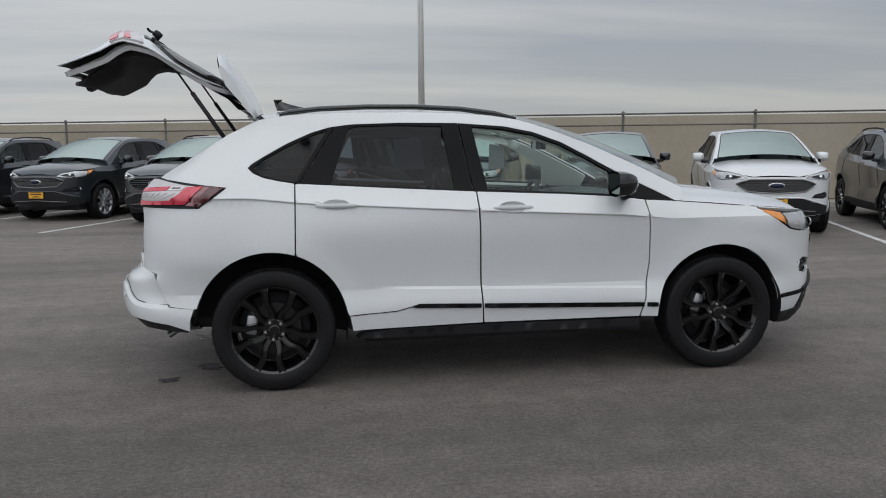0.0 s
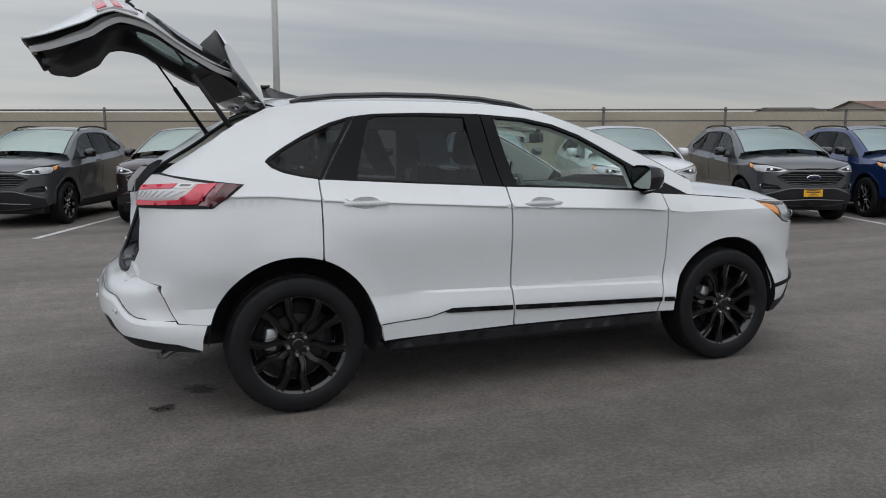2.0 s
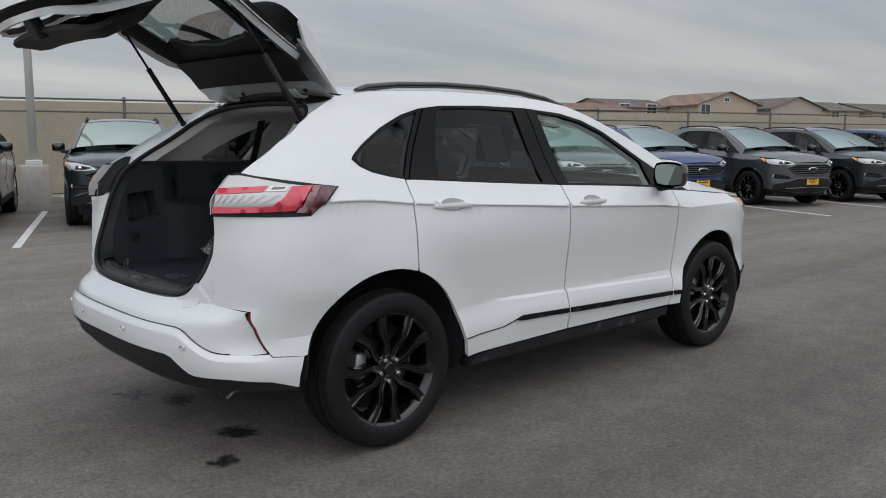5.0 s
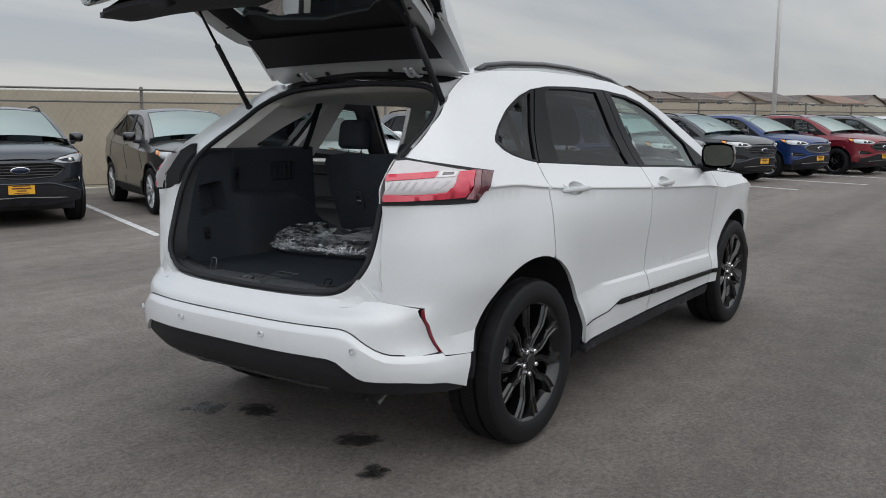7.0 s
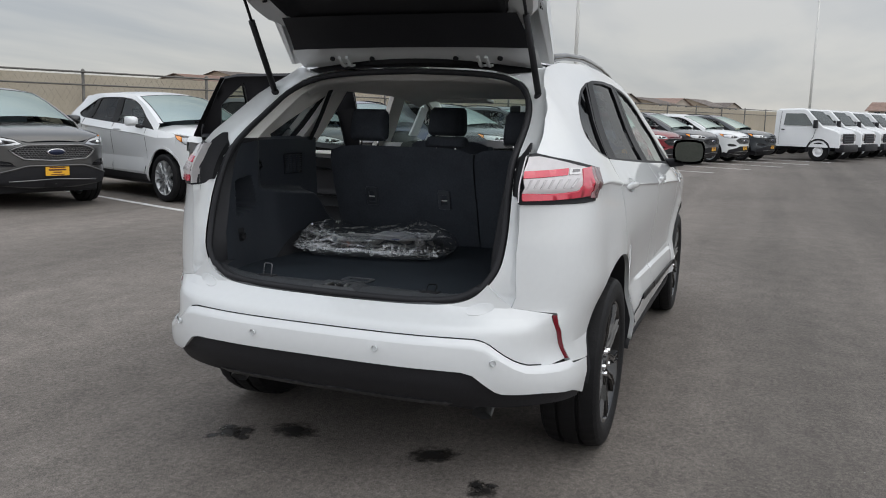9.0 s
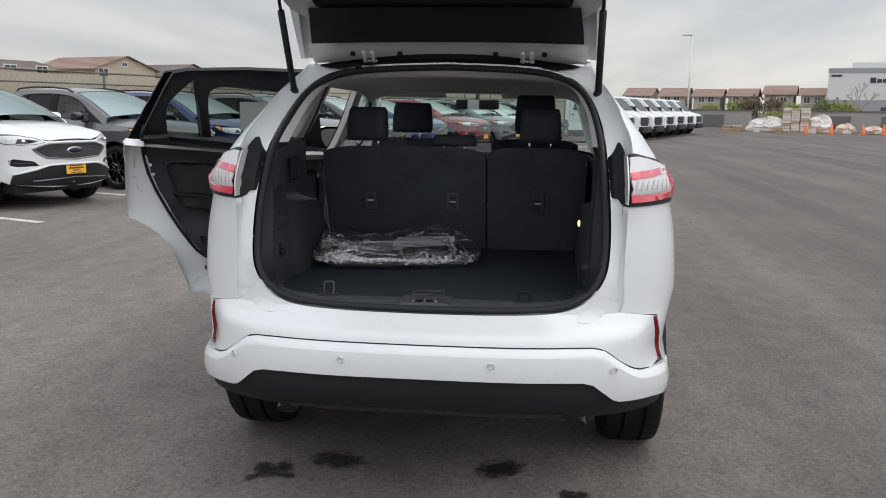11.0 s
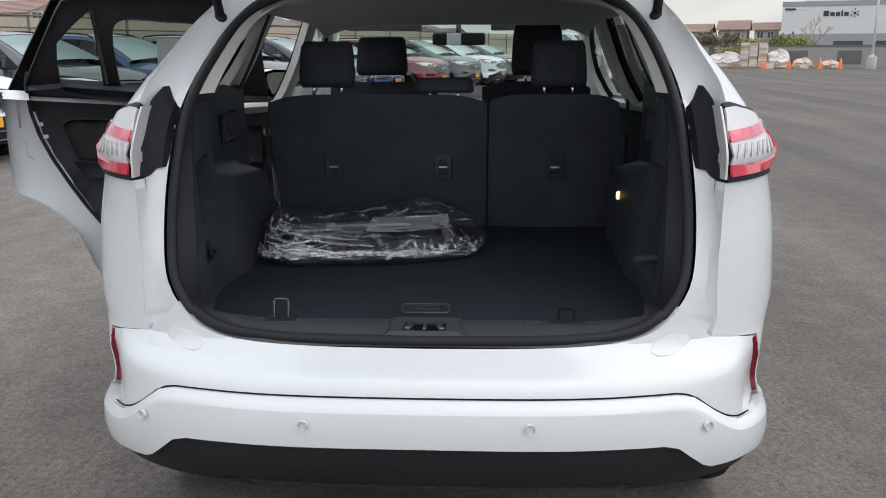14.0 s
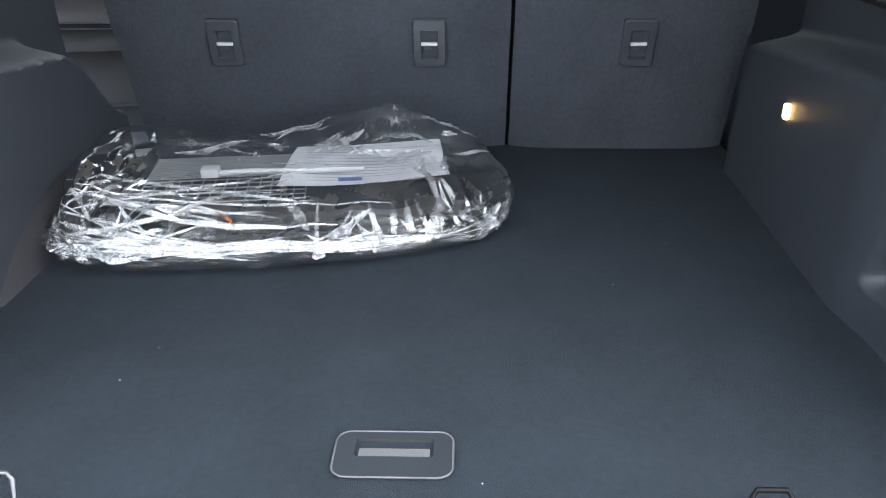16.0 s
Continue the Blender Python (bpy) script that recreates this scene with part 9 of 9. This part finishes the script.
# ---- houses ----
M_STUCCO = mat("stucco", (0.42, 0.35, 0.27), 0.9, vary=0.08, scale=0.5, bump=0.2, bump_scale=20)
M_STUCCO2 = mat("stucco_grey", (0.40, 0.35, 0.30), 0.9, vary=0.08, scale=0.5, bump=0.2, bump_scale=20)
M_TILE = mat("clay_tile", (0.30, 0.21, 0.175), 0.85, vary=0.18, scale=1.2, bump=0.8, bump_scale=6)
M_TILE2 = mat("grey_tile", (0.19, 0.165, 0.15), 0.85, vary=0.18, scale=1.2, bump=0.8, bump_scale=6)
M_PANE = mat("house_window", (0.05, 0.06, 0.07), 0.1)
M_FRAME = mat("window_frame_white", (0.62, 0.61, 0.58), 0.6)


def house(s, d, w, dep, eave, ridge, roof_m, wall_m, label, ridge_along=True, wins=(), turn=0.0, base=0.0):
    """A house with a gable roof in courses, boards, and windows towards the car park."""
    h = tagged(new("house"), label, "house", "houses beyond the walls")
    bm = bmesh.new()
    if ridge_along:
        box(bm, -w / 2, w / 2, -dep / 2, dep / 2, base, eave)
        for sx in (-1, 1):
            vs = [bm.verts.new((sx * w / 2, y, z)) for y, z in ((-dep / 2, eave), (dep / 2, eave), (0, ridge))]
            bm.faces.new(vs)
    else:
        box(bm, -w / 2, w / 2, -dep / 2, dep / 2, base, eave)
        for sy in (-1, 1):
            vs = [bm.verts.new((x, sy * dep / 2, z)) for x, z in ((-w / 2, eave), (w / 2, eave), (0, ridge))]
            bm.faces.new(vs)
    part("wall", bm, wall_m, h)
    o = 0.45
    for sgn in (-1, 1):
        bm = bmesh.new()
        rows, n = [], 10
        for k in range(n):
            for t, up in ((k / n, 0.10), ((k + 1) / n, 0.04)):
                off = sgn * ((dep if ridge_along else w) / 2 + o) * (1 - t)
                z = eave - 0.18 + (ridge - eave + 0.18) * t + up
                if ridge_along:
                    rows.append([(-w / 2 - o, off, z), (w / 2 + o, off, z)])
                else:
                    rows.append([(off, -dep / 2 - o, z), (off, dep / 2 + o, z)])
        low = [(x, y, z - 0.14) for x, y, z in rows[0]]
        gridmesh(bm, [low] + rows)
        bmesh.ops.recalc_face_normals(bm, faces=bm.faces)
        part("roof_slope", bm, roof_m, h)
    for wx, wz, ww, wh in wins:
        bm = bmesh.new()
        y = -dep / 2
        box(bm, wx - ww / 2 - 0.1, wx + ww / 2 + 0.1, y - 0.06, y + 0.02, wz - 0.1, wz + wh + 0.1)
        wf = part("window", bm, M_FRAME, h)
        bm = bmesh.new()
        box(bm, wx - ww / 2, wx - 0.04, y - 0.075, y - 0.05, wz, wz + wh)
        box(bm, wx + 0.04, wx + ww / 2, y - 0.075, y - 0.05, wz, wz + wh)
        part("pane", bm, M_PANE, wf)
    h.matrix_basis = lot_pose(s, d, 0, turn)
    return h


# beyond the fence
house(39.5, 80, 4.2, 8, 4.1, 4.62, M_TILE2, M_STUCCO2, "low grey-tiled house roof just above the wall")
house(50.2, 80, 7.6, 10, 4.5, 5.3, M_TILE, M_STUCCO2, "tan house with a reddish tile roof beyond the wall")
house(58.2, 84, 8.0, 11, 5.1, 6.1, M_TILE2, M_STUCCO, "tan two-storey house with a grey tile roof", True, ((-2.6, 4.1, 1.3, 1.2), (1.2, 4.1, 1.3, 1.2)))
house(66.0, 78, 8.6, 10, 5.3, 6.7, M_TILE, M_STUCCO, "tan gable-fronted house with a reddish tile roof", False, ((-3.2, 4.1, 1.2, 1.1), (-0.2, 5.6, 0.6, 0.4)))
house(77.5, 79, 8.2, 10, 5.1, 6.4, M_TILE2, M_STUCCO2, "grey-tan gabled house with a grey tile roof", False)
house(87.0, 82, 8.4, 10, 5.2, 6.3, M_TILE2, M_STUCCO, "tan house with a grey tile roof beyond the wall", True, ((0, 4.0, 1.2, 0.9),))
for k, s in enumerate((96.5, 105.0, 113.5, 122.5, 132, 142, 153, 165, 178, 192)):
    house(s, 81 + 2 * (k % 2), 8.4, 10, 5.1, 6.2 + 0.2 * (k % 3), (M_TILE2, M_TILE, M_TILE2)[k % 3], (M_STUCCO, M_STUCCO2)[k % 2], "tan house with a " + ("grey", "reddish", "grey")[k % 3] + " tile roof beyond the wall", k % 2 == 0, ((-1.8, 4.0, 1.2, 0.8), (2.0, 4.0, 1.2, 0.8)))
# ahead, across the road
for d, w, e, r in ((27.8, 4.4, 4.0, 5.4), (22.0, 4.4, 4.0, 5.2), (16.3, 4.3, 4.1, 5.3), (10.4, 4.5, 4.4, 5.8), (5.2, 3.6, 4.3, 5.4), (34, 4.5, 4.1, 5.4)):
    house(150, d, w, 7, e, r, M_TILE, M_STUCCO2, "tan two-storey house with a pinkish tile roof across the road", True, ((-0.9, 2.9, 0.9, 0.9), (0.7, 2.9, 0.9, 0.9)), -90)

# ---- the pale warehouse ----
M_WARE = mat("warehouse_white", (0.62, 0.62, 0.61), 0.8, vary=0.04, scale=0.3)
M_WARE2 = mat("warehouse_grey", (0.30, 0.31, 0.33), 0.8, vary=0.05, scale=0.3)
M_SIGN = mat("sign_ink", (0.03, 0.035, 0.06), 0.5)
ware = tagged(new("warehouse"), "large pale flat-roofed warehouse with a grey band and dark sign", "building")
ware.matrix_basis = lot_pose(110, 0, 0, -90)
bm = bmesh.new()
box(bm, -2.0, 60, 0, 40, 0, 6.45)
part("wall", bm, M_WARE, ware)
bm = bmesh.new()
box(bm, -2.06, 60.06, -0.06, 40, 6.2, 6.75)
part("parapet", bm, M_WARE2, ware)
bm = bmesh.new()
box(bm, 0.5, 55, 3, 38, 6.7, 7.6, 0.05)
part("roof", bm, M_WARE, ware)
bm = bmesh.new()
box(bm, -2.04, 60, -0.04, 0.0, 0, 2.95)
part("base_band", bm, M_WARE2, ware)
for x in (4.0, 8.6, 13.2, 17.8):
    bm = bmesh.new()
    box(bm, x, x + 3.2, -0.10, -0.03, 1.0, 2.1)
    wf = part("window", bm, M_PANE, ware)
for k, wd in enumerate((0.62, 0.5, 0.45, 0.2, 0.5)):
    bm = bmesh.new()
    x = 2.6 + sum((0.62, 0.5, 0.45, 0.2, 0.5)[:k]) + 0.12 * k
    box(bm, x, x + wd, -0.06, -0.005, 5.0, 5.0 + (0.62 if k in (0, 3) else 0.45))
    part("sign_bar", bm, M_SIGN, ware)
bm = bmesh.new()
box(bm, -1.7, -0.5, -0.06, -0.005, 5.75, 5.98)
part("sign_bar", bm, M_SIGN, ware)
for a, r, q in ((0, 0, 0.17), (30, 0.38, 0.08), (90, 0.45, 0.09), (150, 0.38, 0.08), (210, 0.42, 0.09), (270, 0.42, 0.08), (330, 0.40, 0.09)):
    bm = bmesh.new()
    lathe(bm, [(0.0, -0.05), (q, -0.05), (q, 0.0)], 14, m=Matrix.Translation((6.0 + r * math.cos(radians(a)), -0.005, 5.3 + r * math.sin(radians(a)))))
    part("sign_dot", bm, M_SIGN, ware)

# ---- trees and shrubs beyond the far wall ----
M_BARK = mat("bark", (0.16, 0.12, 0.09), 0.9, vary=0.2, scale=8)
M_TWIG = mat("bare_twigs", (0.34, 0.27, 0.20), 0.9, vary=0.15, scale=5)


def leaf_mat(name, c):
    m = mat(name, c, 0.7, vary=0.35, scale=2.5)
    return m


M_LEAF = leaf_mat("spring_leaves", (0.23, 0.26, 0.07))
M_LEAF2 = leaf_mat("dry_leaves", (0.15, 0.115, 0.075))
M_LEAF3 = leaf_mat("dark_leaves", (0.11, 0.135, 0.045))


def tree(s, d, height, spread, leaf, n_leaf, seed, label, size=0.10, trunk=0.35, bare=False):
    rg = random.Random(seed)
    t = tagged(new("tree"), label, "tree", "trees beyond the far wall")
    bm = bmesh.new()
    tips = []

    def limb(p, dirn, ln, r, depth):
        q = p + dirn * ln
        mid = p.lerp(q, 0.5) + Vector((rg.uniform(-1, 1), rg.uniform(-1, 1), rg.uniform(-0.3, 0.6))) * ln * 0.08
        tube(bm, [p, mid, q], lambda k: r * (1 - 0.4 * k), 5)
        if depth == 0:
            tips.append(q)
            return
        for _ in range(3 if depth > 1 else 3):
            nd = (dirn + Vector((rg.uniform(-1, 1) * spread, rg.uniform(-1, 1) * spread, rg.uniform(-0.25, 0.55)))).normalized()
            limb(q, nd, ln * rg.uniform(0.55, 0.85), r * 0.6, depth - 1)
        tips.append(q)

    limb(Vector((0, 0, 0)), Vector((0.05, 0.02, 1)).normalized(), height * trunk, height * 0.022, 4 if bare else 3)
    part("trunk", bm, M_TWIG if bare else M_BARK, t)
    if n_leaf:
        verts, faces = [], []
        for _ in range(n_leaf):
            c = rg.choice(tips) + Vector((rg.gauss(0, 1), rg.gauss(0, 1), rg.gauss(0, 0.8))) * height * 0.10
            if c.z < 0.1:
                continue
            e = Euler((rg.uniform(0, 6.3), rg.uniform(0, 6.3), rg.uniform(0, 6.3))).to_matrix()
            k = size * rg.uniform(0.6, 1.4)
            b = len(verts)
            for v in ((-k, 0, 0), (0, -k * 0.45, 0.1 * k), (k, 0, 0), (0, k * 0.45, 0.1 * k)):
                verts.append(tuple(c + e @ Vector(v)))
            faces.append((b, b + 1, b + 2, b + 3))
        me = bpy.data.meshes.new("crown")
        me.from_pydata(verts, [], faces)
        me.materials.append(leaf)
        cr = new("crown", me)
        cr.parent = t
        tagged(cr, kind="stuff")
    t.matrix_basis = lot_pose(s, d, 0, rg.uniform(0, 360))
    return t


tree(92, -1.9, 5.3, 0.75, None, 0, 21, "bare pale tree with fine twigs behind the wall", bare=True, trunk=0.30)
for k, (s, d, h, lf, n) in enumerate(((76, 10.6, 2.7, M_LEAF, 900), (76, 8.4, 2.9, M_LEAF, 1000), (74, 6.6, 3.3, M_LEAF2, 1200), (78, 5.2, 3.2, M_LEAF2, 1100), (72, 3.6, 2.6, M_LEAF, 900), (80, 1.0, 3.0, M_LEAF3, 900),
                                     (78, -0.6, 3.0, M_LEAF, 800), (82, 2.4, 2.4, M_LEAF3, 700), (66, 4.2, 1.7, M_LEAF, 700), (74, -8.5, 3.2, M_LEAF, 900), (70, -12, 3.0, M_LEAF, 900))):
    tree(s, d, h, 1.0, lf, n, 40 + k, ("bushy tree with fresh green leaves", "bushy tree with dry brown leaves", "dark green shrub")[(M_LEAF, M_LEAF2, M_LEAF3).index(lf)] + " behind the far wall", 0.13, 0.28)
